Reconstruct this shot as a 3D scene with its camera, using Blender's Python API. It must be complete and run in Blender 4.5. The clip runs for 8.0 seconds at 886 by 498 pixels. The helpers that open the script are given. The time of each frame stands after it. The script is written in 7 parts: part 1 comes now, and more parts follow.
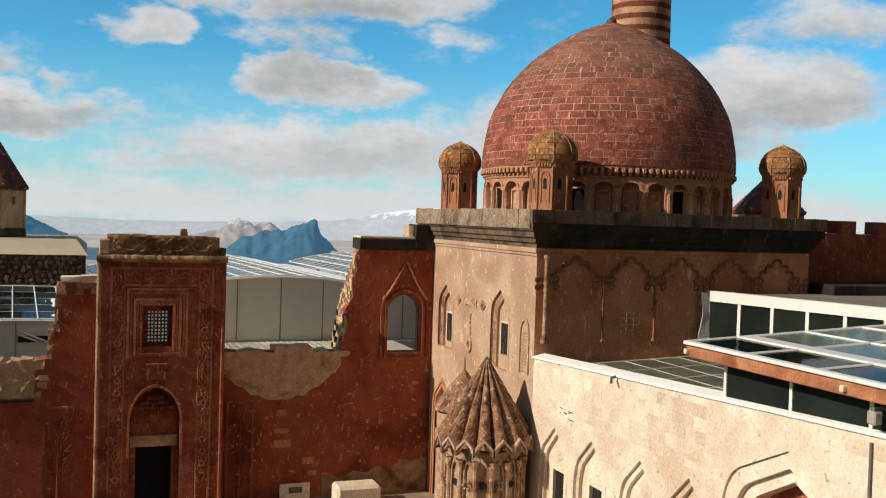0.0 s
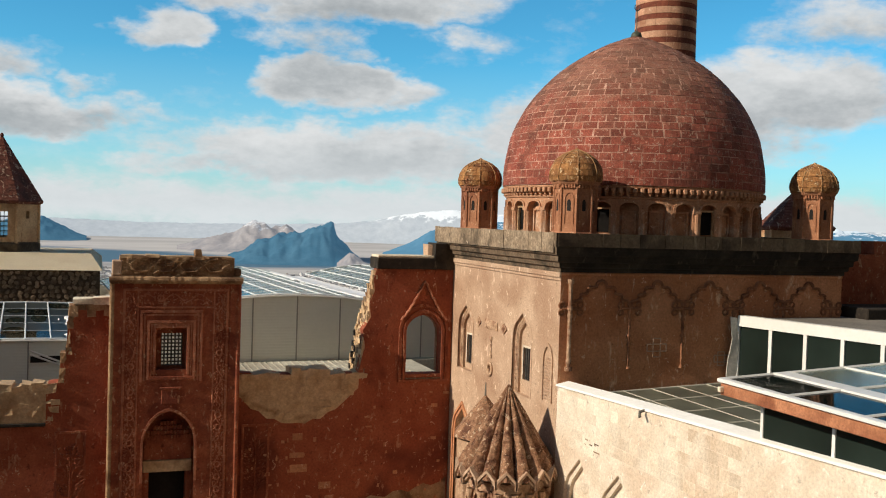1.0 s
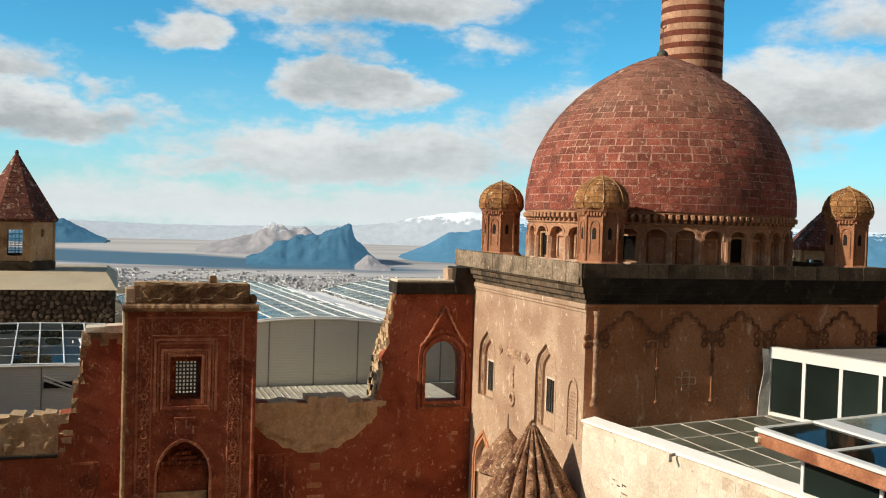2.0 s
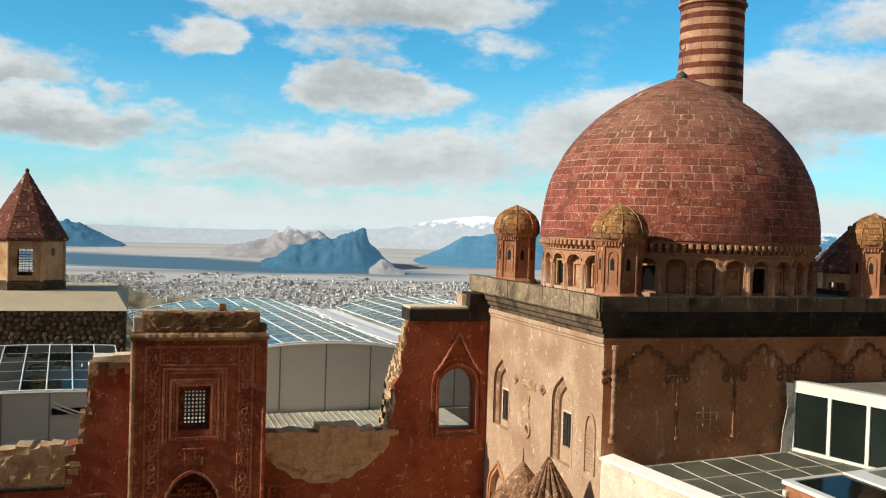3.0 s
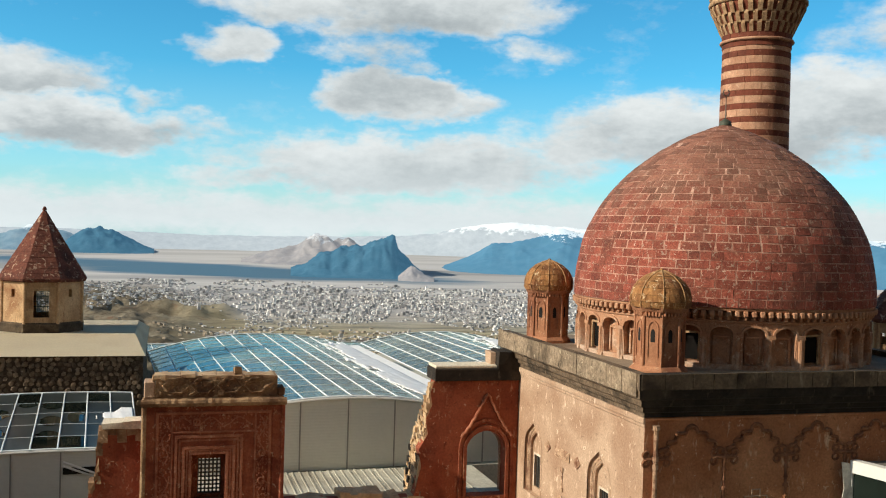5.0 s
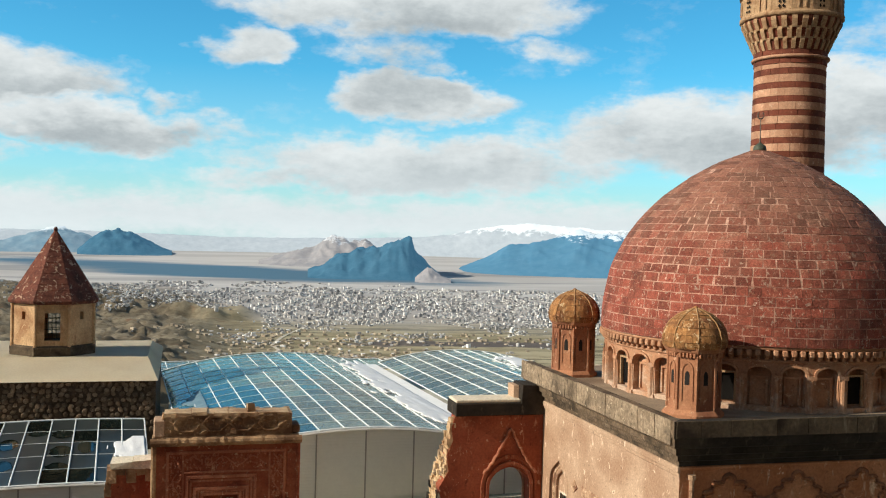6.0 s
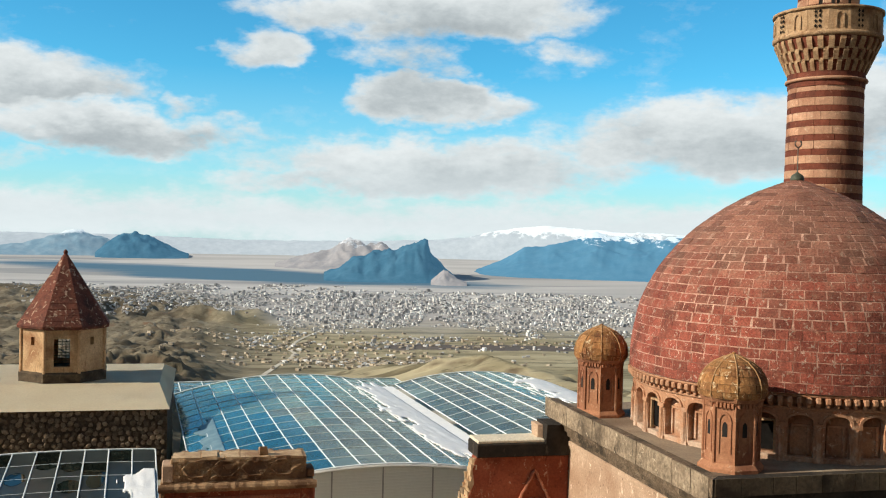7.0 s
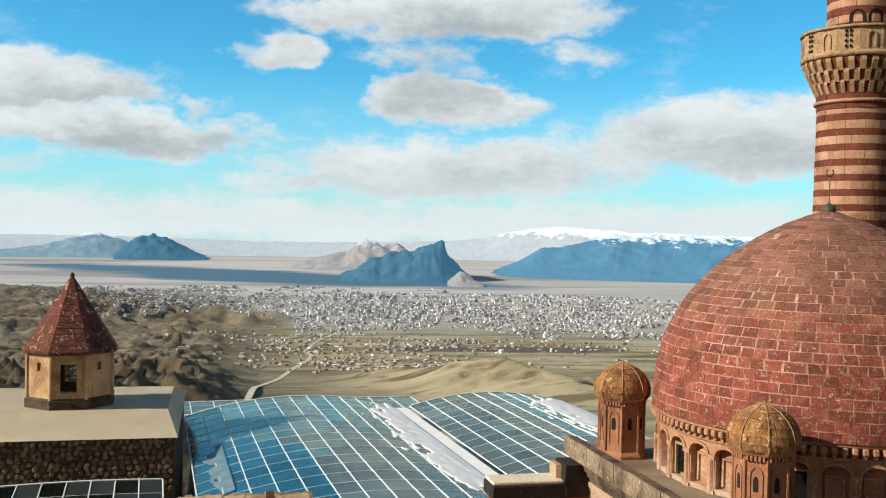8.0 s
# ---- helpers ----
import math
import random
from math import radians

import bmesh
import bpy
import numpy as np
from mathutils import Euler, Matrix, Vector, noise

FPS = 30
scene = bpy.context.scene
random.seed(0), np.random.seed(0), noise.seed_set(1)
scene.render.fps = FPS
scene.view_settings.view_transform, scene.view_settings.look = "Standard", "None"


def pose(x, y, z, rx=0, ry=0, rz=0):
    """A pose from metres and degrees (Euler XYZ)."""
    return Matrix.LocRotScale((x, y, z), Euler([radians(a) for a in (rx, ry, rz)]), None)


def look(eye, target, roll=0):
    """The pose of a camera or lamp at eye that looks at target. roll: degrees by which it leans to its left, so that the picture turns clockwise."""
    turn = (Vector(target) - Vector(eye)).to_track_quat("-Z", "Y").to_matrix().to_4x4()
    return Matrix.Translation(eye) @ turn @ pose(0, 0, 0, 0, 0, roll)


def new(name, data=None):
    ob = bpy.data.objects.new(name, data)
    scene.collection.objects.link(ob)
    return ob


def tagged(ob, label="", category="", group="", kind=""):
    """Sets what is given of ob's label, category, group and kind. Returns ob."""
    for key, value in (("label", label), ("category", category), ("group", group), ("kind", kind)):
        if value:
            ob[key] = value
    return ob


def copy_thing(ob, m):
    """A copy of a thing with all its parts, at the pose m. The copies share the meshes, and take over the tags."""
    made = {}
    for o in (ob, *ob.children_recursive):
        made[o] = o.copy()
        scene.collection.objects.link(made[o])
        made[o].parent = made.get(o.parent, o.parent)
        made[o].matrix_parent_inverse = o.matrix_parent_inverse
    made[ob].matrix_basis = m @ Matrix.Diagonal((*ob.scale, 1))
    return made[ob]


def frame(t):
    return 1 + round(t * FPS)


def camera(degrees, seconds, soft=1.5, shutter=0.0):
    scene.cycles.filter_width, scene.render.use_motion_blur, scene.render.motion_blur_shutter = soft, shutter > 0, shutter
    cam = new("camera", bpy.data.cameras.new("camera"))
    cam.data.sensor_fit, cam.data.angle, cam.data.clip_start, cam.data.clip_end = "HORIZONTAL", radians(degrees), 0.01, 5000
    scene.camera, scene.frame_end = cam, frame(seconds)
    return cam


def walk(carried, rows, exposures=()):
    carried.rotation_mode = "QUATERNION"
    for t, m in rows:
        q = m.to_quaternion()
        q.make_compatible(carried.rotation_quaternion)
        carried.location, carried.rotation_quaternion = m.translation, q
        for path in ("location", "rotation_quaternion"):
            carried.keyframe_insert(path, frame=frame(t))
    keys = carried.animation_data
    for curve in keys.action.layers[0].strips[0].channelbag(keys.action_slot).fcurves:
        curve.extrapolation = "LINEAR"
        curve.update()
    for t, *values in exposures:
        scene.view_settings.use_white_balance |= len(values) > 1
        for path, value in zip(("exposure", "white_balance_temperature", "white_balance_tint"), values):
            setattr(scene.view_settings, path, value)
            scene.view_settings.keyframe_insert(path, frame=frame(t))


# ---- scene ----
cam = camera(48.5, 8.0, soft=1.1)
PATH = [
    (0, (0.395, -0.172, 10.591), (1.088, 1.703, 10.528), 1.8),
    (0.5, (0.53, 0.339, 10.923), (1.207, 2.22, 10.862), 1.9),
    (1, (0.605, 0.921, 11.339), (1.267, 2.808, 11.279), 1.8),
    (1.5, (0.707, 1.528, 11.849), (1.351, 3.42, 11.788), 1.7),
    (3, (1.108, 2.895, 13.217), (1.708, 4.802, 13.166), 1.7),
    (3.5, (1.237, 3.39, 13.758), (1.824, 5.301, 13.707), 1.6),
    (4, (1.405, 3.897, 14.14), (1.977, 5.812, 14.094), 1.7),
    (4.5, (1.621, 4.433, 14.657), (2.179, 6.353, 14.615), 1.7),
    (6, (2.043, 6.642, 16.252), (2.553, 8.575, 16.213), 1.5),
    (6.5, (2.147, 7.503, 16.855), (2.641, 9.441, 16.816), 1.4),
    (7, (2.272, 8.29, 17.377), (2.751, 10.232, 17.342), 1.4),
    (7.5, (2.522, 9.08, 17.94), (2.984, 11.025, 17.907), 1.3),
    (8, (2.717, 9.744, 18.507), (3.163, 11.693, 18.473), 1.2),
]
walk(cam, [(t, look(eye, target, roll)) for t, eye, target, roll in PATH],
     exposures=[(0.0, -0.07, 6450, 10), (1.5, 0.04, 6420, 8), (4.5, 0.13, 6330, 5), (8.0, 0.18, 6280, 5)])

# ---- world, sun, exposure ----
SUN_TO = Vector((1.0, 0.04, -0.57)).normalized()      # the way the sunlight travels
sun_el = math.asin(-SUN_TO.z)
sun_az = math.atan2(-SUN_TO.x, -SUN_TO.y)               # from +y towards +x

world = bpy.data.worlds.new("sky")
scene.world = world
world.use_nodes = True
wt = world.node_tree
wt.nodes.clear()


def node(tree, kind, **values):
    n = tree.nodes.new(kind)
    for k, v in values.items():
        if k in n.inputs:
            n.inputs[k].default_value = v
    return n


def math_node(tree, op, a, b=None, clamp=False):
    n = tree.nodes.new("ShaderNodeMath")
    n.operation, n.use_clamp = op, clamp
    for i, v in enumerate((a, b)):
        if v is None:
            continue
        if isinstance(v, (int, float)):
            n.inputs[i].default_value = v
        else:
            tree.links.new(v, n.inputs[i])
    return n.outputs[0]


def ramp(tree, fac, stops):
    n = tree.nodes.new("ShaderNodeValToRGB")
    e = n.color_ramp.elements
    while len(e) < len(stops):
        e.new(0.5)
    for el, (p, c) in zip(e, stops):
        el.position, el.color = p, (*c, 1) if len(c) == 3 else c
    tree.links.new(fac, n.inputs[0])
    return n.outputs[0]


def mix(tree, fac, a, b, blend="MIX"):
    n = tree.nodes.new("ShaderNodeMix")
    n.data_type, n.blend_type = "RGBA", blend
    for sock, v in ((n.inputs[0], fac), (n.inputs[6], a), (n.inputs[7], b)):
        if isinstance(v, (int, float)):
            sock.default_value = v
        elif isinstance(v, tuple):
            sock.default_value = (*v, 1) if len(v) == 3 else v
        else:
            tree.links.new(v, sock)
    return n.outputs[2]


def build_sky():
    t = wt
    sky = t.nodes.new("ShaderNodeTexSky")
    sky.sky_type, sky.sun_disc = "NISHITA", False
    sky.sun_elevation, sky.sun_rotation = sun_el, sun_az
    sky.altitude, sky.air_density, sky.dust_density, sky.ozone_density = 1900, 1.0, 0.3, 1.6
    co = t.nodes.new("ShaderNodeTexCoord")
    sep = t.nodes.new("ShaderNodeSeparateXYZ")
    t.links.new(co.outputs["Generated"], sep.inputs[0])
    az = math_node(t, "MULTIPLY", math_node(t, "ARCTAN2", sep.outputs[0], sep.outputs[1]), 180 / math.pi)
    el = math_node(t, "MULTIPLY", math_node(t, "ARCSINE", sep.outputs[2]), 180 / math.pi)
    flat = t.nodes.new("ShaderNodeCombineXYZ")
    t.links.new(az, flat.inputs[0])
    t.links.new(math_node(t, "MULTIPLY", el, 1.9), flat.inputs[1])

    def fbm(scale, detail, rough, shift):
        m = node(t, "ShaderNodeMapping")
        m.inputs["Location"].default_value = (shift, shift * 0.7, 0)
        t.links.new(flat.outputs[0], m.inputs[0])
        n = node(t, "ShaderNodeTexNoise", Scale=scale, Detail=detail, Roughness=rough)
        t.links.new(m.outputs[0], n.inputs["Vector"])
        return n.outputs["Fac"]

    def warp(value, scale, shift, amount):
        return math_node(t, "ADD", value, math_node(t, "MULTIPLY", math_node(t, "SUBTRACT", fbm(scale, 4, 0.55, shift), 0.5), amount))

    big, fine = fbm(0.16, 7, 0.55, 3.1), fbm(0.55, 6, 0.6, 11.7)
    waz, wel = warp(az, 0.22, 23.0, 9.0), warp(el, 0.26, 57.0, 3.4)
    ragged = math_node(t, "ADD", math_node(t, "MULTIPLY", math_node(t, "SUBTRACT", big, 0.5), 2.6),
                       math_node(t, "MULTIPLY", math_node(t, "SUBTRACT", fine, 0.5), 1.35))
    puff = fbm(1.5, 5, 0.6, 31.3)
    ragged = math_node(t, "ADD", ragged, math_node(t, "MULTIPLY", math_node(t, "SUBTRACT", puff, 0.5), 0.6))
    # clouds of this hour: azimuth, elevation, half width, half height, weight, how grey their base is
    clouds = [(13.6, 3.7, 12.5, 1.9, 1.5, 0.6), (6.5, 2.7, 7.0, 0.9, 1.0, 0.6), (12.4, 7.7, 4.4, 1.7, 1.9, -0.1), (16.6, 7.2, 2.6, 0.9, 0.9, 0.7), (13.8, 12.5, 9.0, 1.9, 1.6, 0.7),
              (11.4, 10.2, 3.0, 1.4, 0.9, 0.6), (3.4, 10.2, 2.7, 1.2, 1.2, 0.5), (6.0, 12.4, 4.2, 1.2, 1.1, 0.5), (20.8, 10.4, 2.4, 0.6, 0.35, 0.5),
              (-9.2, 7.5, 5.6, 2.1, 1.5, 0.7), (-5.5, 5.2, 9.6, 1.45, 1.5, 1.1), (-1.4, 7.0, 1.8, 0.5, 0.6, 0.6), (30.5, 5.6, 11.5, 2.5, 1.6, 0.65), (38.5, 7.6, 7.0, 2.4, 1.4, 0.8),
              (41.0, 11.0, 5.0, 1.4, 0.9, 0.8), (-9.6, 3.4, 1.7, 0.5, 0.6, 0.6), (-20.0, 8.0, 5.0, 2.0, 1.0, 0.8), (52.0, 8.0, 8.0, 2.0, 1.2, 0.8), (22.0, 19.0, 10.0, 2.0, 1.2, 0.8)]
    cover = shade = None
    for a, e, w, h, weight, dim in clouds:
        u = math_node(t, "DIVIDE", math_node(t, "SUBTRACT", waz, a), w)
        v = math_node(t, "DIVIDE", math_node(t, "SUBTRACT", wel, e), h)
        d = math_node(t, "ADD", math_node(t, "MULTIPLY", u, u), math_node(t, "MULTIPLY", v, v))
        # a flat base and a billowing top
        one = math_node(t, "MULTIPLY", math_node(t, "SUBTRACT", 1.0, d), weight)
        one = math_node(t, "MAXIMUM", one, -2.0)
        low = math_node(t, "MULTIPLY", math_node(t, "SUBTRACT", math_node(t, "MULTIPLY", u, 0.35), v), math_node(t, "MAXIMUM", one, 0.0))
        low = math_node(t, "MULTIPLY", low, dim)
        cover = one if cover is None else math_node(t, "MAXIMUM", cover, one)
        shade = low if shade is None else math_node(t, "ADD", shade, low)
    # everywhere else broken cumulus, its unseen cover added to grey the fill light
    rest = math_node(t, "SUBTRACT", math_node(t, "MULTIPLY", fbm(0.05, 4, 0.5, 40.0), 3.0), 0.95)
    far = math_node(t, "GREATER_THAN", math_node(t, "ABSOLUTE", math_node(t, "SUBTRACT", az, 14.0)), 52.0)
    cover = math_node(t, "MAXIMUM", cover, math_node(t, "SUBTRACT", rest, math_node(t, "MULTIPLY", math_node(t, "SUBTRACT", 1.0, far), 1.2)))
    bank = math_node(t, "SUBTRACT", 1.25, math_node(t, "MULTIPLY", math_node(t, "ABSOLUTE", math_node(t, "SUBTRACT", el, 0.4)), 0.75))
    cover = math_node(t, "MAXIMUM", cover, math_node(t, "MAXIMUM", bank, -2.0))
    thick = math_node(t, "ADD", cover, ragged)
    alpha = ramp(t, math_node(t, "MULTIPLY", math_node(t, "ADD", thick, 0.42), 0.72), [(0.0, (0, 0, 0)), (0.25, (0.13, 0.13, 0.13)), (0.5, (0.48, 0.48, 0.48)), (0.75, (0.86, 0.86, 0.86)), (1.0, (1, 1, 1))])
    grey = math_node(t, "ADD", math_node(t, "MULTIPLY", shade, 0.55), math_node(t, "MULTIPLY", math_node(t, "SUBTRACT", big, 0.5), -1.2))
    grey = math_node(t, "ADD", grey, math_node(t, "MULTIPLY", math_node(t, "SUBTRACT", thick, 0.6), 0.25))
    # overhead, out of view, the clouds are darkened to cut the fill light
    under = math_node(t, "MULTIPLY", math_node(t, "SUBTRACT", el, 17.0), 0.035, clamp=True)
    cloud = ramp(t, math_node(t, "ADD", math_node(t, "ADD", grey, math_node(t, "MULTIPLY", math_node(t, "SUBTRACT", puff, 0.5), -0.5)), 0.3), [(0.08, (1.10, 1.11, 1.11)), (0.38, (0.90, 0.925, 0.935)), (0.64, (0.68, 0.715, 0.735)), (0.95, (0.47, 0.51, 0.54))])
    cloud = mix(t, 1.0, cloud, (CLOUD, CLOUD, CLOUD), "MULTIPLY")
    low = math_node(t, "MULTIPLY", math_node(t, "SUBTRACT", 5.0, el), 0.16, clamp=True)
    cloud = mix(t, low, cloud, (1.08 * CLOUD, 1.14 * CLOUD, 1.16 * CLOUD))
    cloud = mix(t, under, cloud, (0.08, 0.073, 0.065))
    lift = t.nodes.new("ShaderNodeHueSaturation")
    lift.inputs["Saturation"].default_value = 1.2
    lift.inputs["Hue"].default_value = 0.487
    t.links.new(sky.outputs[0], lift.inputs["Color"])
    # pale air over the horizon
    air = ramp(t, math_node(t, "DIVIDE", el, 10.0), [(0.0, (0.75, 0.75, 0.75)), (0.3, (0.4, 0.4, 0.4)), (0.9, (0, 0, 0))])
    blue = mix(t, 1.0, lift.outputs[0], (SKY * 0.52, SKY * 1.06, SKY * 1.16), "MULTIPLY")
    blue = mix(t, air, blue, (0.68 * CLOUD, 0.88 * CLOUD, 0.95 * CLOUD))
    bg = node(t, "ShaderNodeBackground", Strength=1.0)
    t.links.new(mix(t, alpha, blue, cloud), bg.inputs["Color"])
    out = t.nodes.new("ShaderNodeOutputWorld")
    t.links.new(bg.outputs[0], out.inputs[0])


SKY, CLOUD = 0.122, 0.68
build_sky()

sun = new("sun", bpy.data.lights.new("sun", "SUN"))
sun.data.energy, sun.data.angle, sun.data.color = 5.0, radians(0.5), (1.0, 0.86, 0.69)
sun.matrix_world = look((0, 0, 60), Vector((0, 0, 60)) + SUN_TO)

# ---- materials ----


def surface(name, a, b, c=None, scale=1.2, fine=14.0, rough=0.9, bump=0.3, stain=None, metal=0.0, vary=0.0, spec=0.3, island=0.0, bump_d=0.03, high=None, grain=0.25, streak=0.0, fleck=None, chip=0.655):
    """Weathered matter: two tones at one scale, grain at another, patches of a third, relief."""
    m = bpy.data.materials.new(name)
    m.use_nodes = True
    t = m.node_tree
    bs = t.nodes["Principled BSDF"]
    place = t.nodes.new("ShaderNodeNewGeometry")

    def noise_of(s, d, r, w=0.0, drip=0.0):
        n = node(t, "ShaderNodeTexNoise", Scale=s, Detail=d, Roughness=r, Distortion=w)
        if drip:
            mp = node(t, "ShaderNodeMapping")
            mp.inputs["Scale"].default_value = (1, 1, drip)
            t.links.new(place.outputs["Position"], mp.inputs[0])
            t.links.new(mp.outputs[0], n.inputs["Vector"])
        else:
            t.links.new(place.outputs["Position"], n.inputs["Vector"])
        return n.outputs["Fac"]

    n1, n2, n3 = noise_of(scale, 5, 0.6), noise_of(fine, 4, 0.65), noise_of(scale * 0.37, 3, 0.5, 0.6)
    f = ramp(t, n1, [(0.34, (0, 0, 0)), (0.66, (1, 1, 1))])
    col = mix(t, f, a, b)
    if c:
        col = mix(t, ramp(t, n3, [(0.5, (0, 0, 0)), (0.66, (1, 1, 1))]), col, c)
    if stain:
        sp = noise_of(fine * 0.32, 3, 0.7, 0.3, streak)
        col = mix(t, ramp(t, sp, [(0.6, (0, 0, 0)), (0.72, (1, 1, 1))]), col, stain)
    if fleck:
        fk = noise_of(fine * 0.36, 3, 0.62, 0.8)
        col = mix(t, ramp(t, fk, [(chip, (0, 0, 0)), (chip + 0.035, (0.85, 0.85, 0.85))]), col, fleck)
        dk = noise_of(fine * 0.4, 3, 0.65, 0.4)
        col = mix(t, ramp(t, dk, [(0.28, (0.75, 0.75, 0.75)), (0.38, (0, 0, 0))]), col, tuple(v * 0.45 for v in a))
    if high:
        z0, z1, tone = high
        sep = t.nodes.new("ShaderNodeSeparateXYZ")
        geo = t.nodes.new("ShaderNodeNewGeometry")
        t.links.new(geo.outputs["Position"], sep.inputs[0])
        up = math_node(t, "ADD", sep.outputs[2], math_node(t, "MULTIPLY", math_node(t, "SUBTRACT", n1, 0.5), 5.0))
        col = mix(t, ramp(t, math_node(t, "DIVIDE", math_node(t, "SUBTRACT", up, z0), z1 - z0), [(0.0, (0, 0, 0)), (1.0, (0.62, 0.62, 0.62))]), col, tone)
    g = ramp(t, n2, [(0.25, (1 - grain,) * 3), (0.75, (1 + grain,) * 3)])
    col = mix(t, 1.0, col, g, "MULTIPLY")
    for amount, source in ((vary, "ShaderNodeObjectInfo"), (island, "ShaderNodeNewGeometry")):
        if amount:
            o = t.nodes.new(source)
            r = o.outputs["Random" if source == "ShaderNodeObjectInfo" else "Random Per Island"]
            v = ramp(t, r, [(0.0, (1 - amount,) * 3), (1.0, (1 + amount,) * 3)])
            col = mix(t, 1.0, col, v, "MULTIPLY")
    t.links.new(col, bs.inputs["Base Color"])
    bs.inputs["Roughness"].default_value, bs.inputs["Metallic"].default_value = rough, metal
    bs.inputs["Specular IOR Level"].default_value = spec
    if bump:
        bn = node(t, "ShaderNodeBump", Strength=bump, Distance=bump_d)
        t.links.new(math_node(t, "ADD", n2, math_node(t, "MULTIPLY", n1, 1.5)), bn.inputs["Height"])
        t.links.new(bn.outputs[0], bs.inputs["Normal"])
    return m


RED = surface("red_plaster_stone", (0.255, 0.058, 0.026), (0.35, 0.098, 0.046), (0.165, 0.038, 0.019), 0.9, 10, stain=(0.44, 0.20, 0.11), bump=0.8, streak=0.5, fleck=(0.52, 0.29, 0.17))
REDC = surface("carved_red_stone", (0.25, 0.062, 0.029), (0.36, 0.112, 0.054), (0.185, 0.044, 0.022), 2.2, 13, bump=1.2, stain=(0.50, 0.27, 0.15), streak=0.5, fleck=(0.54, 0.33, 0.20))
REDL = surface("worn_red_frame_stone", (0.36, 0.125, 0.068), (0.48, 0.195, 0.11), (0.27, 0.085, 0.045), 2.2, 13, bump=1.0, stain=(0.55, 0.31, 0.19), fleck=(0.60, 0.39, 0.25))
CREAM = surface("bared_rubble_core", (0.46, 0.31, 0.175), (0.60, 0.43, 0.26), (0.31, 0.18, 0.092), 2.2, 9, bump=0.8)
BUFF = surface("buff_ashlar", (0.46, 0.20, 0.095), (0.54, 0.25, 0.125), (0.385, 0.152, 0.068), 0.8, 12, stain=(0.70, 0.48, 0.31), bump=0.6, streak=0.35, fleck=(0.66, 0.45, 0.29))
# lighter copy of the buff ashlar: sunlight put into the colour
PINKB = surface("lit_tone_buff_ashlar", (0.425, 0.285, 0.19), (0.51, 0.36, 0.25), (0.36, 0.225, 0.145), 0.8, 12, stain=(0.74, 0.56, 0.41), bump=0.6, streak=0.35, fleck=(0.76, 0.60, 0.44))
PALE = surface("pale_limestone", (0.60, 0.50, 0.385), (0.74, 0.66, 0.545), (0.56, 0.43, 0.315), 0.9, 10, stain=(0.56, 0.44, 0.33), bump=0.7, grain=0.2, vary=0.1, fleck=(0.76, 0.69, 0.59), chip=0.635)
PALET = surface("tan_limestone_block", (0.615, 0.515, 0.395), (0.74, 0.655, 0.535), (0.56, 0.44, 0.32), 1.6, 12, bump=0.6, vary=0.1, grain=0.25)
CAP = surface("pale_coping", (0.66, 0.57, 0.43), (0.76, 0.67, 0.52), None, 1.5, 12, bump=0.2)
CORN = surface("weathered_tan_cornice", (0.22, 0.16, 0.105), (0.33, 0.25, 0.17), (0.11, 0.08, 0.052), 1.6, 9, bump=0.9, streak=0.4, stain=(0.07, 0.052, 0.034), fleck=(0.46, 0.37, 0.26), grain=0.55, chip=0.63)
# darker than the wall: the relief's shadow lines put into its colour
RELIEF_SHADE = surface("shade_darkened_relief", (0.22, 0.092, 0.045), (0.33, 0.148, 0.076), (0.13, 0.052, 0.027), 3.0, 14, bump=0.8, stain=(0.40, 0.23, 0.135))
# lichen, and the front's shade put in as a darker copy of the tan stone
CORND = surface("lichen_shaded_parapet", (0.085, 0.06, 0.038), (0.13, 0.097, 0.062), (0.045, 0.031, 0.02), 1.6, 9, bump=0.8, streak=0.3, stain=(0.20, 0.155, 0.105), grain=0.35)
CORNM = surface("dark_brown_cornice", (0.105, 0.072, 0.044), (0.17, 0.12, 0.078), (0.045, 0.032, 0.02), 2.4, 11, bump=1.0, stain=(0.27, 0.20, 0.135), grain=0.5)
# weathering, with the front's shade put into a near-black colour
DARK = surface("weathered_shaded_cornice", (0.017, 0.013, 0.01), (0.034, 0.026, 0.019), (0.052, 0.04, 0.028), 1.6, 9, bump=0.6, streak=0.4, stain=(0.10, 0.076, 0.052))
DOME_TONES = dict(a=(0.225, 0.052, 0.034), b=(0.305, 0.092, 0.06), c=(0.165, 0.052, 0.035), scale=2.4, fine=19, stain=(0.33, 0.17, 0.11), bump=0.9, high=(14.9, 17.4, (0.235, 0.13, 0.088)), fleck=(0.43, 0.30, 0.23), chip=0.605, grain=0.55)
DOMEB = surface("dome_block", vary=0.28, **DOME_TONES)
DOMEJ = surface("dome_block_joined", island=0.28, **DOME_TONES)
MORTAR = surface("dome_mortar", (0.36, 0.18, 0.13), (0.56, 0.35, 0.265), (0.20, 0.068, 0.046), 2.2, 16, bump=0.5, stain=(0.17, 0.06, 0.042), grain=0.5)
CREST = surface("weathered_crest_stone", (0.27, 0.155, 0.08), (0.43, 0.285, 0.16), (0.15, 0.08, 0.042), 2.2, 13, stain=(0.52, 0.36, 0.22), bump=1.0)
DRUM = surface("drum_stone", (0.38, 0.19, 0.105), (0.48, 0.265, 0.155), (0.29, 0.13, 0.07), 1.4, 13, high=(11.5, 10.5, (0.62, 0.50, 0.39)), stain=(0.58, 0.40, 0.27), bump=0.7, fleck=(0.66, 0.50, 0.36))
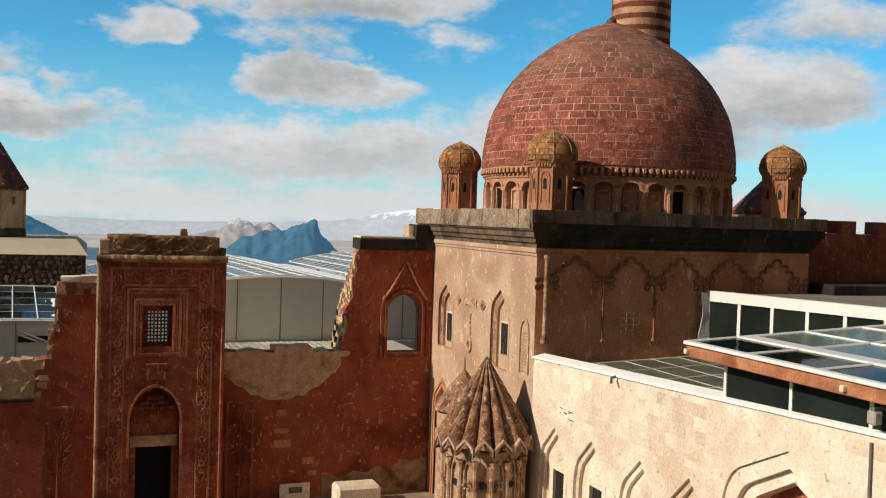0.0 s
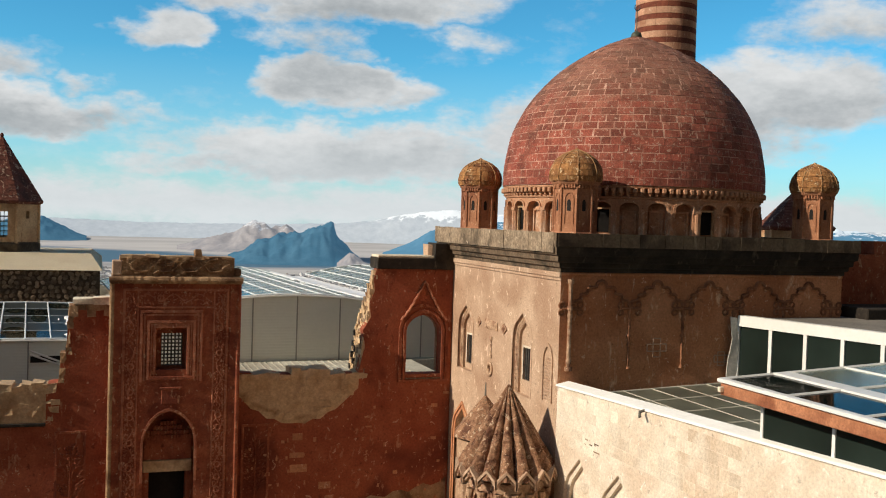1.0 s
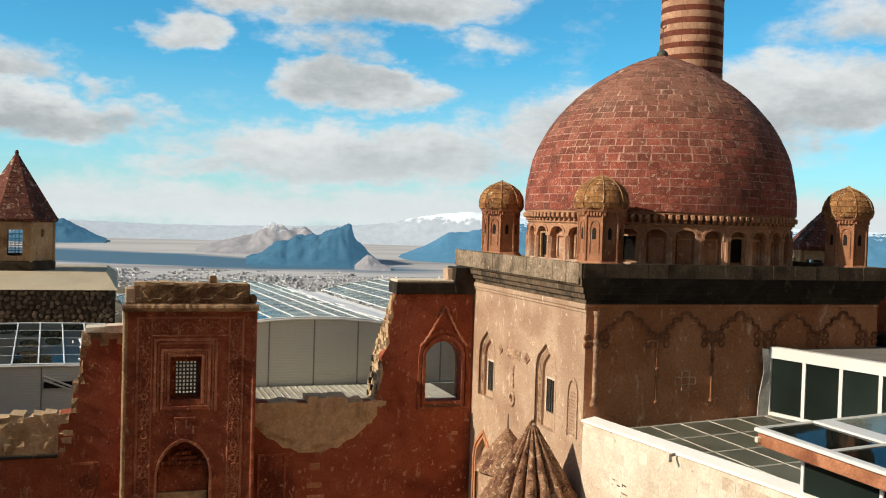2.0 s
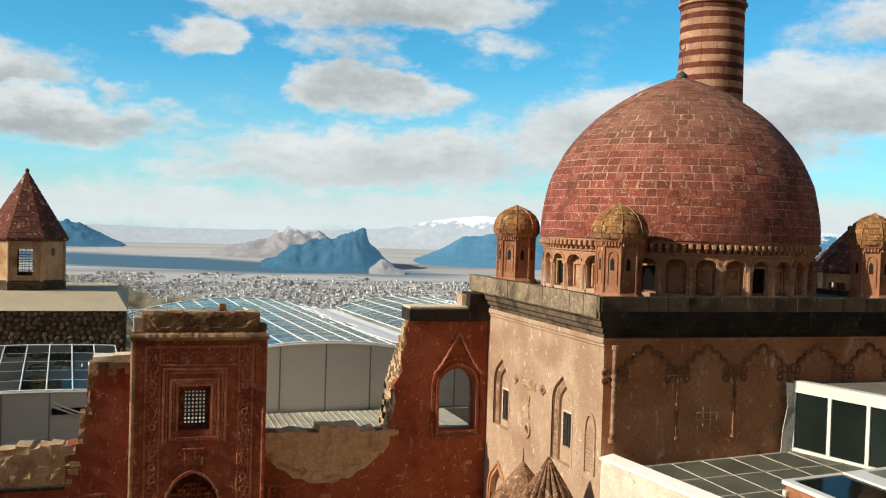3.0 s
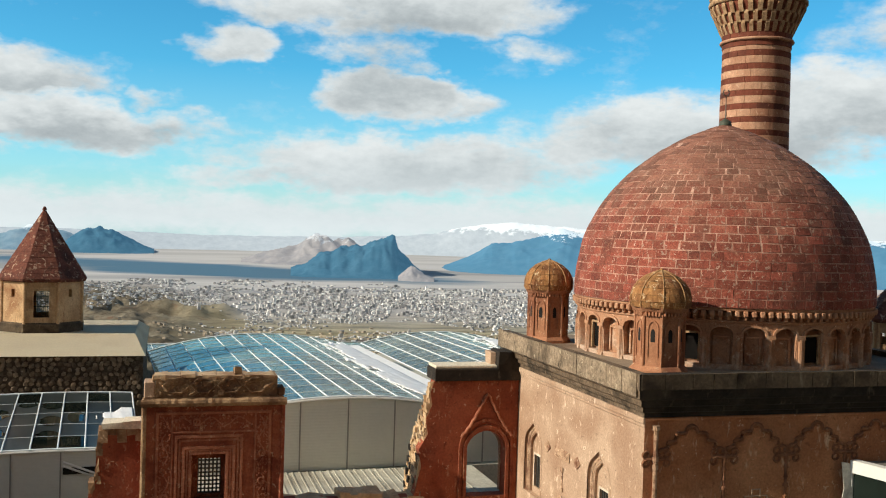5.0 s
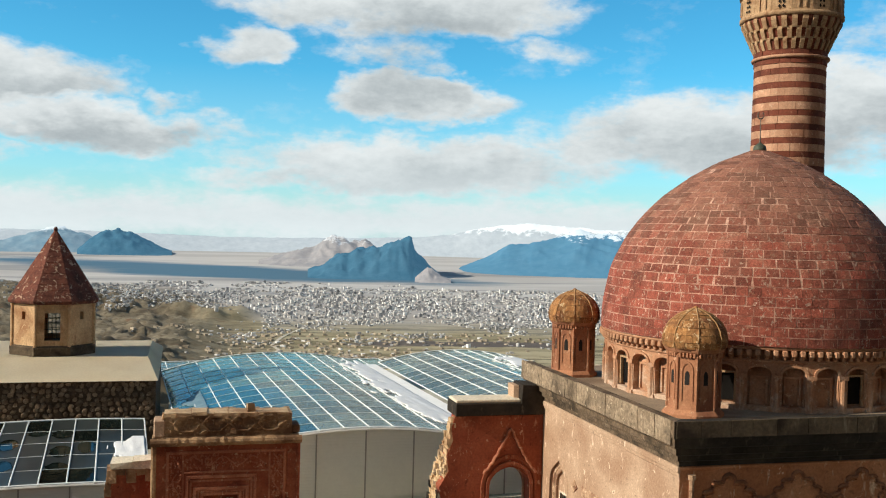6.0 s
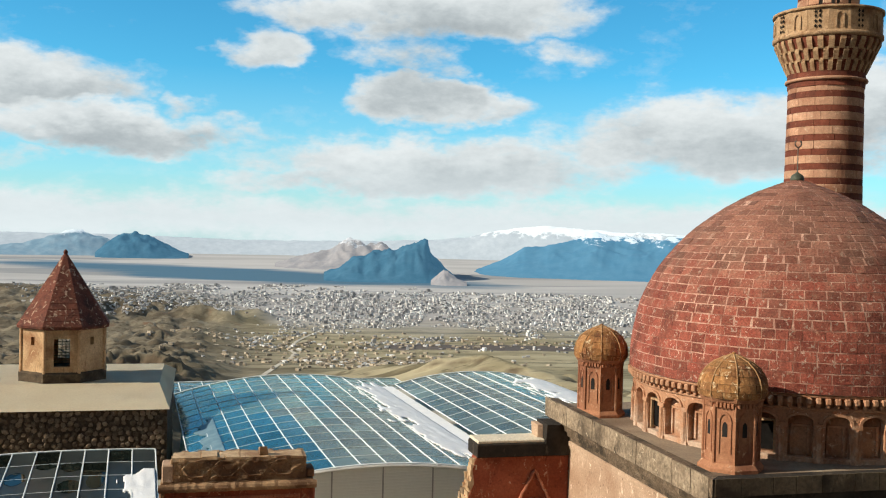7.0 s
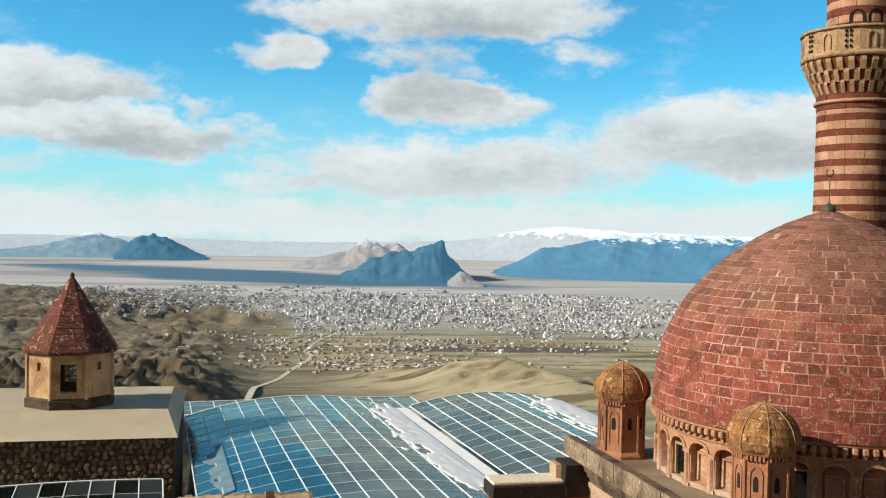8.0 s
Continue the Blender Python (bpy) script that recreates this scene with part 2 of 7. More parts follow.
OCHREM = surface("pale_cap_mortar", (0.36, 0.20, 0.085), (0.48, 0.30, 0.15), (0.34, 0.18, 0.08), 4.0, 14, bump=0.5)
OCHRE = surface("ochre_ribbed_stone", (0.24, 0.105, 0.036), (0.36, 0.18, 0.066), (0.165, 0.066, 0.028), 3.6, 14, stain=(0.50, 0.32, 0.16), bump=1.0, vary=0.22, fleck=(0.62, 0.47, 0.29), chip=0.62, grain=0.4)
SHAFT = surface("turret_stone", (0.32, 0.14, 0.072), (0.41, 0.195, 0.105), (0.25, 0.1, 0.054), 1.5, 13, stain=(0.55, 0.35, 0.22), bump=0.45)
BAND_R = surface("red_brick_course", (0.14, 0.038, 0.022), (0.21, 0.062, 0.035), (0.10, 0.034, 0.022), 2.0, 14, bump=0.7, vary=0.15, island=0.2, stain=(0.28, 0.12, 0.075))
BAND_B = surface("buff_stone_course", (0.42, 0.225, 0.14), (0.53, 0.315, 0.205), (0.33, 0.155, 0.09), 2.0, 14, bump=0.7, vary=0.1, island=0.16, stain=(0.60, 0.41, 0.29))
CARVE = surface("carved_balcony_stone", (0.36, 0.225, 0.12), (0.47, 0.31, 0.18), (0.26, 0.14, 0.07), 3.5, 14, bump=0.8, stain=(0.20, 0.10, 0.055))
CONE = surface("red_cone_tiles", (0.115, 0.038, 0.026), (0.185, 0.062, 0.04), (0.07, 0.029, 0.021), 2.0, 9, stain=(0.34, 0.19, 0.125), bump=1.3, fleck=(0.46, 0.32, 0.23), chip=0.60, grain=0.4)
TOWER = surface("tower_ashlar", (0.47, 0.29, 0.15), (0.60, 0.41, 0.24), (0.33, 0.17, 0.085), 1.3, 10, bump=0.5, streak=0.25, stain=(0.28, 0.13, 0.06), fleck=(0.66, 0.48, 0.28))
TURBE = surface("tomb_roof_stone", (0.37, 0.23, 0.14), (0.54, 0.365, 0.24), (0.22, 0.105, 0.062), 4.0, 13, stain=(0.64, 0.47, 0.33), bump=1.2, grain=0.35, fleck=(0.70, 0.52, 0.37))
CONEST = surface("ochre_cone_stone", (0.21, 0.10, 0.055), (0.36, 0.205, 0.118), (0.115, 0.048, 0.027), 5.0, 15, stain=(0.46, 0.31, 0.20), bump=1.3, grain=0.5, fleck=(0.60, 0.45, 0.31), chip=0.60)
ROOFCR = surface("smooth_cream_roof_screed", (0.84, 0.74, 0.56), (0.88, 0.79, 0.61), (0.78, 0.67, 0.49), 0.5, 9, bump=0.12, grain=0.06)
RUBBLE = surface("dark_rubble_stone", (0.13, 0.085, 0.053), (0.27, 0.19, 0.122), None, 2.5, 12, bump=0.8, vary=0.45, stain=(0.40, 0.31, 0.22))
RUBJ = surface("rubble_mortar", (0.06, 0.038, 0.023), (0.11, 0.073, 0.046), None, 3.0, 12, bump=0.5)
PANEL = surface("grey_sheet_metal", (0.74, 0.73, 0.64), (0.78, 0.77, 0.68), None, 0.4, 6, rough=0.55, bump=0.0, spec=0.4, grain=0.03)
SEAM = surface("grey_seam_strip", (0.30, 0.29, 0.25), (0.36, 0.35, 0.30), None, 2.0, 9, rough=0.6, bump=0.0, grain=0.1)
STEEL = surface("dark_seam_steel", (0.12, 0.11, 0.09), (0.15, 0.14, 0.12), None, 2.0, 9, rough=0.6, bump=0.0, grain=0.1)
WHITE = surface("white_coated_frame", (0.72, 0.71, 0.67), (0.78, 0.77, 0.73), None, 0.8, 8, rough=0.4, bump=0.0, spec=0.5, grain=0.04)
LIME = surface("white_limewash", (0.84, 0.82, 0.76), (0.90, 0.88, 0.82), None, 1.0, 9, bump=0.2, grain=0.05)
RIB = surface("white_glazing_bar", (0.68, 0.71, 0.71), (0.76, 0.79, 0.79), None, 1.0, 8, rough=0.45, bump=0.0, grain=0.05)
ICE = surface("thin_dirty_ice", (0.11, 0.19, 0.24), (0.19, 0.28, 0.33), None, 1.5, 9, rough=0.5, bump=0.3, grain=0.08)
SNOW = surface("old_snow", (0.80, 0.81, 0.83), (0.88, 0.88, 0.88), None, 1.2, 9, rough=0.85, bump=0.5, grain=0.05)
WOOD = surface("orange_stained_fascia", (0.34, 0.135, 0.065), (0.48, 0.215, 0.11), (0.24, 0.085, 0.04), 2.6, 18, rough=0.6, bump=0.5, stain=(0.20, 0.075, 0.04), streak=6.0, grain=0.35)
# flat black that stands for the shade inside openings
BLACK = surface("opening_shade_black", (0.012, 0.010, 0.009), (0.02, 0.017, 0.015), None, 2.0, 8, bump=0.0)
IRON = surface("dark_green_lead", (0.05, 0.06, 0.045), (0.08, 0.09, 0.06), None, 5.0, 20, rough=0.6, bump=0.1)
GREYCLOTH = surface("translucent_sheet", (0.55, 0.52, 0.46), (0.66, 0.63, 0.56), None, 3.0, 9, rough=0.5, bump=0.3)
DECK = surface("grey_bitumen_deck", (0.16, 0.145, 0.125), (0.22, 0.20, 0.17), None, 0.8, 10, bump=0.3)
SCREED = surface("grey_roof_screed", (0.42, 0.40, 0.33), (0.52, 0.50, 0.42), (0.34, 0.31, 0.25), 0.7, 9, bump=0.3)
PAVE = surface("worn_dark_paving", (0.24, 0.18, 0.125), (0.32, 0.245, 0.17), (0.18, 0.125, 0.085), 0.9, 10, bump=0.5)


def glassy(name, tint, rough=0.08, vary=0.2, scale=0.6, base=1.0, mirror=0.0):
    m = bpy.data.materials.new(name)
    m.use_nodes = True
    t = m.node_tree
    bs = t.nodes["Principled BSDF"]
    co = t.nodes.new("ShaderNodeTexCoord")
    n = node(t, "ShaderNodeTexNoise", Scale=scale, Detail=4)
    t.links.new(co.outputs["Object"], n.inputs["Vector"])
    o = t.nodes.new("ShaderNodeObjectInfo")
    col = mix(t, ramp(t, n.outputs["Fac"], [(0.35, (0, 0, 0)), (0.7, (1, 1, 1))]), tint, tuple(min(1, v * 1.5) for v in tint))
    col = mix(t, 1.0, col, ramp(t, o.outputs["Random"], [(0, (1 - vary,) * 3), (1, (1 + vary,) * 3)]), "MULTIPLY")
    t.links.new(col, bs.inputs["Base Color"])
    bs.inputs["Roughness"].default_value = rough
    bs.inputs["IOR"].default_value = 1.5
    bs.inputs["Metallic"].default_value = mirror
    bs.inputs["Specular IOR Level"].default_value = base
    b = node(t, "ShaderNodeBump", Strength=0.08, Distance=0.05)
    t.links.new(n.outputs["Fac"], b.inputs["Height"])
    t.links.new(b.outputs[0], bs.inputs["Normal"])
    return m


PANE = glassy("teal_roof_pane", (0.29, 0.46, 0.42), 0.12, 0.12, 0.25, mirror=0.5)
# blue of shadowed glass mirroring the sky, put into the pane's colour
PANEU = glassy("blue_shade_roof_pane", (0.085, 0.30, 0.39), 0.12, 0.15, 0.25, mirror=0.5)
PANED = glassy("grey_roof_pane", (0.34, 0.39, 0.33), 0.14, 0.22, 0.25, mirror=0.5)
PANEG = glassy("dusty_skylight_pane", (0.20, 0.205, 0.155), 0.35, 0.35, 0.8)
PANEF = glassy("frosted_dark_pane", (0.06, 0.072, 0.07), 0.3, 0.3, 0.8)
PANEB = glassy("black_cafe_pane", (0.012, 0.018, 0.015), 0.04, 0.3, base=0.3)

# ---- building helpers ----
GZ = -2.25                       # the courtyard's paving
MX, MY = 16.0, 32.15             # the mosque's corner
DC = Vector((22.37, 38.6, 0))    # the dome's axis


def link(name, bm_or_mesh, mat):
    if isinstance(bm_or_mesh, bmesh.types.BMesh):
        me = bpy.data.meshes.new(name)
        bm_or_mesh.normal_update()
        bm_or_mesh.to_mesh(me)
        bm_or_mesh.free()
    else:
        me = bm_or_mesh
    if mat and not me.materials:
        me.materials.append(mat)
    return new(name, me)


def thing(name, base, label, category, group="", kind=""):
    ob = new(name)
    ob.location = base
    ob.empty_display_size = 0.3
    return tagged(ob, label, category, group, kind)


def part(name, bm, mat, parent, label=""):
    ob = link(name, bm, mat)
    ob.parent = parent
    if parent.type == "EMPTY":
        ob.matrix_parent_inverse = Matrix.Translation(-parent.location)
    return tagged(ob, label) if label else ob


def box(bm, x0, x1, y0, y1, z0, z1, bevel=0.0):
    v = [bm.verts.new(p) for p in ((x0, y0, z0), (x1, y0, z0), (x1, y1, z0), (x0, y1, z0), (x0, y0, z1), (x1, y0, z1), (x1, y1, z1), (x0, y1, z1))]
    fs = [bm.faces.new([v[i] for i in q]) for q in ((3, 2, 1, 0), (4, 5, 6, 7), (0, 1, 5, 4), (1, 2, 6, 5), (2, 3, 7, 6), (3, 0, 4, 7))]
    if bevel:
        es = list({e for f in fs for e in f.edges})
        bmesh.ops.bevel(bm, geom=es, offset=bevel, segments=1, affect="EDGES")
    return bm


def boxes(*rows, bevel=0.0):
    bm = bmesh.new()
    for r in rows:
        box(bm, *r, bevel=bevel)
    return bm


def rod(bm, a, b, r0, r1=None, sides=8):
    a, b = Vector(a), Vector(b)
    r1 = r0 if r1 is None else r1
    q = (b - a).to_track_quat("Z", "Y").to_matrix()
    rings = []
    for p, r in ((a, r0), (b, r1)):
        rings.append([bm.verts.new(p + q @ Vector((r * math.cos(i * math.tau / sides), r * math.sin(i * math.tau / sides), 0))) for i in range(sides)])
    for i in range(sides):
        j = (i + 1) % sides
        bm.faces.new((rings[0][i], rings[0][j], rings[1][j], rings[1][i]))
    bm.faces.new(rings[0][::-1])
    bm.faces.new(rings[1])
    return bm


def lathe(profile, sides, cx=0.0, cy=0.0, turn=0.0, smooth=True, cap=True, wave=None):
    """profile: (radius, z) from below upwards."""
    bm = bmesh.new()
    rings = []
    for r, z in profile:
        ring = []
        for i in range(sides):
            a = turn + i * math.tau / sides
            rr = r * (wave(a, z) if wave else 1.0)
            ring.append(bm.verts.new((cx + rr * math.cos(a), cy + rr * math.sin(a), z)))
        rings.append(ring)
    for lo, hi in zip(rings, rings[1:]):
        for i in range(sides):
            j = (i + 1) % sides
            f = bm.faces.new((lo[i], lo[j], hi[j], hi[i]))
            f.smooth = smooth
    if cap:
        bm.faces.new(rings[0][::-1])
        bm.faces.new(rings[-1])
    return bm


def arch_outline(c, half, z0, spring, top, steps=9, pointed=True, keel=False):
    """A pointed (or round) opening's outline in (u, z), from its lower left over the top to its lower right."""
    pts = [(c - half, z0)]
    rise = top - spring
    side = []
    for i in range(steps + 1):
        a = i / steps
        if keel:
            # a short haunch, then straight to the point
            th = math.radians(68) * min(1.0, a / 0.7)
            u, v = 0.55 + 0.45 * math.cos(th), 0.6525 * math.sin(th)
            if a > 0.7:
                k = (a - 0.7) / 0.3
                u, v = u * (1 - k), v + (1 - v) * k
        elif pointed:
            # two arcs that meet in a slight point
            u = math.cos(a * math.pi / 2 * 0.94)
            v = math.sin(a * math.pi / 2 * 0.94) / math.sin(math.pi / 2 * 0.94)
            u = (u - math.cos(math.pi / 2 * 0.94) * a)
        else:
            u, v = math.cos(a * math.pi / 2), math.sin(a * math.pi / 2)
        side.append((u, v))
    pts += [(c - half * u, spring + rise * v) for u, v in side]
    pts += [(c + half * u, spring + rise * v) for u, v in side[-2::-1]]
    pts.append((c + half, z0))
    return pts


def plate(outline, holes, place, depth):
    """A flat slab with through openings; place(u, z, d) gives the point, d runs from 0 (face) to depth (back)."""
    bm = bmesh.new()
    edges = []
    for loop in (outline, *holes):
        vs = [bm.verts.new(place(u, z, 0.0)) for u, z in loop]
        edges += [bm.edges.new((vs[i], vs[(i + 1) % len(vs)])) for i in range(len(vs))]
    res = bmesh.ops.triangle_fill(bm, use_beauty=True, use_dissolve=False, edges=edges)
    faces = [g for g in res["geom"] if isinstance(g, bmesh.types.BMFace)]
    ext = bmesh.ops.extrude_face_region(bm, geom=faces)
    shift = Vector(place(0, 0, depth)) - Vector(place(0, 0, 0.0))
    bmesh.ops.translate(bm, vec=shift, verts=[g for g in ext["geom"] if isinstance(g, bmesh.types.BMVert)])
    bmesh.ops.recalc_face_normals(bm, faces=bm.faces)
    return bm


def ring_plate(outer, inner, place, depth):
    """A moulding between two outlines of the same number of points, open at the ends."""
    bm = bmesh.new()
    rows = [[bm.verts.new(place(u, z, d)) for u, z in loop] for loop, d in ((outer, depth), (outer, 0.0), (inner, 0.0), (inner, depth))]
    for a, b in zip(rows, rows[1:] + rows[:1]):
        for i in range(len(outer) - 1):
            bm.faces.new((a[i], a[i + 1], b[i + 1], b[i]))
    for i in (0, -1):
        bm.faces.new([r[i] for r in rows])
    bmesh.ops.recalc_face_normals(bm, faces=bm.faces)
    return bm


def tube(points, r, sides=6):
    """One bent bar through the points."""
    bm = bmesh.new()
    pts = [Vector(p) for p in points]
    rings = []
    for i, p in enumerate(pts):
        d = pts[min(i + 1, len(pts) - 1)] - pts[max(i - 1, 0)]
        q = d.to_track_quat("Z", "Y").to_matrix()
        rings.append([bm.verts.new(p + q @ Vector((r * math.cos(k * math.tau / sides), r * math.sin(k * math.tau / sides), 0))) for k in range(sides)])
    for a, b in zip(rings, rings[1:]):
        for k in range(sides):
            j = (k + 1) % sides
            bm.faces.new((a[k], a[j], b[j], b[k]))
    bm.faces.new(rings[0][::-1])
    bm.faces.new(rings[-1])
    bmesh.ops.recalc_face_normals(bm, faces=bm.faces)
    return bm


def on_y(y0, sign=1.0):
    """Places on a wall that faces -y at y0: d goes inwards."""
    return lambda u, z, d: (u, y0 + sign * d, z)


def on_x(x0):
    """Places on a wall that faces -x at x0."""
    return lambda u, z, d: (x0 + d, u, z)


def rect(u0, u1, z0, z1):
    return [(u0, z0), (u1, z0), (u1, z1), (u0, z1)]


def ragged(u0, u1, z, amp, step, seed):
    """A broken top edge from u0 to u1."""
    rng = random.Random(seed)
    pts, u = [], u0
    while u < u1 - step * 0.4:
        pts.append((u, z + rng.uniform(-amp, amp) * 0.5))
        u += step * rng.uniform(0.5, 1.4)
        pts.append((min(u - 0.03, u1), pts[-1][1] + rng.uniform(-0.03, 0.03)))
    pts.append((u1, pts[-1][1]))
    return pts


def rough_box(bm, x0, x1, y0, y1, z0, z1, jitter, rng):
    box(bm, x0, x1, y0, y1, z0, z1)
    bm.verts.ensure_lookup_table()
    for v in bm.verts[-8:]:
        v.co += Vector((rng.uniform(-jitter, jitter), rng.uniform(-jitter, jitter), rng.uniform(-jitter, jitter)))


# ---- the ground, one sheet to the horizon ----
FALL = [(0, 0.0), (45, 0.0), (85, 0.5), (110, 14.0), (150, 24.0), (300, 36.0), (600, 70.0), (1000, 100.0), (1500, 122.0), (2200, 132.0), (3000, 126.0), (4000, 100.0), (4900, 88.0)]


def crag(p):
    """Sharp crests that run on, with smaller ones on their flanks."""
    total, amp, f, keep = 0.0, 1.0, 1.0, 1.0
    for _ in range(6):
        n = 1 - 2.4 * abs(noise.noise(p * f + Vector((f * 3.1, f, 0.7))))
        total += amp * n * keep
        keep = max(0.35, min(1.0, n + 0.45))
        amp, f = amp * 0.63, f * 2.1
    return total


def land(x, y):
    r = math.hypot(x, y)
    az = math.degrees(math.atan2(x, y))
    z = GZ - 0.05 - float(np.interp(r, [p[0] for p in FALL], [p[1] for p in FALL])) - (0 if r < 88 else 12 * min(1, (r - 88) / 60))
    if r > 120:
        w = min(1, (r - 120) / 150) * max(0.0, min(1, (2650 + 60 * min(0, az + 6) - r) / 900))
        leftish = max(0.0, min(1.0, (2.6 - az) / 4.5)) if az > -60 else max(0.0, (az + 120) / 60)
        p = Vector((x / 52, y / 64, 0.3))
        ridge = crag(p)
        swell = 0.5 + 0.9 * max(0.0, noise.noise(Vector((x / 420, y / 420, 9.1))) + 0.45)
        z += w * (leftish * (5.6 * ridge * min(1.4, 0.45 + r / 900) * swell + 9 * min(1, r / 900) * max(0.25, min(1, (1900 - r) / 600)) * swell) + 2.2 * noise.noise(p * 0.7))
        # the bare hill and its ravines
        for hx, hy, s, h in ((0, 1690, 36, 19), (92, 1700, 38, 20), (45, 1640, 34, 11), (-400, 1950, 170, 18), (-310, 2250, 150, 14), (-230, 1800, 120, 10), (-480, 2350, 170, 20), (-260, 1450, 110, 10)):
            d = math.hypot(x - hx, (y - hy) * 0.75) * (1 + (0.2 if hx < 90 else 0.1) * noise.noise(Vector((x / 26, y / 34, 2))))
            if d < 1.6 * s:
                z += h * (max(0.0, 1 - d / (1.6 * s)) ** 1.2) * (1 + (0.25 if hx < 90 else 0.22) * max(-1.2, min(1.0, ridge))) * (1 + 0.12 * noise.noise(Vector((x / 7, y / 7, 2))))
        # the bare hill: a sharp crest, gentle to the west, cut by ravines to the east
        if 480 < y < 800 and 60 < x < 420:
            tall = float(np.interp(y, [480, 540, 600, 655, 720, 800], [0, 8, 16, 25, 13, 0]))
            off = x - float(np.interp(y, [480, 540, 600, 655, 720, 800], [268, 244, 220, 195, 150, 110])) + 9 * noise.noise(Vector((x / 60, y / 22, 4)))
            gully = 1 + 0.45 * noise.noise(Vector((x / 40, y / 9, 6))) * min(1.0, abs(off) / 12)
            z += tall * (max(0.0, 1 + off / 75) ** 1.15 if off < 0 else max(0.0, 1 - off / (34 * gully)) + 0.35 * max(0.0, 1 - abs(off - 62) / 22) * gully) * gully
    # the mountainside the palace leans on, east and south, steepened unseen to block sky light
    side = ((az - 15 + 180) % 360) - 180
    behind = max(0.0, min(1.0, (side - 62) / 45 if side > 0 else (-side - 128) / 30))
    if behind and r > 70:
        z += behind * min(1, (r - 70) / 80) * (34 + 0.72 * min(r, 700)) * (1 + 0.25 * noise.noise(Vector((x / 120, y / 120, 5))))
    if r > 1800:
        z += 3.0 * noise.noise(Vector((x / 500, y / 500, 7))) * min(1, (r - 1800) / 800)
    return z


def ground_sheet():
    azs = [-180 + 12 * i for i in range(12)] + [-36 + 3 * i for i in range(7)] + [-16 + 0.17 * i for i in range(110)] + [2.7 + 0.3 * i for i in range(164)] + [52 + 8 * i for i in range(16)]
    rs = [0.5, 20, 45, 70, 88] + [100 * 1.011 ** i for i in range(147)] + [500 * 1.0056 ** i for i in range(146)] + [1130 * 1.012 ** i for i in range(70)] + [2640 * 1.05 ** i for i in range(13)] + [4950]
    vs, fs = [], []
    for r in rs:
        for a in azs:
            x, y = r * math.sin(math.radians(a)), r * math.cos(math.radians(a))
            vs.append((x, y, land(x, y)))
    n = len(azs)
    for i in range(len(rs) - 1):
        for j in range(n):
            k = (j + 1) % n
            fs.append((i * n + j, i * n + k, (i + 1) * n + k, (i + 1) * n + j))
    fs.append(tuple(range(n)))
    me = bpy.data.meshes.new("ground")
    me.from_pydata(vs, [], fs)
    me.shade_smooth()
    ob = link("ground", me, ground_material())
    tagged(ob, "bare ochre and brown steppe falling away to a wide plain", "ground", kind="structure")


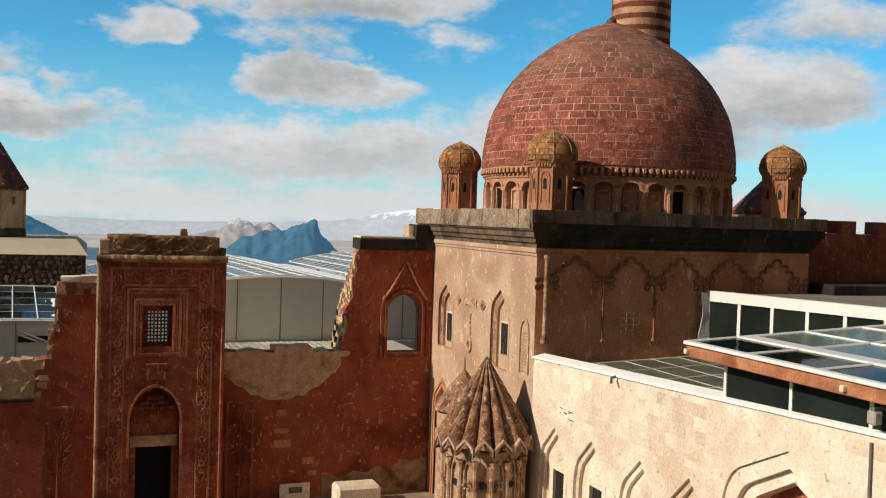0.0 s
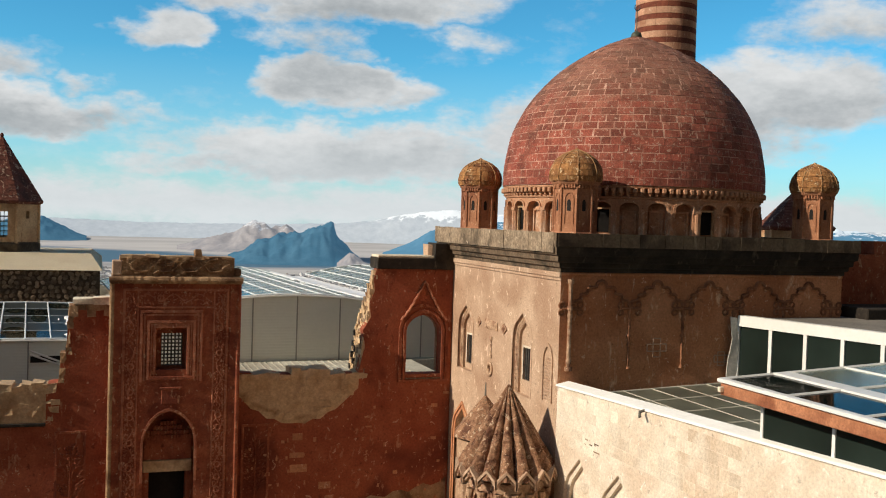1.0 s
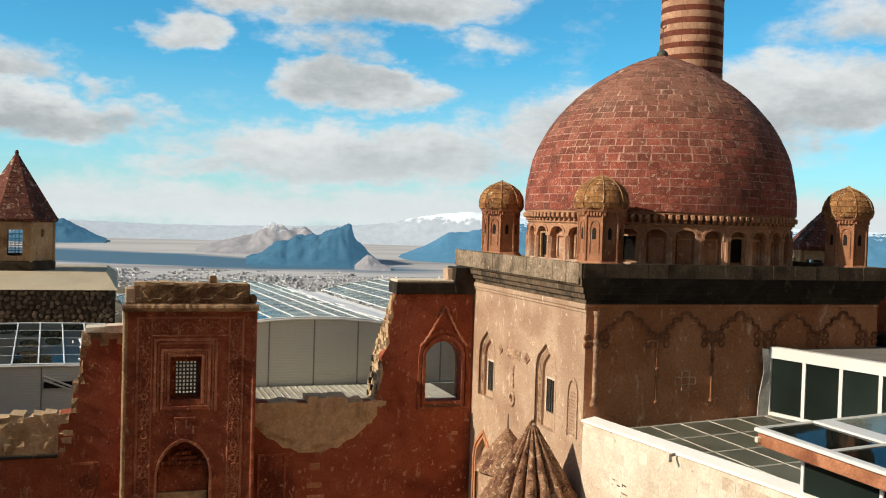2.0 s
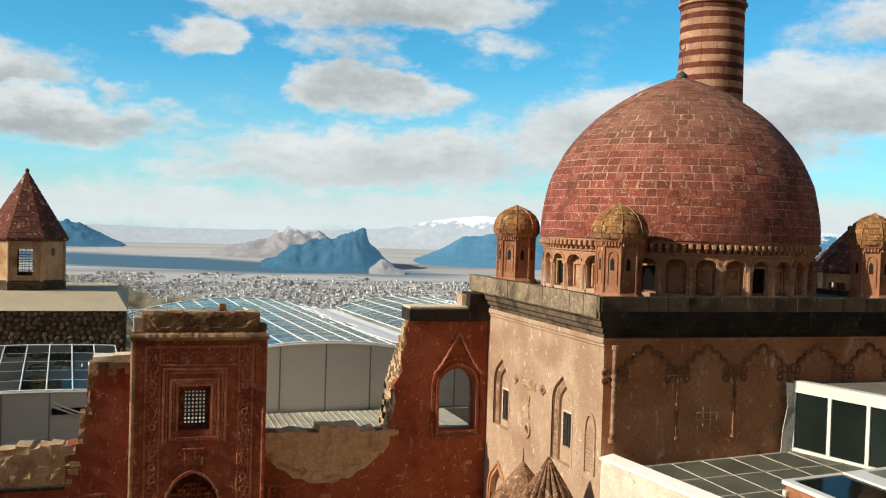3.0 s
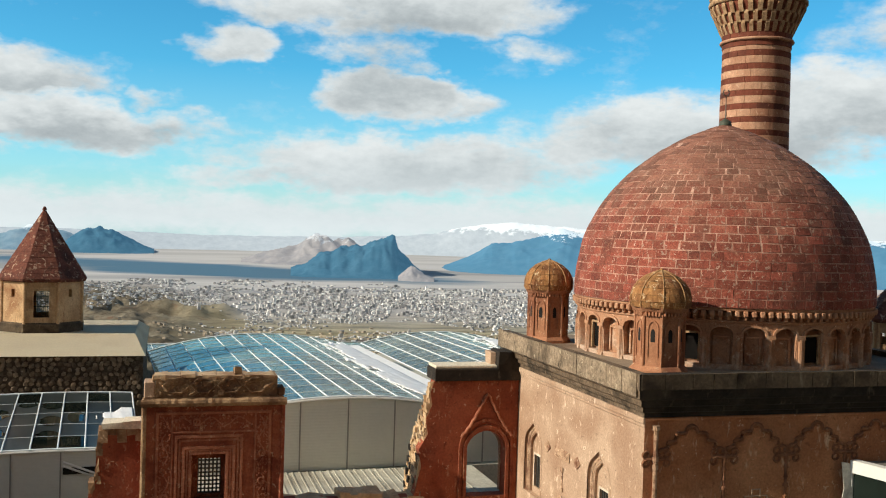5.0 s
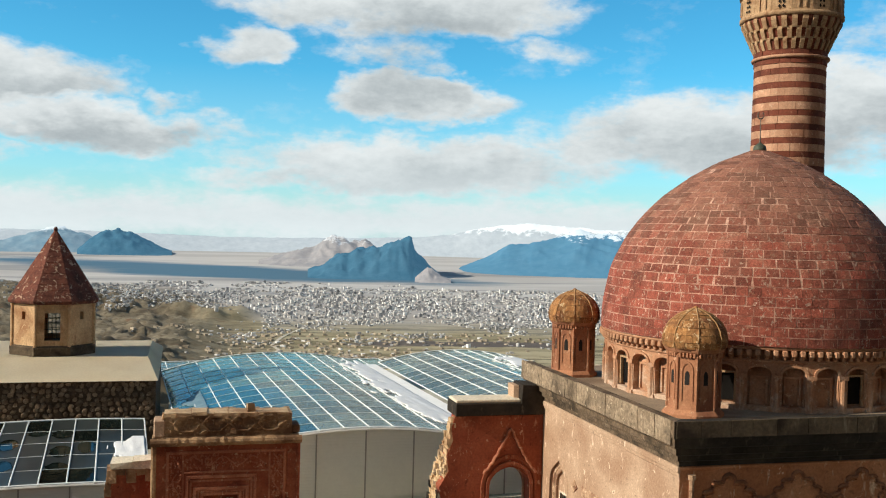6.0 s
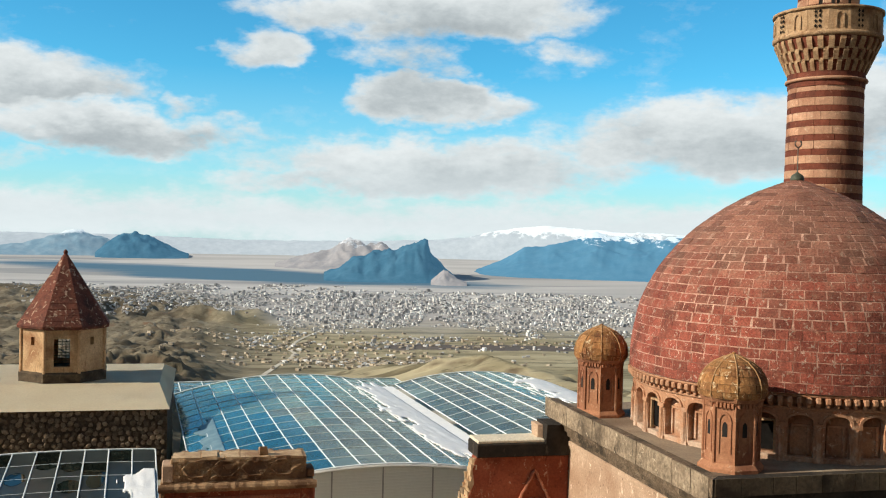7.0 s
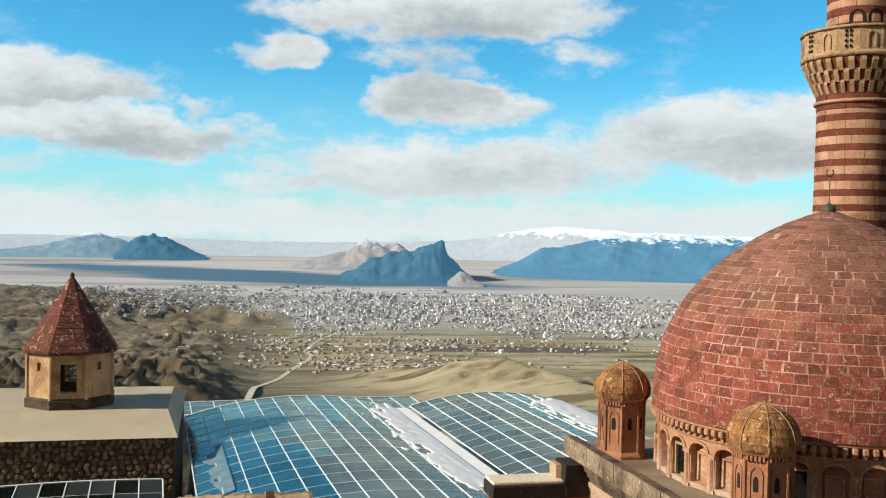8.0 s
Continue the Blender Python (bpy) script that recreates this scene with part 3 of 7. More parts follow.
def ground_material():
    m = bpy.data.materials.new("steppe")
    m.use_nodes = True
    t = m.node_tree
    bs = t.nodes["Principled BSDF"]
    geo = t.nodes.new("ShaderNodeNewGeometry")

    def noise_of(s, d, stretch=(1, 1, 1), loc=(0, 0, 0)):
        mp = node(t, "ShaderNodeMapping")
        mp.inputs["Scale"].default_value, mp.inputs["Location"].default_value = stretch, loc
        t.links.new(geo.outputs["Position"], mp.inputs[0])
        n = node(t, "ShaderNodeTexNoise", Scale=s, Detail=d, Roughness=0.6)
        t.links.new(mp.outputs[0], n.inputs["Vector"])
        return n.outputs["Fac"]

    ln = t.nodes.new("ShaderNodeVectorMath")
    ln.operation = "LENGTH"
    t.links.new(geo.outputs["Position"], ln.inputs[0])
    r = ln.outputs["Value"]
    sep = t.nodes.new("ShaderNodeSeparateXYZ")
    t.links.new(geo.outputs["Position"], sep.inputs[0])
    earth = mix(t, ramp(t, noise_of(0.016, 6), [(0.38, (0, 0, 0)), (0.62, (1, 1, 1))]), (0.08, 0.066, 0.046), (0.26, 0.22, 0.155))
    earth = mix(t, ramp(t, noise_of(0.12, 5), [(0.5, (0, 0, 0)), (0.7, (1, 1, 1))]), earth, (0.10, 0.075, 0.048))
    field = mix(t, ramp(t, noise_of(0.006, 3, (1, 2.5, 1)), [(0.4, (0, 0, 0)), (0.6, (1, 1, 1))]), (0.25, 0.215, 0.13), (0.44, 0.38, 0.25))
    field = mix(t, ramp(t, noise_of(0.011, 5, (0.55, 3.4, 1), (50, 0, 0)), [(0.53, (0, 0, 0)), (0.60, (1, 1, 1))]), field, (0.17, 0.145, 0.09))
    field = mix(t, ramp(t, noise_of(0.05, 5, (0.7, 1.6, 1), (0, 70, 0)), [(0.58, (0, 0, 0)), (0.66, (0.8, 0.8, 0.8))]), field, (0.115, 0.10, 0.06))
    # these pale greys put the haze of distance into the plain's colour
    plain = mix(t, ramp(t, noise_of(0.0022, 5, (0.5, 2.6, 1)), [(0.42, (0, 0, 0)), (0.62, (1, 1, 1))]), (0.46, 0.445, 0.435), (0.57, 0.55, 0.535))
    # streaks of cloud shadow painted across the plain
    shadow_band = ramp(t, noise_of(0.0011, 4, (0.35, 3.2, 1), (900, 200, 0)), [(0.55, (0, 0, 0)), (0.60, (1, 1, 1))])
    plain = mix(t, shadow_band, plain, (0.33, 0.33, 0.335))
    # the trodden grey ground between the town's houses
    urban = math_node(t, "SUBTRACT", 1.0, math_node(t, "ABSOLUTE", math_node(t, "DIVIDE", math_node(t, "SUBTRACT", r, 1950.0), 560.0)))
    urban = math_node(t, "ADD", urban, math_node(t, "MULTIPLY", math_node(t, "SUBTRACT", noise_of(0.006, 5), 0.5), 1.2))
    plain = mix(t, ramp(t, urban, [(0.1, (0, 0, 0)), (0.5, (0.85, 0.85, 0.85))]), plain, (0.39, 0.365, 0.345))
    # a cloud's shadow painted dark blue on the plain below the hill
    mx = math_node(t, "DIVIDE", math_node(t, "SUBTRACT", sep.outputs[0], 60.0), 900.0)
    my = math_node(t, "DIVIDE", math_node(t, "SUBTRACT", math_node(t, "ADD", sep.outputs[1], math_node(t, "MULTIPLY", sep.outputs[0], 0.55)), 3300.0), 360.0)
    cloud_shadow = math_node(t, "SUBTRACT", 1.0, math_node(t, "ADD", math_node(t, "MULTIPLY", mx, mx), math_node(t, "MULTIPLY", my, my)))
    cloud_shadow = math_node(t, "ADD", cloud_shadow, math_node(t, "MULTIPLY", math_node(t, "SUBTRACT", noise_of(0.004, 5, (0.6, 1.8, 1)), 0.5), 1.5))
    plain = mix(t, ramp(t, cloud_shadow, [(0.05, (0, 0, 0)), (0.6, (1, 1, 1))]), plain, (0.095, 0.185, 0.27))
    east = ramp(t, math_node(t, "DIVIDE", math_node(t, "ADD", sep.outputs[0], 20.0), 160.0), [(0.0, (0, 0, 0)), (1.0, (1, 1, 1))])
    # shade of the close western slope painted as near-black earth
    slope_shade = math_node(t, "ADD", math_node(t, "DIVIDE", math_node(t, "SUBTRACT", 760.0, r), 260.0), math_node(t, "MULTIPLY", math_node(t, "SUBTRACT", noise_of(0.02, 5), 0.5), 2.4))
    earth = mix(t, ramp(t, slope_shade, [(0.1, (0, 0, 0)), (0.6, (1, 1, 1))]), earth, (0.052, 0.045, 0.031))
    earth = mix(t, ramp(t, noise_of(0.03, 5, (1, 1, 1), (300, 0, 0)), [(0.6, (0, 0, 0)), (0.68, (0.6, 0.6, 0.6))]), earth, (0.23, 0.125, 0.075))
    near = mix(t, east, earth, field)
    # a cloud's shadow painted as a dark strip before the town
    px = math_node(t, "DIVIDE", math_node(t, "SUBTRACT", sep.outputs[0], 350.0), 190.0)
    py = math_node(t, "DIVIDE", math_node(t, "SUBTRACT", sep.outputs[1], 1170.0), 62.0)
    shadow_strip = math_node(t, "SUBTRACT", 1.0, math_node(t, "ADD", math_node(t, "MULTIPLY", px, px), math_node(t, "MULTIPLY", py, py)))
    shadow_strip = math_node(t, "ADD", shadow_strip, math_node(t, "MULTIPLY", math_node(t, "SUBTRACT", noise_of(0.012, 5), 0.5), 2.2))
    near = mix(t, ramp(t, shadow_strip, [(0.2, (0, 0, 0)), (0.5, (1, 1, 1))]), near, (0.13, 0.11, 0.10))
    tip = t.nodes.new("ShaderNodeSeparateXYZ")
    t.links.new(geo.outputs["Normal"], tip.inputs[0])
    steep = ramp(t, math_node(t, "ADD", tip.outputs[2], math_node(t, "MULTIPLY", math_node(t, "SUBTRACT", noise_of(0.05, 4), 0.5), 0.3)), [(0.78, (1, 1, 1)), (0.93, (0, 0, 0))])
    near = mix(t, steep, near, (0.12, 0.09, 0.06))
    # the hazed plain tone takes over with distance
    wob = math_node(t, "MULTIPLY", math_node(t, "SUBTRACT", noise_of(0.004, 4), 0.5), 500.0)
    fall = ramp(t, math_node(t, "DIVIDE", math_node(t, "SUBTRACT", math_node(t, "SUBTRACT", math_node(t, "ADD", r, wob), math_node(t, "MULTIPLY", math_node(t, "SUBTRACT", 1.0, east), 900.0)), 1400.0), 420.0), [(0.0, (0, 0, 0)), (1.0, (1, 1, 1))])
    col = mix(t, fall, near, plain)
    t.links.new(col, bs.inputs["Base Color"])
    bs.inputs["Roughness"].default_value = 1.0
    bs.inputs["Specular IOR Level"].default_value = 0.1
    b = node(t, "ShaderNodeBump", Strength=0.5, Distance=2.0)
    t.links.new(noise_of(0.15, 5), b.inputs["Height"])
    t.links.new(b.outputs[0], bs.inputs["Normal"])
    return m


ground_sheet()


def far_matter(name, a, b, snow, line, soft, haze_glow, blur=20.0):
    """A far range: its rock, and snow above a ragged line, with haze put into colour and emission."""
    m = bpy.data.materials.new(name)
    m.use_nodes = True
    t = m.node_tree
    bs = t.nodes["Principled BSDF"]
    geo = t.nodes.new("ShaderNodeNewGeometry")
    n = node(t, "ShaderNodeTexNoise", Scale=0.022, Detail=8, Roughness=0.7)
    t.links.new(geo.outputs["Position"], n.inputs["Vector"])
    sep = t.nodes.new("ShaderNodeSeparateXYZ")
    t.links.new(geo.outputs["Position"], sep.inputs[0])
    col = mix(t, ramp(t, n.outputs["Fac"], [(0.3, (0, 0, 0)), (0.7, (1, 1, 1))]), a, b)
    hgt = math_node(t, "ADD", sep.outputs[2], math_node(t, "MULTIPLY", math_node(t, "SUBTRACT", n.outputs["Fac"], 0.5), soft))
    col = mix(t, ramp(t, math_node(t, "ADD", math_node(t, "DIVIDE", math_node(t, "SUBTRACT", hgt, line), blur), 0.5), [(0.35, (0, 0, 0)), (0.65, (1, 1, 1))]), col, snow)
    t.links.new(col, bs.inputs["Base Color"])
    # emission imitates the air's haze; the range itself gives off no light
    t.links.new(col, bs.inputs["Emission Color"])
    bs.inputs["Emission Strength"].default_value = haze_glow
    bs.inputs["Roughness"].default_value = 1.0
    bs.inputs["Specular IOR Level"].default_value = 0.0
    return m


def range_mesh(name, mat, az0, az1, r, depth, tops, label, seed, rugged=0.6):
    """A mountain range along an arc: tops are (azimuth, crest height) and its foot sinks below the land."""
    na, nd = int((az1 - az0) * 9) + 12, 34
    vs, fs = [], []
    for i in range(na):
        a = az0 + (az1 - az0) * i / (na - 1)
        crest = float(np.interp(a, [p[0] for p in tops], [p[1] for p in tops]))
        for j in range(nd):
            f = j / (nd - 1)
            rr = r + depth * f
            x, y = rr * math.sin(math.radians(a)), rr * math.cos(math.radians(a))
            foot = land(x, y) - 6
            bell = math.sin(math.pi * min(1.0, f / 0.55 * 0.5 if f < 0.55 else 0.5 + (f - 0.55) / 0.45 * 0.5)) ** 1.35
            p = Vector((x / (depth * 0.35), y / (depth * 0.35), seed))
            rg = noise.ridged_multi_fractal(p, 0.8, 2.2, 6, 1.0, 2.0) - 1.0
            h = (crest - foot) * bell
            fine = noise.ridged_multi_fractal(p * 3.1, 0.8, 2.2, 4, 1.0, 2.0) - 1.0
            h *= 1 + rugged * (rg * 0.5 + fine * 0.3) * (1 - 0.5 * bell)
            vs.append((x, y, foot + h))
    for i in range(na - 1):
        for j in range(nd - 1):
            fs.append((i * nd + j, i * nd + j + 1, (i + 1) * nd + j + 1, (i + 1) * nd + j))
    me = bpy.data.meshes.new(name)
    me.from_pydata(vs, [], fs)
    me.shade_smooth()
    tagged(link(name, me, mat), label, "mountain", kind="structure")


# blues and greys hold painted haze and cloud shade besides the rock's colour
BLUE = far_matter("blue_hazed_rock", (0.028, 0.078, 0.125), (0.046, 0.105, 0.155), (0.30, 0.34, 0.37), -6.0, 130.0, 1.05, 16.0)
PINK = far_matter("pale_hazed_rock", (0.16, 0.165, 0.18), (0.27, 0.25, 0.25), (0.38, 0.39, 0.41), -30.0, 170.0, 0.75, 40.0)
BLUES = far_matter("hazed_snowcapped_rock", (0.045, 0.12, 0.19), (0.065, 0.145, 0.215), (0.38, 0.43, 0.47), 2.0, 150.0, 1.05, 26.0)
DUSK = far_matter("grey_hazed_rock", (0.085, 0.145, 0.195), (0.15, 0.20, 0.24), (0.40, 0.44, 0.47), -26.0, 60.0, 1.0, 30.0)
SNOWR = far_matter("hazed_snow_range", (0.235, 0.265, 0.295), (0.31, 0.335, 0.36), (0.46, 0.485, 0.505), 12.0, 150.0, 0.95, 50.0)
range_mesh("mountain", BLUE, 7.0, 14.6, 2950, 520, [(7.0, -126), (7.7, -108), (8.4, -84), (8.9, -66), (9.3, -72), (9.8, -58), (10.3, -60), (10.7, -46), (11.1, -50), (11.6, -30), (12.0, -24), (12.35, -15), (12.7, -17), (12.95, -30), (13.1, -62), (13.5, -80), (13.9, -104), (14.6, -130)], "steep haze-blue rocky hill rising from the plain", 1.0, 1.0)
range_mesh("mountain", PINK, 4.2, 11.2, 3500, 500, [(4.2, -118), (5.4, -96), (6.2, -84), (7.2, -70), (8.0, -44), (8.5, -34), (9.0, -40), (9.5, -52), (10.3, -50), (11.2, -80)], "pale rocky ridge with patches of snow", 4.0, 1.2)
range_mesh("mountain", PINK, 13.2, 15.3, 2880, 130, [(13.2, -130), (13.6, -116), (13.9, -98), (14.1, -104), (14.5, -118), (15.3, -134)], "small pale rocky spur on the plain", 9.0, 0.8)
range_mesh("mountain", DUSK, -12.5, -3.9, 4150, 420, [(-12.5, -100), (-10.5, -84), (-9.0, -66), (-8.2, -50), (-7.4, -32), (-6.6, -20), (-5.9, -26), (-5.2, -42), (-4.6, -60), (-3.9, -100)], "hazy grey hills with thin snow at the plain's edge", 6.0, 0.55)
range_mesh("mountain", BLUE, -5.6, -0.6, 4000, 420, [(-5.6, -100), (-5.0, -66), (-4.4, -42), (-3.9, -32), (-3.4, -24), (-2.9, -32), (-2.3, -54), (-1.5, -80), (-0.6, -102)], "dark haze-blue hill at the edge of the plain", 26.0, 0.8)
range_mesh("mountain", BLUES, 14.6, 48.0, 3300, 900, [(14.6, -136), (16.2, -118), (17.4, -84), (18.6, -42), (19.8, -34), (21.0, -18), (22.4, 8), (24.0, 4), (26.0, -4), (29.0, 8), (34.0, 14), (40.0, 4), (48.0, -40)], "long haze-blue mountain with a snow-streaked crest", 12.0)
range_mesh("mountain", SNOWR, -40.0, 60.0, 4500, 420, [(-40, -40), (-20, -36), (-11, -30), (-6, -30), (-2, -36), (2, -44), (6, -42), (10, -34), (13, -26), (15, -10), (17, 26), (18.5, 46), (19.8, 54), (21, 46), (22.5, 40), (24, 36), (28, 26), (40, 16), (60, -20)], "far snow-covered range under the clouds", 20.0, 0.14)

# ---- the courtyard ----
def courtyard():
    bm = bmesh.new()
    box(bm, -14.5, MX + 0.2, -8.5, 45, GZ - 0.3, GZ)
    ob = link("courtyard_floor", bm, PAVE)
    tagged(ob, "worn stone paving of the courtyard", "floor", kind="structure")


courtyard()


def moulding(points_uz, place_line, mat, name, parent, label=""):
    """Extrudes a profile of (out, z) along a polyline of (x, y, nx, ny) mitred stations."""
    bm = bmesh.new()
    rows = [[bm.verts.new((x + nx * o, y + ny * o, z)) for o, z in points_uz] for x, y, nx, ny in place_line]
    n = len(points_uz)
    for a, b in zip(rows, rows[1:]):
        for i in range(n):
            j = (i + 1) % n
            bm.faces.new((a[i], b[i], b[j], a[j]))
    bm.faces.new(rows[0])
    bm.faces.new(rows[-1][::-1])
    bmesh.ops.recalc_face_normals(bm, faces=bm.faces)
    return part(name, bm, mat, parent, label)


# ---- the mosque's block ----
MXR, MYB = 28.2, 44.2
mosque = thing("mosque", (22, 38, GZ), "domed stone mosque with buff walls and a dark cornice", "mosque")

WTOP = 9.62
NICHES = [(41.45, 0.88, 4.75, 6.5, 7.6), (35.35, 0.86, 4.7, 6.7, 7.85)]
LOWN = (41.55, 0.85, GZ, 1.7, 2.95)


def mosque_walls():
    holes = [arch_outline(*n, keel=True) for n in NICHES + [LOWN]]
    holes[-1][0] = (holes[-1][0][0], GZ + 0.02)
    holes[-1][-1] = (holes[-1][-1][0], GZ + 0.02)
    hole = [(38.45 + 0.13 * math.cos(a * math.tau / 12), 5.22 + 0.17 * math.sin(a * math.tau / 12)) for a in range(12)]
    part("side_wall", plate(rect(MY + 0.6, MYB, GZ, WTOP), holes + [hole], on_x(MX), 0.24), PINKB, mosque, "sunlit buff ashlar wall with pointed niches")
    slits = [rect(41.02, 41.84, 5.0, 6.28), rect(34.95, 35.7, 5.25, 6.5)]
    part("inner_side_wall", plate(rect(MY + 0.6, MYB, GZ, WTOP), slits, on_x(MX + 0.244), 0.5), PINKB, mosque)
    part("window_void", boxes((MX + 0.83, MX + 0.9, 34, 43, 3, 8)), BLACK, mosque, "black sheet for the unlit inside behind the windows")
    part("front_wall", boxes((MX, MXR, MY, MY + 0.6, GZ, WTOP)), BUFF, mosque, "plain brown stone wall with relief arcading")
    # thin skin that carries the side wall's lit tone over the front wall's end
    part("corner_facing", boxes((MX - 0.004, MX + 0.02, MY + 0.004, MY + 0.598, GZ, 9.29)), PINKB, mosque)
    part("east_wall", boxes((MXR - 0.6, MXR, MY + 0.604, MYB, GZ, WTOP)), BUFF, mosque)
    part("back_wall", boxes((MX + 0.83, MXR - 0.604, MYB - 0.6, MYB, GZ, WTOP)), BUFF, mosque)
    part("flat_roof", boxes((MX - 0.1, MXR + 0.1, MY - 0.1, MYB + 0.1, WTOP + 0.9, 10.8)), PAVE, mosque, "worn grey roof terrace round the drum")
    # windows with pale surrounds
    for (u0, u1, z0, z1) in ((41.02, 41.84, 5.0, 6.28), (34.95, 35.7, 5.25, 6.5)):
        w = part("window", ring_plate([(u0 - 0.07, z0), (u0 - 0.07, z1 + 0.08), (u1 + 0.07, z1 + 0.08), (u1 + 0.07, z0)], [(u0, z0), (u0, z1), (u1, z1), (u1, z0)], on_x(MX + 0.234), 0.03), PALE, mosque, "slit window in a pale stone surround")
        # black sheet in the slit instead of a shaded room
        part("dark_pane", boxes((MX + 0.33, MX + 0.35, u0, u1, z0, z1)), BLACK, w)
        part("grille", boxes(*[(MX + 0.29, MX + 0.31, u0 + (u1 - u0) * k / 4 - 0.012, u0 + (u1 - u0) * k / 4 + 0.012, z0, z1) for k in (1, 2, 3)]), STEEL, w)
    # carved band inside each niche, and its moulding
    for c, hw, z0, sp, top in NICHES:
        part("niche_moulding", ring_plate(arch_outline(c, hw + 0.12, z0, sp, top + 0.16, keel=True), arch_outline(c, hw, z0, sp, top, keel=True), on_x(MX - 0.015), 0.05), PINKB, mosque)
        part("carved_band", ring_plate(arch_outline(c, hw, z0, sp, top, keel=True), arch_outline(c, hw - 0.26, z0, sp, top - 0.3, keel=True), on_x(MX + 0.11), 0.13), TURBE, mosque, "band carved with small repeated leaves")
        bm = bmesh.new()
        o, i = arch_outline(c, hw - 0.06, z0, sp, top - 0.08, 14, keel=True), arch_outline(c, hw - 0.2, z0, sp, top - 0.22, 14, keel=True)
        pts = [((a[0] + b[0]) / 2, (a[1] + b[1]) / 2) for a, b in zip(o, i)]
        path = []
        for a, b in zip(pts, pts[1:]):
            n = max(1, int(math.dist(a, b) / 0.17))
            path += [(a[0] + (b[0] - a[0]) * k / n, a[1] + (b[1] - a[1]) * k / n) for k in range(n)]
        for u, z in path:
            box(bm, MX + 0.07, MX + 0.115, u - 0.055, u + 0.055, z - 0.055, z + 0.055, 0.02)
        tagged(part("leaf_carving", bm, TURBE, mosque), kind="stuff")
        part("inner_moulding", ring_plate(arch_outline(c, hw - 0.26, z0, sp, top - 0.3, keel=True), arch_outline(c, hw - 0.31, z0, sp, top - 0.36, keel=True), on_x(MX + 0.13), 0.11), PINKB, mosque)
    c, hw, z0, sp, top = LOWN
    for k, (e, d) in enumerate(((0.3, -0.06), (0.12, -0.03))):
        part("niche_moulding", ring_plate(arch_outline(c, hw + e, z0, sp, top + e * 1.2, keel=True), arch_outline(c, hw + e - 0.12, z0, sp, top + e * 1.2 - 0.14, keel=True), on_x(MX + d), 0.1), BUFF, mosque)
    # blind niche near the corner, with a relief field
    part("blind_niche_moulding", ring_plate(arch_outline(32.95, 0.42, 4.9, 6.35, 7.0), arch_outline(32.95, 0.33, 4.9, 6.35, 6.88), on_x(MX - 0.06), 0.1), PINKB, mosque)
    bm = bmesh.new()
    for i in range(5):
        for j in range(13):
            u, z = 32.95 + (i - 2) * 0.12 + (j % 2) * 0.04, 5.0 + j * 0.12
            if abs(u - 32.95) < 0.29 - max(0, z - 6.3) * 0.5:
                box(bm, MX - 0.035, MX + 0.02, u - 0.04, u + 0.04, z - 0.04, z + 0.04, 0.015)
    tagged(part("relief_field", bm, PINKB, mosque), kind="stuff")
    # roundel, drop ornament, tablet with two rosettes
    r = part("roundel", lathe([(0.17, 0), (0.30, 0), (0.30, 0.06), (0.24, 0.09), (0.17, 0.07), (0.17, 0)], 16, cap=False), TURBE, mosque)
    r.data.transform(Matrix.Translation((MX + 0.001, 38.45, 5.22)) @ Matrix.Rotation(-math.pi / 2, 4, "Y"))
    part("drop_ornament", boxes((MX - 0.05, MX, 38.36, 38.45, 5.8, 6.5), (MX - 0.06, MX, 38.3, 38.51, 6.4, 6.58), (MX - 0.06, MX, 38.29, 38.52, 5.68, 5.84), bevel=0.02), TURBE, mosque)
    part("tablet", boxes((MX - 0.05, MX, 37.75, 39.12, 6.86, 7.24), (MX - 0.075, MX, 37.86, 39.01, 6.92, 7.18), bevel=0.03), TURBE, mosque, "worn carved tablet")
    for u in (37.08, 39.85):
        part("lozenge", plate([(u - 0.3, 7.04), (u, 7.26), (u + 0.3, 7.04), (u, 6.82)], [], on_x(MX - 0.05), 0.06), TURBE, mosque, "small carved lozenge")
        part("lozenge_boss", boxes((MX - 0.085, MX - 0.04, u - 0.09, u + 0.09, 6.97, 7.11), bevel=0.03), TURBE, mosque)
    # the front's relief arcading: thin half-columns and lobed arches
    y = MY
    col = bmesh.new()
    rod(col, (16.36, y - 0.06, 6.25), (16.36, y - 0.06, 9.35), 0.075, 0.075, 10)
    for z, rr in ((6.2, 0.14), (6.45, 0.1), (8.35, 0.11), (8.1, 0.1), (9.3, 0.12)):
        rod(col, (16.36, y - 0.06, z - 0.07), (16.36, y - 0.06, z + 0.07), rr, rr, 10)
    part("half_column", col, TURBE, mosque, "slender pale carved half-column at the corner")
    cols = [16.42, 18.78, 21.02, 23.22, 25.5, 27.72]
    for a, b in zip(cols, cols[1:]):
        c, hw = (a + b) / 2, (b - a) / 2
        lobes = [(-0.84, 8.50, 0.13), (-0.6, 8.74, 0.13), (-0.36, 8.98, 0.14), (0.0, 9.16, 0.19)]
        half = []
        for (u, z, rr), (a0, a1) in zip(lobes, ((215, 70), (215, 65), (215, 60), (195, 90))):
            half += [(u * hw + rr * math.cos(math.radians(a0 + (a1 - a0) * k / 5)), z + rr * 0.9 * math.sin(math.radians(a0 + (a1 - a0) * k / 5))) for k in range(6)]
        outline = half + [(-u, z) for u, z in half[-2::-1]]
        part("relief_arch", tube([(c + u, y - 0.03, z) for u, z in outline], 0.058, 6), RELIEF_SHADE, mosque)
        part("arch_fillet", tube([(c + u * 0.9, y - 0.008, z - 0.13) for u, z in outline], 0.035, 5), BUFF, mosque)
    for x in cols:
        bm = bmesh.new()
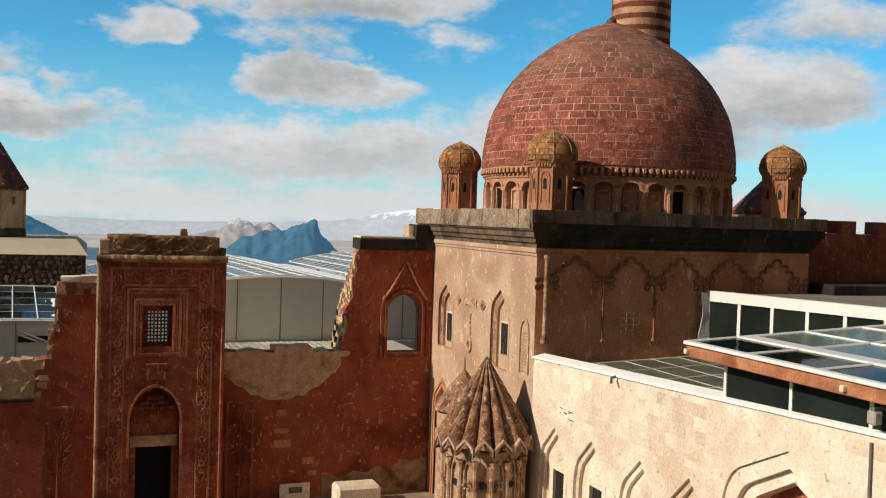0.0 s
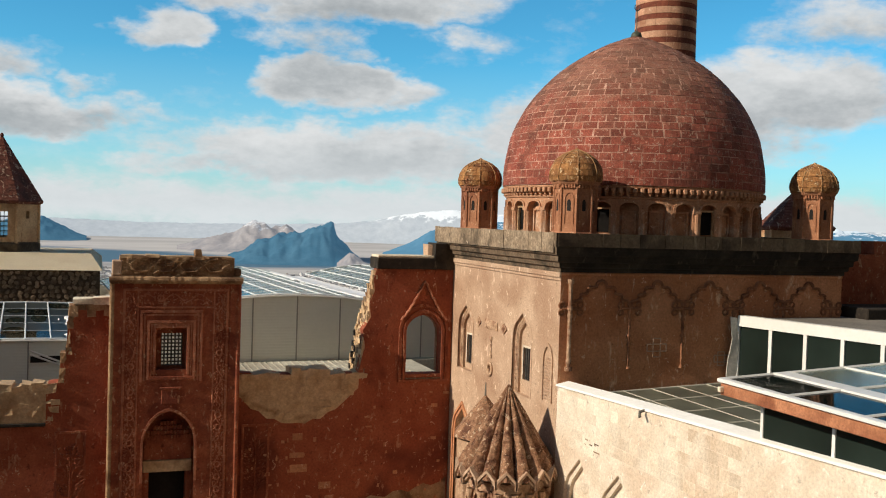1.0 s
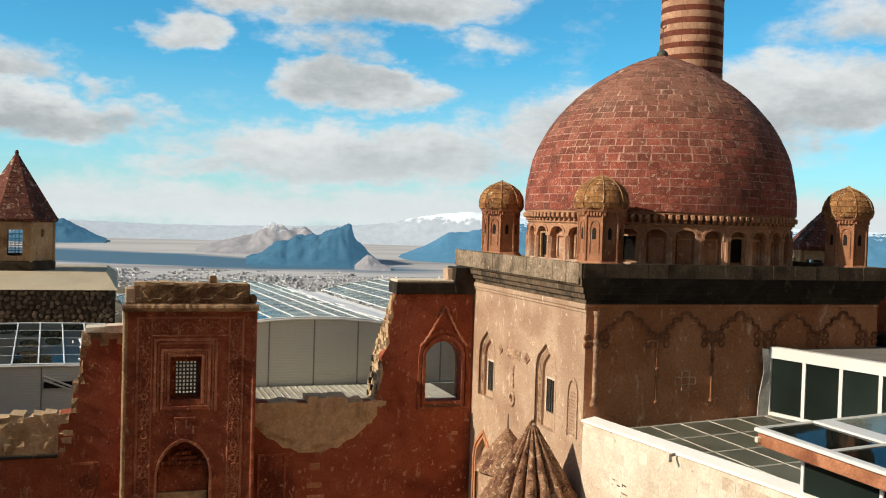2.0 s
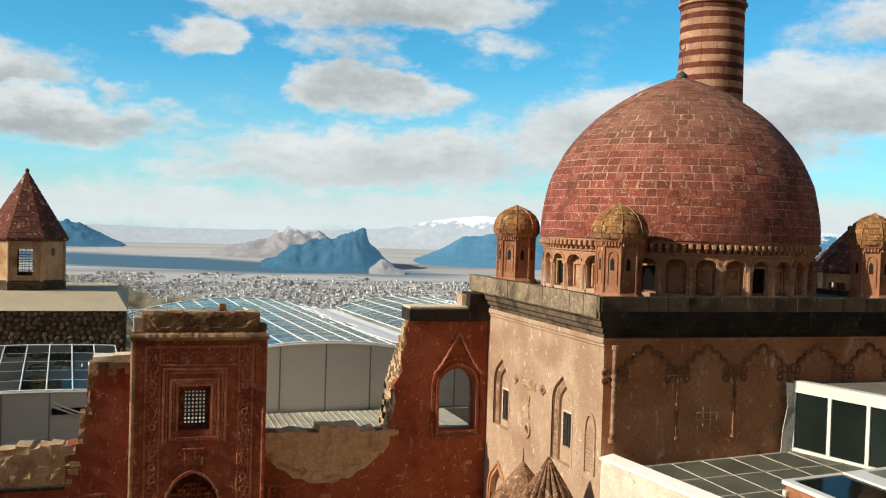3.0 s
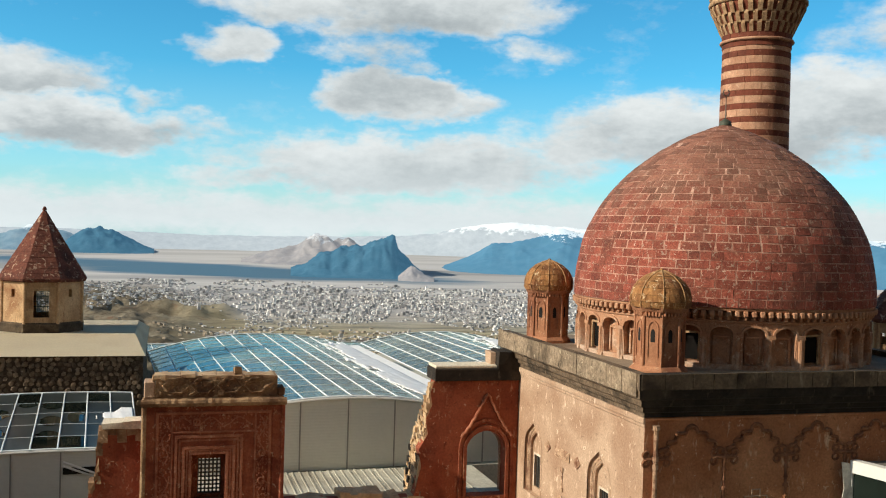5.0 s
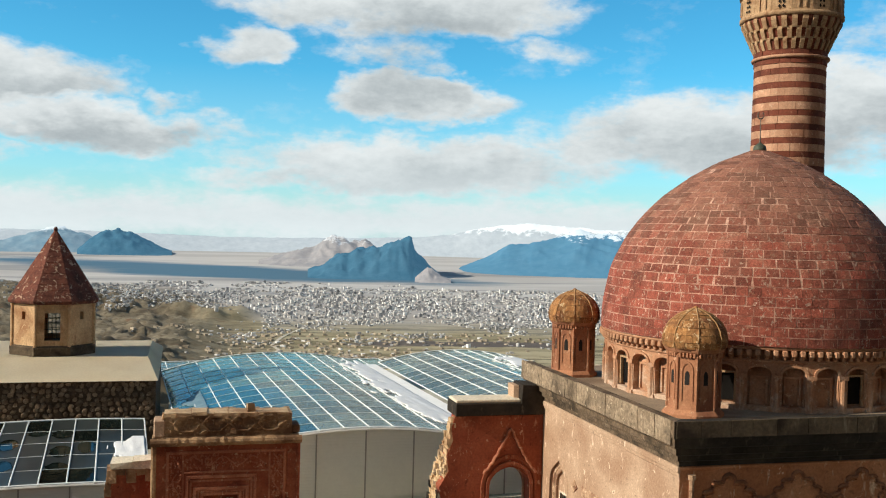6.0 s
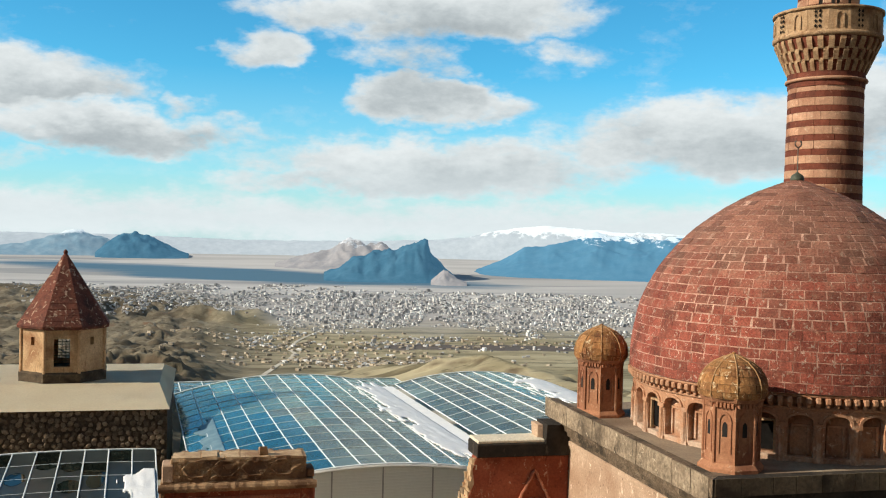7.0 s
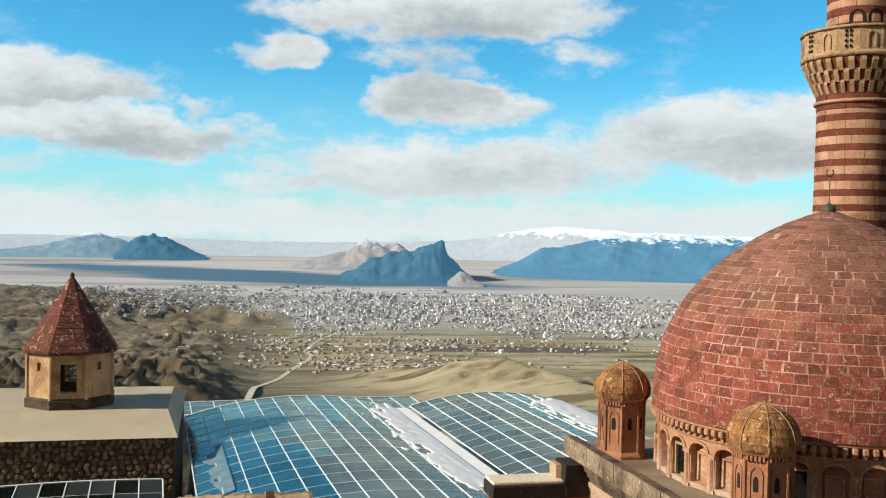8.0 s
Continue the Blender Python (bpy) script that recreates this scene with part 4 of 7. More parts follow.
        for dx in (-0.36, 0.36):
            for dz in (-0.13, 0.13):
                for k in range(8):
                    a0, a1 = k * math.tau / 8, (k + 1) * math.tau / 8
                    rod(bm, (x + dx + 0.11 * math.cos(a0), y - 0.015, 8.33 + dz + 0.11 * math.sin(a0)), (x + dx + 0.11 * math.cos(a1), y - 0.015, 8.33 + dz + 0.11 * math.sin(a1)), 0.042, 0.042, 5)
        rod(bm, (x - 0.34, y, 8.33), (x + 0.34, y, 8.33), 0.075, 0.075, 6)
        rod(bm, (x, y, 8.12), (x, y, 8.6), 0.085, 0.06, 6)
        part("relief_knot", bm, RELIEF_SHADE, mosque, "looped knot carved between the arches")
        if x > 17:
            bm = bmesh.new()
            rod(bm, (x, y - 0.005, 6.15), (x, y - 0.005, 8.2), 0.05, 0.06, 6)
            for z, rr in ((6.2, 0.11), (6.5, 0.07), (7.05, 0.09), (7.35, 0.12), (7.65, 0.08), (7.95, 0.1)):
                rod(bm, (x, y - 0.005, z - 0.05), (x, y - 0.005, z + 0.05), rr, rr * 0.7, 6)
            part("relief_stem", bm, RELIEF_SHADE, mosque, "knotted stem hanging from an arch")
    for x, z, w in ((19.96, 6.9, 0.4), (22.75, 6.45, 0.3)):
        bm = bmesh.new()
        for x0, x1, z0, z1 in ((-w, w, -0.13, 0.13), (-0.15, 0.15, -w * 0.85, w * 0.85)):
            for p, q in (((x0, z0), (x1, z0)), ((x1, z0), (x1, z1)), ((x1, z1), (x0, z1)), ((x0, z1), (x0, z0))):
                rod(bm, (x + p[0], y - 0.004, z + p[1]), (x + q[0], y - 0.004, z + q[1]), 0.024, 0.024, 5)
        part("relief_cross", bm, PINKB, mosque, "outlined cross in low relief")
    # cornice: stepped, dark
    prof = [(-0.3, 9.62), (0.06, 9.62), (0.06, 9.76), (0.16, 9.8), (0.18, 9.95), (0.28, 10.0), (0.30, 10.18), (0.40, 10.24), (0.42, 10.5), (0.46, 10.52), (0.46, 11.0), (0.1, 11.0), (0.1, 10.7), (-0.3, 10.7)]
    line = [(MX, MYB, -1, 1), (MX, MY, -1, -1), (MXR, MY, 1, -1), (MXR, MYB, 1, 1)]
    for a, b in zip(line, line[1:]):
        # the front run takes the tone with shade painted in
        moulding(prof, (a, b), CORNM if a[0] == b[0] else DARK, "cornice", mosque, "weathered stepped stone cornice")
    # upright slabs of the parapet, each a little off
    rng = random.Random(3)
    u = MX - 0.4
    while u < MXR + 0.3:
        w = rng.uniform(0.7, 1.1)
        # front slabs in the shaded copy, side slabs below in the tan one
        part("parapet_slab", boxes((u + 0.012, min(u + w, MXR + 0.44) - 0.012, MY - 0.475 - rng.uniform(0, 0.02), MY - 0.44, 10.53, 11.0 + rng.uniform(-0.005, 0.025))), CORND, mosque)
        u += w
    v = MY - 0.3
    while v < MYB + 0.3:
        w = rng.uniform(0.8, 1.3)
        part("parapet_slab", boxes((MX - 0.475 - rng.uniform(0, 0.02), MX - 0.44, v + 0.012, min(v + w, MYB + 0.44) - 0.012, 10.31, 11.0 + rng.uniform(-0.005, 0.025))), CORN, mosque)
        v += w
    part("side_string_course", boxes((MX - 0.05, MX, MY - 0.05, MYB, 9.3, 9.42), (MX - 0.1, MX, MY - 0.06, MYB, 9.42, 9.61), bevel=0.02), PINKB, mosque, "lit-toned moulding under the cornice")
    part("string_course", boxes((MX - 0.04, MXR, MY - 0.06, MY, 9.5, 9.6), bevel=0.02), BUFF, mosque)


mosque_walls()

# ---- drum and dome ----
DOME_Z, DOME_R, DOME_H = 12.85, 5.55, 6.66
DOME_PROFILE = [(0.0, 1.0), (0.8, 0.995), (1.6, 0.97), (2.3, 0.94), (3.5, 0.83), (4.3, 0.715), (4.9, 0.605), (5.5, 0.46), (6.0, 0.31), (6.35, 0.17), (6.66, 0.0)]


def dome_r(h):
    hs = [p[0] for p in DOME_PROFILE]
    # a smooth curve through the profile
    rs = [p[1] for p in DOME_PROFILE]
    h = max(0.0, min(DOME_H, h))
    k = max(i for i in range(len(hs) - 1) if hs[i] <= h + 1e-9)
    a, b = hs[k], hs[k + 1]
    t = (h - a) / (b - a)
    m0 = (rs[k + 1] - rs[k - 1]) / (hs[k + 1] - hs[k - 1]) if k else 0.0
    m1 = (rs[k + 2] - rs[k]) / (hs[k + 2] - hs[k]) if k + 2 < len(hs) else (rs[k + 1] - rs[k]) / (b - a) * 1.3
    v = (2 * t ** 3 - 3 * t * t + 1) * rs[k] + (t ** 3 - 2 * t * t + t) * (b - a) * m0 + (3 * t * t - 2 * t ** 3) * rs[k + 1] + (t ** 3 - t * t) * (b - a) * m1
    return DOME_R * max(0.0, v)


def drum():
    d = thing("drum", (DC.x, DC.y, 10.72), "round arcaded stone drum with small windows under the dome", "drum")
    R, N = 5.35, 32
    step = math.tau / N
    first = math.radians(-86.5)
    part("drum_wall", lathe([(R - 0.24, 10.5), (R - 0.24, 12.4)], 96, DC.x, DC.y), DRUM, d)
    for k in range(N):
        a = first + k * step
        window = k % 4 == 0
        W = R * step
        hw = 0.36

        def place(u, z, dd, a=a, window=window):
            th = a + u / R
            rr = R + 0.02 - dd
            return (DC.x + rr * math.cos(th), DC.y + rr * math.sin(th), z)

        o = arch_outline(0.0, hw, 10.95, 11.99, 12.21, 7, pointed=False)
        bay = part("bay", plate(rect(-W / 2 + 0.002, W / 2 - 0.002, 10.5, 12.42), [o], place, 0.28), DRUM, d)
        part("arch_moulding", ring_plate(arch_outline(0, hw + 0.08, 11.9, 11.99, 12.29, 7, False), arch_outline(0, hw, 11.9, 11.99, 12.21, 7, False), lambda u, z, dd, p=place: p(u, z, dd - 0.05), 0.06), DRUM, bay)
        th = a + step / 2
        bm = bmesh.new()
        cx, cy = DC.x + (R + 0.03) * math.cos(th), DC.y + (R + 0.03) * math.sin(th)
        rod(bm, (cx, cy, 10.75), (cx, cy, 11.84), 0.09, 0.09, 8)
        for half, z0, z1, out in ((0.15, 10.72, 10.9, 0.07), (0.125, 10.9, 11.84, 0.025), (0.16, 11.84, 11.97, 0.075)):
            vs = [bm.verts.new((DC.x + rr * math.cos(th + u / R), DC.y + rr * math.sin(th + u / R), z)) for z in (z0, z1) for u, rr in ((-half, R - 0.04), (half, R - 0.04), (half, R + 0.02 + out), (-half, R + 0.02 + out))]
            for q in ((0, 1, 2, 3), (4, 5, 6, 7), (0, 1, 5, 4), (1, 2, 6, 5), (2, 3, 7, 6), (3, 0, 4, 7)):
                bm.faces.new([vs[i] for i in q])
        bmesh.ops.recalc_face_normals(bm, faces=bm.faces)
        part("pilaster", bm, DRUM, d, "flat pilaster with a small capital")
        if window:
            bm = bmesh.new()
            for (u0, u1, z0, z1) in ((-0.30, 0.30, 11.05, 11.95),):
                vs = [bm.verts.new(place(u, z, 0.2)) for u, z in rect(u0, u1, z0, z1)]
                bm.faces.new(vs)
                bmesh.ops.solidify(bm, geom=list(bm.faces), thickness=0.02)
            w = part("window", bm, BLACK, d, "small dark window")
            part("frame", ring_plate([(-0.36, 11.0), (-0.36, 12.0), (0.36, 12.0), (0.36, 11.0)], [(-0.28, 11.0), (-0.28, 11.93), (0.28, 11.93), (0.28, 11.0)], lambda u, z, dd, p=place: p(u, z, dd + 0.08), 0.08), CARVE, w)
        else:
            part("panel", ring_plate([(-0.28, 11.02), (-0.28, 11.9), (0.28, 11.9), (0.28, 11.02)], [(-0.21, 11.02), (-0.21, 11.83), (0.21, 11.83), (0.21, 11.02)], lambda u, z, dd, p=place: p(u, z, dd + 0.19), 0.08), DRUM, bay)
    part("ledge", lathe([(R + 0.0, 12.34), (R + 0.06, 12.36), (R + 0.07, 12.43), (R + 0.02, 12.45)], 96, DC.x, DC.y), DRUM, d)
    part("upper_ledge", lathe([(R + 0.0, 12.74), (R + 0.15, 12.75), (R + 0.17, 12.84), (R, 12.86)], 96, DC.x, DC.y), DRUM, d)
    part("cornice_core", lathe([(R - 0.02, 12.45), (R - 0.02, 12.8)], 96, DC.x, DC.y), DRUM, d)
    # corbels: one mesh turned round the axis
    bm = bmesh.new()
    box(bm, R - 0.05, R + 0.15, -0.06, 0.06, 12.44, 12.58, 0.025)
    box(bm, R - 0.05, R + 0.25, -0.08, 0.08, 12.56, 12.76, 0.03)
    me = bpy.data.meshes.new("corbel")
    bm.to_mesh(me)
    bm.free()
    me.materials.append(DRUM)
    for k in range(128):
        ob = new("corbel", me)
        ob.parent = d
        ob.matrix_parent_inverse = Matrix.Translation(-d.location)
        ob.matrix_basis = Matrix.Translation(DC) @ Matrix.Rotation(k * math.tau / 128, 4, "Z")


drum()


def dome():
    d = thing("dome", (DC.x, DC.y, DOME_Z), "pointed dome of red-brown stone blocks with pale joints", "dome")
    prof = [(max(0.02, dome_r(h * DOME_H / 40) - 0.003), DOME_Z - 0.004 + h * DOME_H / 40) for h in range(41)]
    part("mortar_shell", lathe(prof, 160, DC.x, DC.y), MORTAR, d, "pale pink mortar bed")
    # courses follow the arc length
    hs = [i * DOME_H / 400 for i in range(401)]
    arc = [0.0]
    for a, b in zip(hs, hs[1:]):
        arc.append(arc[-1] + math.hypot(b - a, dome_r(b) - dome_r(a)))
    n = 30
    cuts = [float(np.interp(arc[-1] * k / n, arc, hs)) for k in range(n + 1)]
    rng = random.Random(11)
    rest_v, rest_f, singles = [], [], 0
    for k in range(n):
        z0, z1 = cuts[k], cuts[k + 1]
        r0, r1 = dome_r(z0), dome_r(z1)
        m = max(6, round(math.tau * (r0 + r1) / 2 / 0.5))
        if r1 < 0.1:
            r1 = 0.03
        g = 0.017
        nz = (r0 - r1, z1 - z0)
        l = math.hypot(*nz) or 1
        off = rng.random()

        def block(w0, w1, out):
            tilt = [(r0 - g * nz[0] / l, z0 + g * nz[1] / l), (r1 + g * nz[0] / l, z1 - g * nz[1] / l)]
            vs = []
            for lift in (-0.05, out):
                for (r, z), in zip(tilt):
                    rr = r + lift * nz[1] / l
                    zz = z + lift * nz[0] / l
                    ga = g / max(r, 0.15)
                    for s in (w0 + ga, (w0 + w1) / 2, w1 - ga):
                        vs.append((rr * math.cos(s), rr * math.sin(s), DOME_Z + zz))
            fs = [(6, 7, 10, 9), (7, 8, 11, 10), (0, 6, 9, 3), (8, 2, 5, 11), (0, 1, 7, 6), (1, 2, 8, 7), (9, 10, 4, 3), (10, 11, 5, 4)]
            return vs, fs

        # three widths a course, shared
        step = math.tau / m
        kinds = []
        for w, out in ((0.78, 0.005), (1.0, 0.004), (1.24, 0.006)):
            vs, fs = block(-step * w / 2, step * w / 2, out)
            vs = [(x + rng.uniform(0.0, 0.002), y + rng.uniform(-0.02, 0.02), z + rng.uniform(-0.012, 0.012)) for x, y, z in vs]
            me = bpy.data.meshes.new("block")
            me.from_pydata(vs, [], fs)
            me.materials.append(DOMEB)
            kinds.append((w, out, me))
        a = off * step
        widths = []
        while sum(widths) < m - 0.6:
            widths.append(rng.choice((0, 1, 2)))
            if sum(kinds[w][0] for w in widths) >= m - 0.5:
                break
        total = sum(kinds[w][0] for w in widths)
        for w in widths:
            width = kinds[w][0] * m / total * step
            mid = a + width / 2
            deg = math.degrees(mid) % 360
            if singles < 300 and 4 <= k <= 18 and 198 < deg < 284:
                ob = new("block", kinds[w][2])
                ob.parent = d
                ob.matrix_parent_inverse = Matrix.Translation(-d.location)
                ob.matrix_basis = Matrix.Translation(DC) @ Matrix.Rotation(mid, 4, "Z")
                singles += 1
            else:
                vs, fs = block(a, a + width, kinds[w][1] + rng.uniform(-0.002, 0.004))
                vs = [(x + rng.uniform(-0.002, 0.002), y + rng.uniform(-0.002, 0.002), z + rng.uniform(-0.012, 0.012)) for x, y, z in vs]
                base = len(rest_v)
                rest_v += [(x + DC.x, y + DC.y, z) for x, y, z in vs]
                rest_f += [tuple(i + base for i in f) for f in fs]
            a += width
    me = bpy.data.meshes.new("block_rest")
    me.from_pydata(rest_v, [], rest_f)
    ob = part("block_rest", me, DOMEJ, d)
    tagged(ob, kind="stuff")
    # finial: lead bulb, rod and crescent
    top = DOME_Z + DOME_H
    f = part("finial", lathe([(0.24, top - 0.12), (0.24, top), (0.2, top + 0.12), (0.08, top + 0.2), (0.025, top + 0.24)], 16, DC.x, DC.y), IRON, d, "green lead bulb with a rod and crescent")
    bm = bmesh.new()
    rod(bm, (DC.x, DC.y, top + 0.2), (DC.x, DC.y, top + 1.1), 0.025, 0.016, 6)
    part("rod", bm, STEEL, f)
    pts = [(DC.x + 0.13 * math.cos(a), DC.y, top + 1.23 + 0.13 * math.sin(a)) for a in [math.radians(130 + k * 28) for k in range(11)]]
    part("crescent", tube(pts, 0.025, 5), STEEL, f)


dome()


def turret():
    """An octagonal corner turret with a ribbed onion cap, base at the origin."""
    t = thing("corner_turret", (0, 0, 0), "octagonal stone corner turret with a ribbed ochre dome", "turret", "turrets round the dome")
    oct_ = math.pi / 8
    part("base", lathe([(0.93, -0.3), (0.93, 0.12), (0.86, 0.2), (0.8, 0.26)], 8, turn=oct_, smooth=False), SHAFT, t)
    part("shaft", lathe([(0.77, 0.2), (0.77, 2.0)], 8, turn=oct_, smooth=False), SHAFT, t)
    part("collar", lathe([(0.77, 1.92), (0.87, 2.0), (0.95, 2.14), (0.8, 2.16)], 8, turn=oct_, smooth=False), SHAFT, t)
    ap = 0.77 * math.cos(oct_)
    for k in range(8):
        m = Matrix.Rotation(k * math.tau / 8, 4, "Z")
        bm = ring_plate(arch_outline(0, 0.19, 0.55, 1.45, 1.72, 6), arch_outline(0, 0.14, 0.55, 1.45, 1.66, 6), lambda u, z, d: (ap + 0.03 - d, u, z), 0.05)
        ob = part("panel_moulding", bm, SHAFT, t)
        ob.data.transform(m)
        ob = part("slit", plate(arch_outline(0, 0.07, 1.02, 1.3, 1.44, 5), [], lambda u, z, d: (ap + 0.008 - d, u, z), 0.05), BLACK, t, "small dark slit window")
        ob.data.transform(m)
        for j in (-0.22, -0.11, 0.0, 0.11, 0.22):
            ob = part("dentil", boxes((ap - 0.02, ap + 0.09, j - 0.035, j + 0.035, 1.84, 1.98), bevel=0.012), SHAFT, t)
            ob.data.transform(m)
        bm = bmesh.new()
        rod(bm, (0.78, 0, 0.25), (0.78, 0, 1.9), 0.045, 0.045, 6)
        ob = part("corner_roll", bm, SHAFT, t)
        ob.data.transform(m @ Matrix.Rotation(oct_, 4, "Z"))
    prof = [(0.91, 2.1), (0.965, 2.22), (0.965, 2.4), (0.90, 2.66), (0.75, 2.9), (0.52, 3.09), (0.27, 3.21), (0.06, 3.29)]
    part("cap", lathe([(r - 0.02, z) for r, z in prof[:-1]] + [prof[-1]], 48), OCHREM, t, "ochre stone cap with pale joints and lichen")
    rng = random.Random(17)
    zs = [2.1, 2.3, 2.52, 2.74, 2.94, 3.1, 3.22]
    for k, (za, zb) in enumerate(zip(zs, zs[1:])):
        ra, rb = (float(np.interp(z, [p[1] for p in prof], [p[0] for p in prof])) for z in (za, zb))
        m = 16 if k < 4 else 8
        for j in range(m):
            w0 = (j + (k % 2) * 0.5) * math.tau / m + rng.uniform(-0.03, 0.03) + 0.013
            w1 = w0 + math.tau / m - 0.026
            bm = bmesh.new()
            rows = []
            for lift in (-0.03, rng.uniform(0.0, 0.012)):
                for r, z in ((ra, za + 0.007), (rb, zb - 0.007)):
                    rows.append([bm.verts.new(((r + lift) * math.cos(w), (r + lift) * math.sin(w), z + lift * 0.3)) for w in (w0, (w0 + w1) / 2, w1)])
            i0, i1, o0, o1 = rows
            for q in ((o0, o1), (o1, i1), (i0, o0)):
                for c in (0, 1):
                    bm.faces.new((q[0][c], q[0][c + 1], q[1][c + 1], q[1][c]))
            bm.faces.new((i0[0], o0[0], o1[0], i1[0]))
            bm.faces.new((o0[2], i0[2], i1[2], o1[2]))
            bmesh.ops.recalc_face_normals(bm, faces=bm.faces)
            part("cap_block", bm, OCHRE, t)
    for k in range(8):
        a = oct_ + k * math.tau / 8
        pts = [((r + 0.012) * math.cos(a), (r + 0.012) * math.sin(a), z) for r, z in prof]
        part("rib", tube(pts, 0.018, 5), OCHREM, t)
    part("knob", lathe([(0.07, 3.26), (0.075, 3.31), (0.03, 3.35)], 10), OCHRE, t)
    return t


first_turret = turret()
first_turret.matrix_basis = pose(17.2, 33.65, 10.78)
for x, y in ((16.68, 42.0), (28.11, 33.86)):
    copy_thing(first_turret, pose(x, y, 10.78))


def minaret():
    cx, cy = 26.89, 43.63
    t = thing("minaret", (cx, cy, 9.0), "round minaret striped in red brick and buff stone", "minaret")
    rng = random.Random(41)

    def course(r, z, h, count):
        """A ring of curved stones, each with its own edges, the joints recessed."""
        bm = bmesh.new()
        a = rng.random()
        cuts = sorted(a + (i + rng.uniform(-0.2, 0.2)) * math.tau / count for i in range(count))
        for w0, w1 in zip(cuts, cuts[1:] + [cuts[0] + math.tau]):
            g = 0.006 / r
            out = rng.uniform(-0.006, 0.008)
            rows = []
            for rr, zz in ((r - 0.06, z), (r - 0.012 + out, z + 0.002), (r + out, z + 0.014), (r + out, z + h - 0.014), (r - 0.012 + out, z + h - 0.002), (r - 0.06, z + h)):
                rows.append([bm.verts.new((cx + rr * math.cos(w), cy + rr * math.sin(w), zz)) for w in [w0 + g + (w1 - w0 - 2 * g) * i / 4 for i in range(5)]])
            for p, q in zip(rows, rows[1:]):
                for i in range(4):
                    bm.faces.new((p[i], p[i + 1], q[i + 1], q[i]))
            bm.faces.new([p[0] for p in rows][::-1])
            bm.faces.new([p[-1] for p in rows])
        return bm

    rest = {"red": bmesh.new(), "buff": bmesh.new()}

    def lay(r, z, h, count, tone):
        """A course: its stones on the seen side singly, the others joined."""
        ring = course(r, z, h, count)
        ring.verts.ensure_lookup_table()
        for i in range(0, len(ring.verts), 30):
            vs = [v.co.copy() for v in ring.verts[i:i + 30]]
            mid = sum(vs, Vector()) / 30 - Vector((cx, cy, 0))
            seen = z > 16.8 and -175 < math.degrees(math.atan2(mid.y, mid.x)) < -25
            bm = bmesh.new() if seen else rest[tone]
            nv = [bm.verts.new(p) for p in vs]
            rows = [nv[k * 5:k * 5 + 5] for k in range(6)]
            for p, q in zip(rows, rows[1:]):
                for k in range(4):
                    bm.faces.new((p[k], p[k + 1], q[k + 1], q[k]))
            bm.faces.new([p[0] for p in rows][::-1])
            bm.faces.new([p[-1] for p in rows])
            if seen:
                part("red_stone" if tone == "red" else "buff_stone", bm, BAND_R if tone == "red" else BAND_B, t)
        ring.free()

    part("core", lathe([(1.54, 11.0), (1.40, 23.6)], 48, cx, cy), MORTAR, t)
    z = 11.0
    h = 0.283
    k = 0
    top = 23.55
    while z < top - 0.01:
        r = 1.60 - 0.14 * (z - 11.0) / (top - 11.0)
        red = k % 2 == 0
        h = 0.25 if red else 0.325
        lay(r, z, h, 14 if not red else 15, "red" if red else "buff")
        z += h
        k += 1
    part("plinth", lathe([(1.75, 9.0), (1.75, 11.0)], 32, cx, cy), BUFF, t)
    lay(1.49, 23.52, 0.22, 15, "red")
    part("neck_ring", lathe([(1.48, 23.74), (1.57, 23.76), (1.6, 23.82), (1.57, 23.88), (1.48, 23.9)], 56, cx, cy), BAND_B, t)
    lay(1.5, 23.9, 0.24, 15, "red")
    # corbelled tiers under the balcony
    part("corbel_core", lathe([(1.47, 24.0), (1.55, 24.3), (1.75, 24.8), (1.98, 25.3), (2.02, 25.45)], 56, cx, cy), BAND_R, t)
    for tier, (r, z0, nn) in enumerate(((1.62, 24.15, 30), (1.80, 24.55, 30), (1.98, 24.95, 30))):
        bm = bmesh.new()
        for i in range(nn):
            a = (i + 0.5 * (tier % 2)) * math.tau / nn
            w = (0.085, 0.095, 0.105)[tier]
            c, s = math.cos(a), math.sin(a)
            vs = []
            for rr, zz in ((r - 0.28, z0), (r - 0.1, z0 - 0.05), (r + 0.06, z0 + 0.28), (r + 0.06, z0 + 0.42), (r - 0.28, z0 + 0.42)):
                vs.append([bm.verts.new((cx + rr * c - q * s, cy + rr * s + q * c, zz)) for q in (-w, w)])
            for p, q in zip(vs, vs[1:] + vs[:1]):
                bm.faces.new((p[0], q[0], q[1], p[1]))
            bm.faces.new([v[0] for v in vs][::-1])
            bm.faces.new([v[1] for v in vs])
        tagged(part("corbel_tier", bm, CARVE, t, "tier of small carved corbels"), kind="stuff")
    part("balcony_floor", lathe([(2.05, 25.4), (2.12, 25.45), (2.12, 25.58), (2.05, 25.6)], 56, cx, cy), CARVE, t)
    for i in range(16):
        a = i * math.tau / 16

        def place(u, z, d, a=a):
            th = a + u / 2.08
            return (cx + (2.08 - d) * math.cos(th), cy + (2.08 - d) * math.sin(th), z)

        W = 2.08 * math.tau / 16
        p = part("parapet_panel", plate(rect(-W / 2 + 0.004, W / 2 - 0.004, 25.58, 26.45), [], place, 0.12), CARVE, t)
        if i % 2:
            part("niche", ring_plate(arch_outline(0, 0.17, 25.7, 26.1, 26.32, 5), arch_outline(0, 0.11, 25.7, 26.1, 26.25, 5), lambda u, z, d, q=place: q(u, z, d - 0.025), 0.04), CARVE, p)
        else:
            bm = bmesh.new()
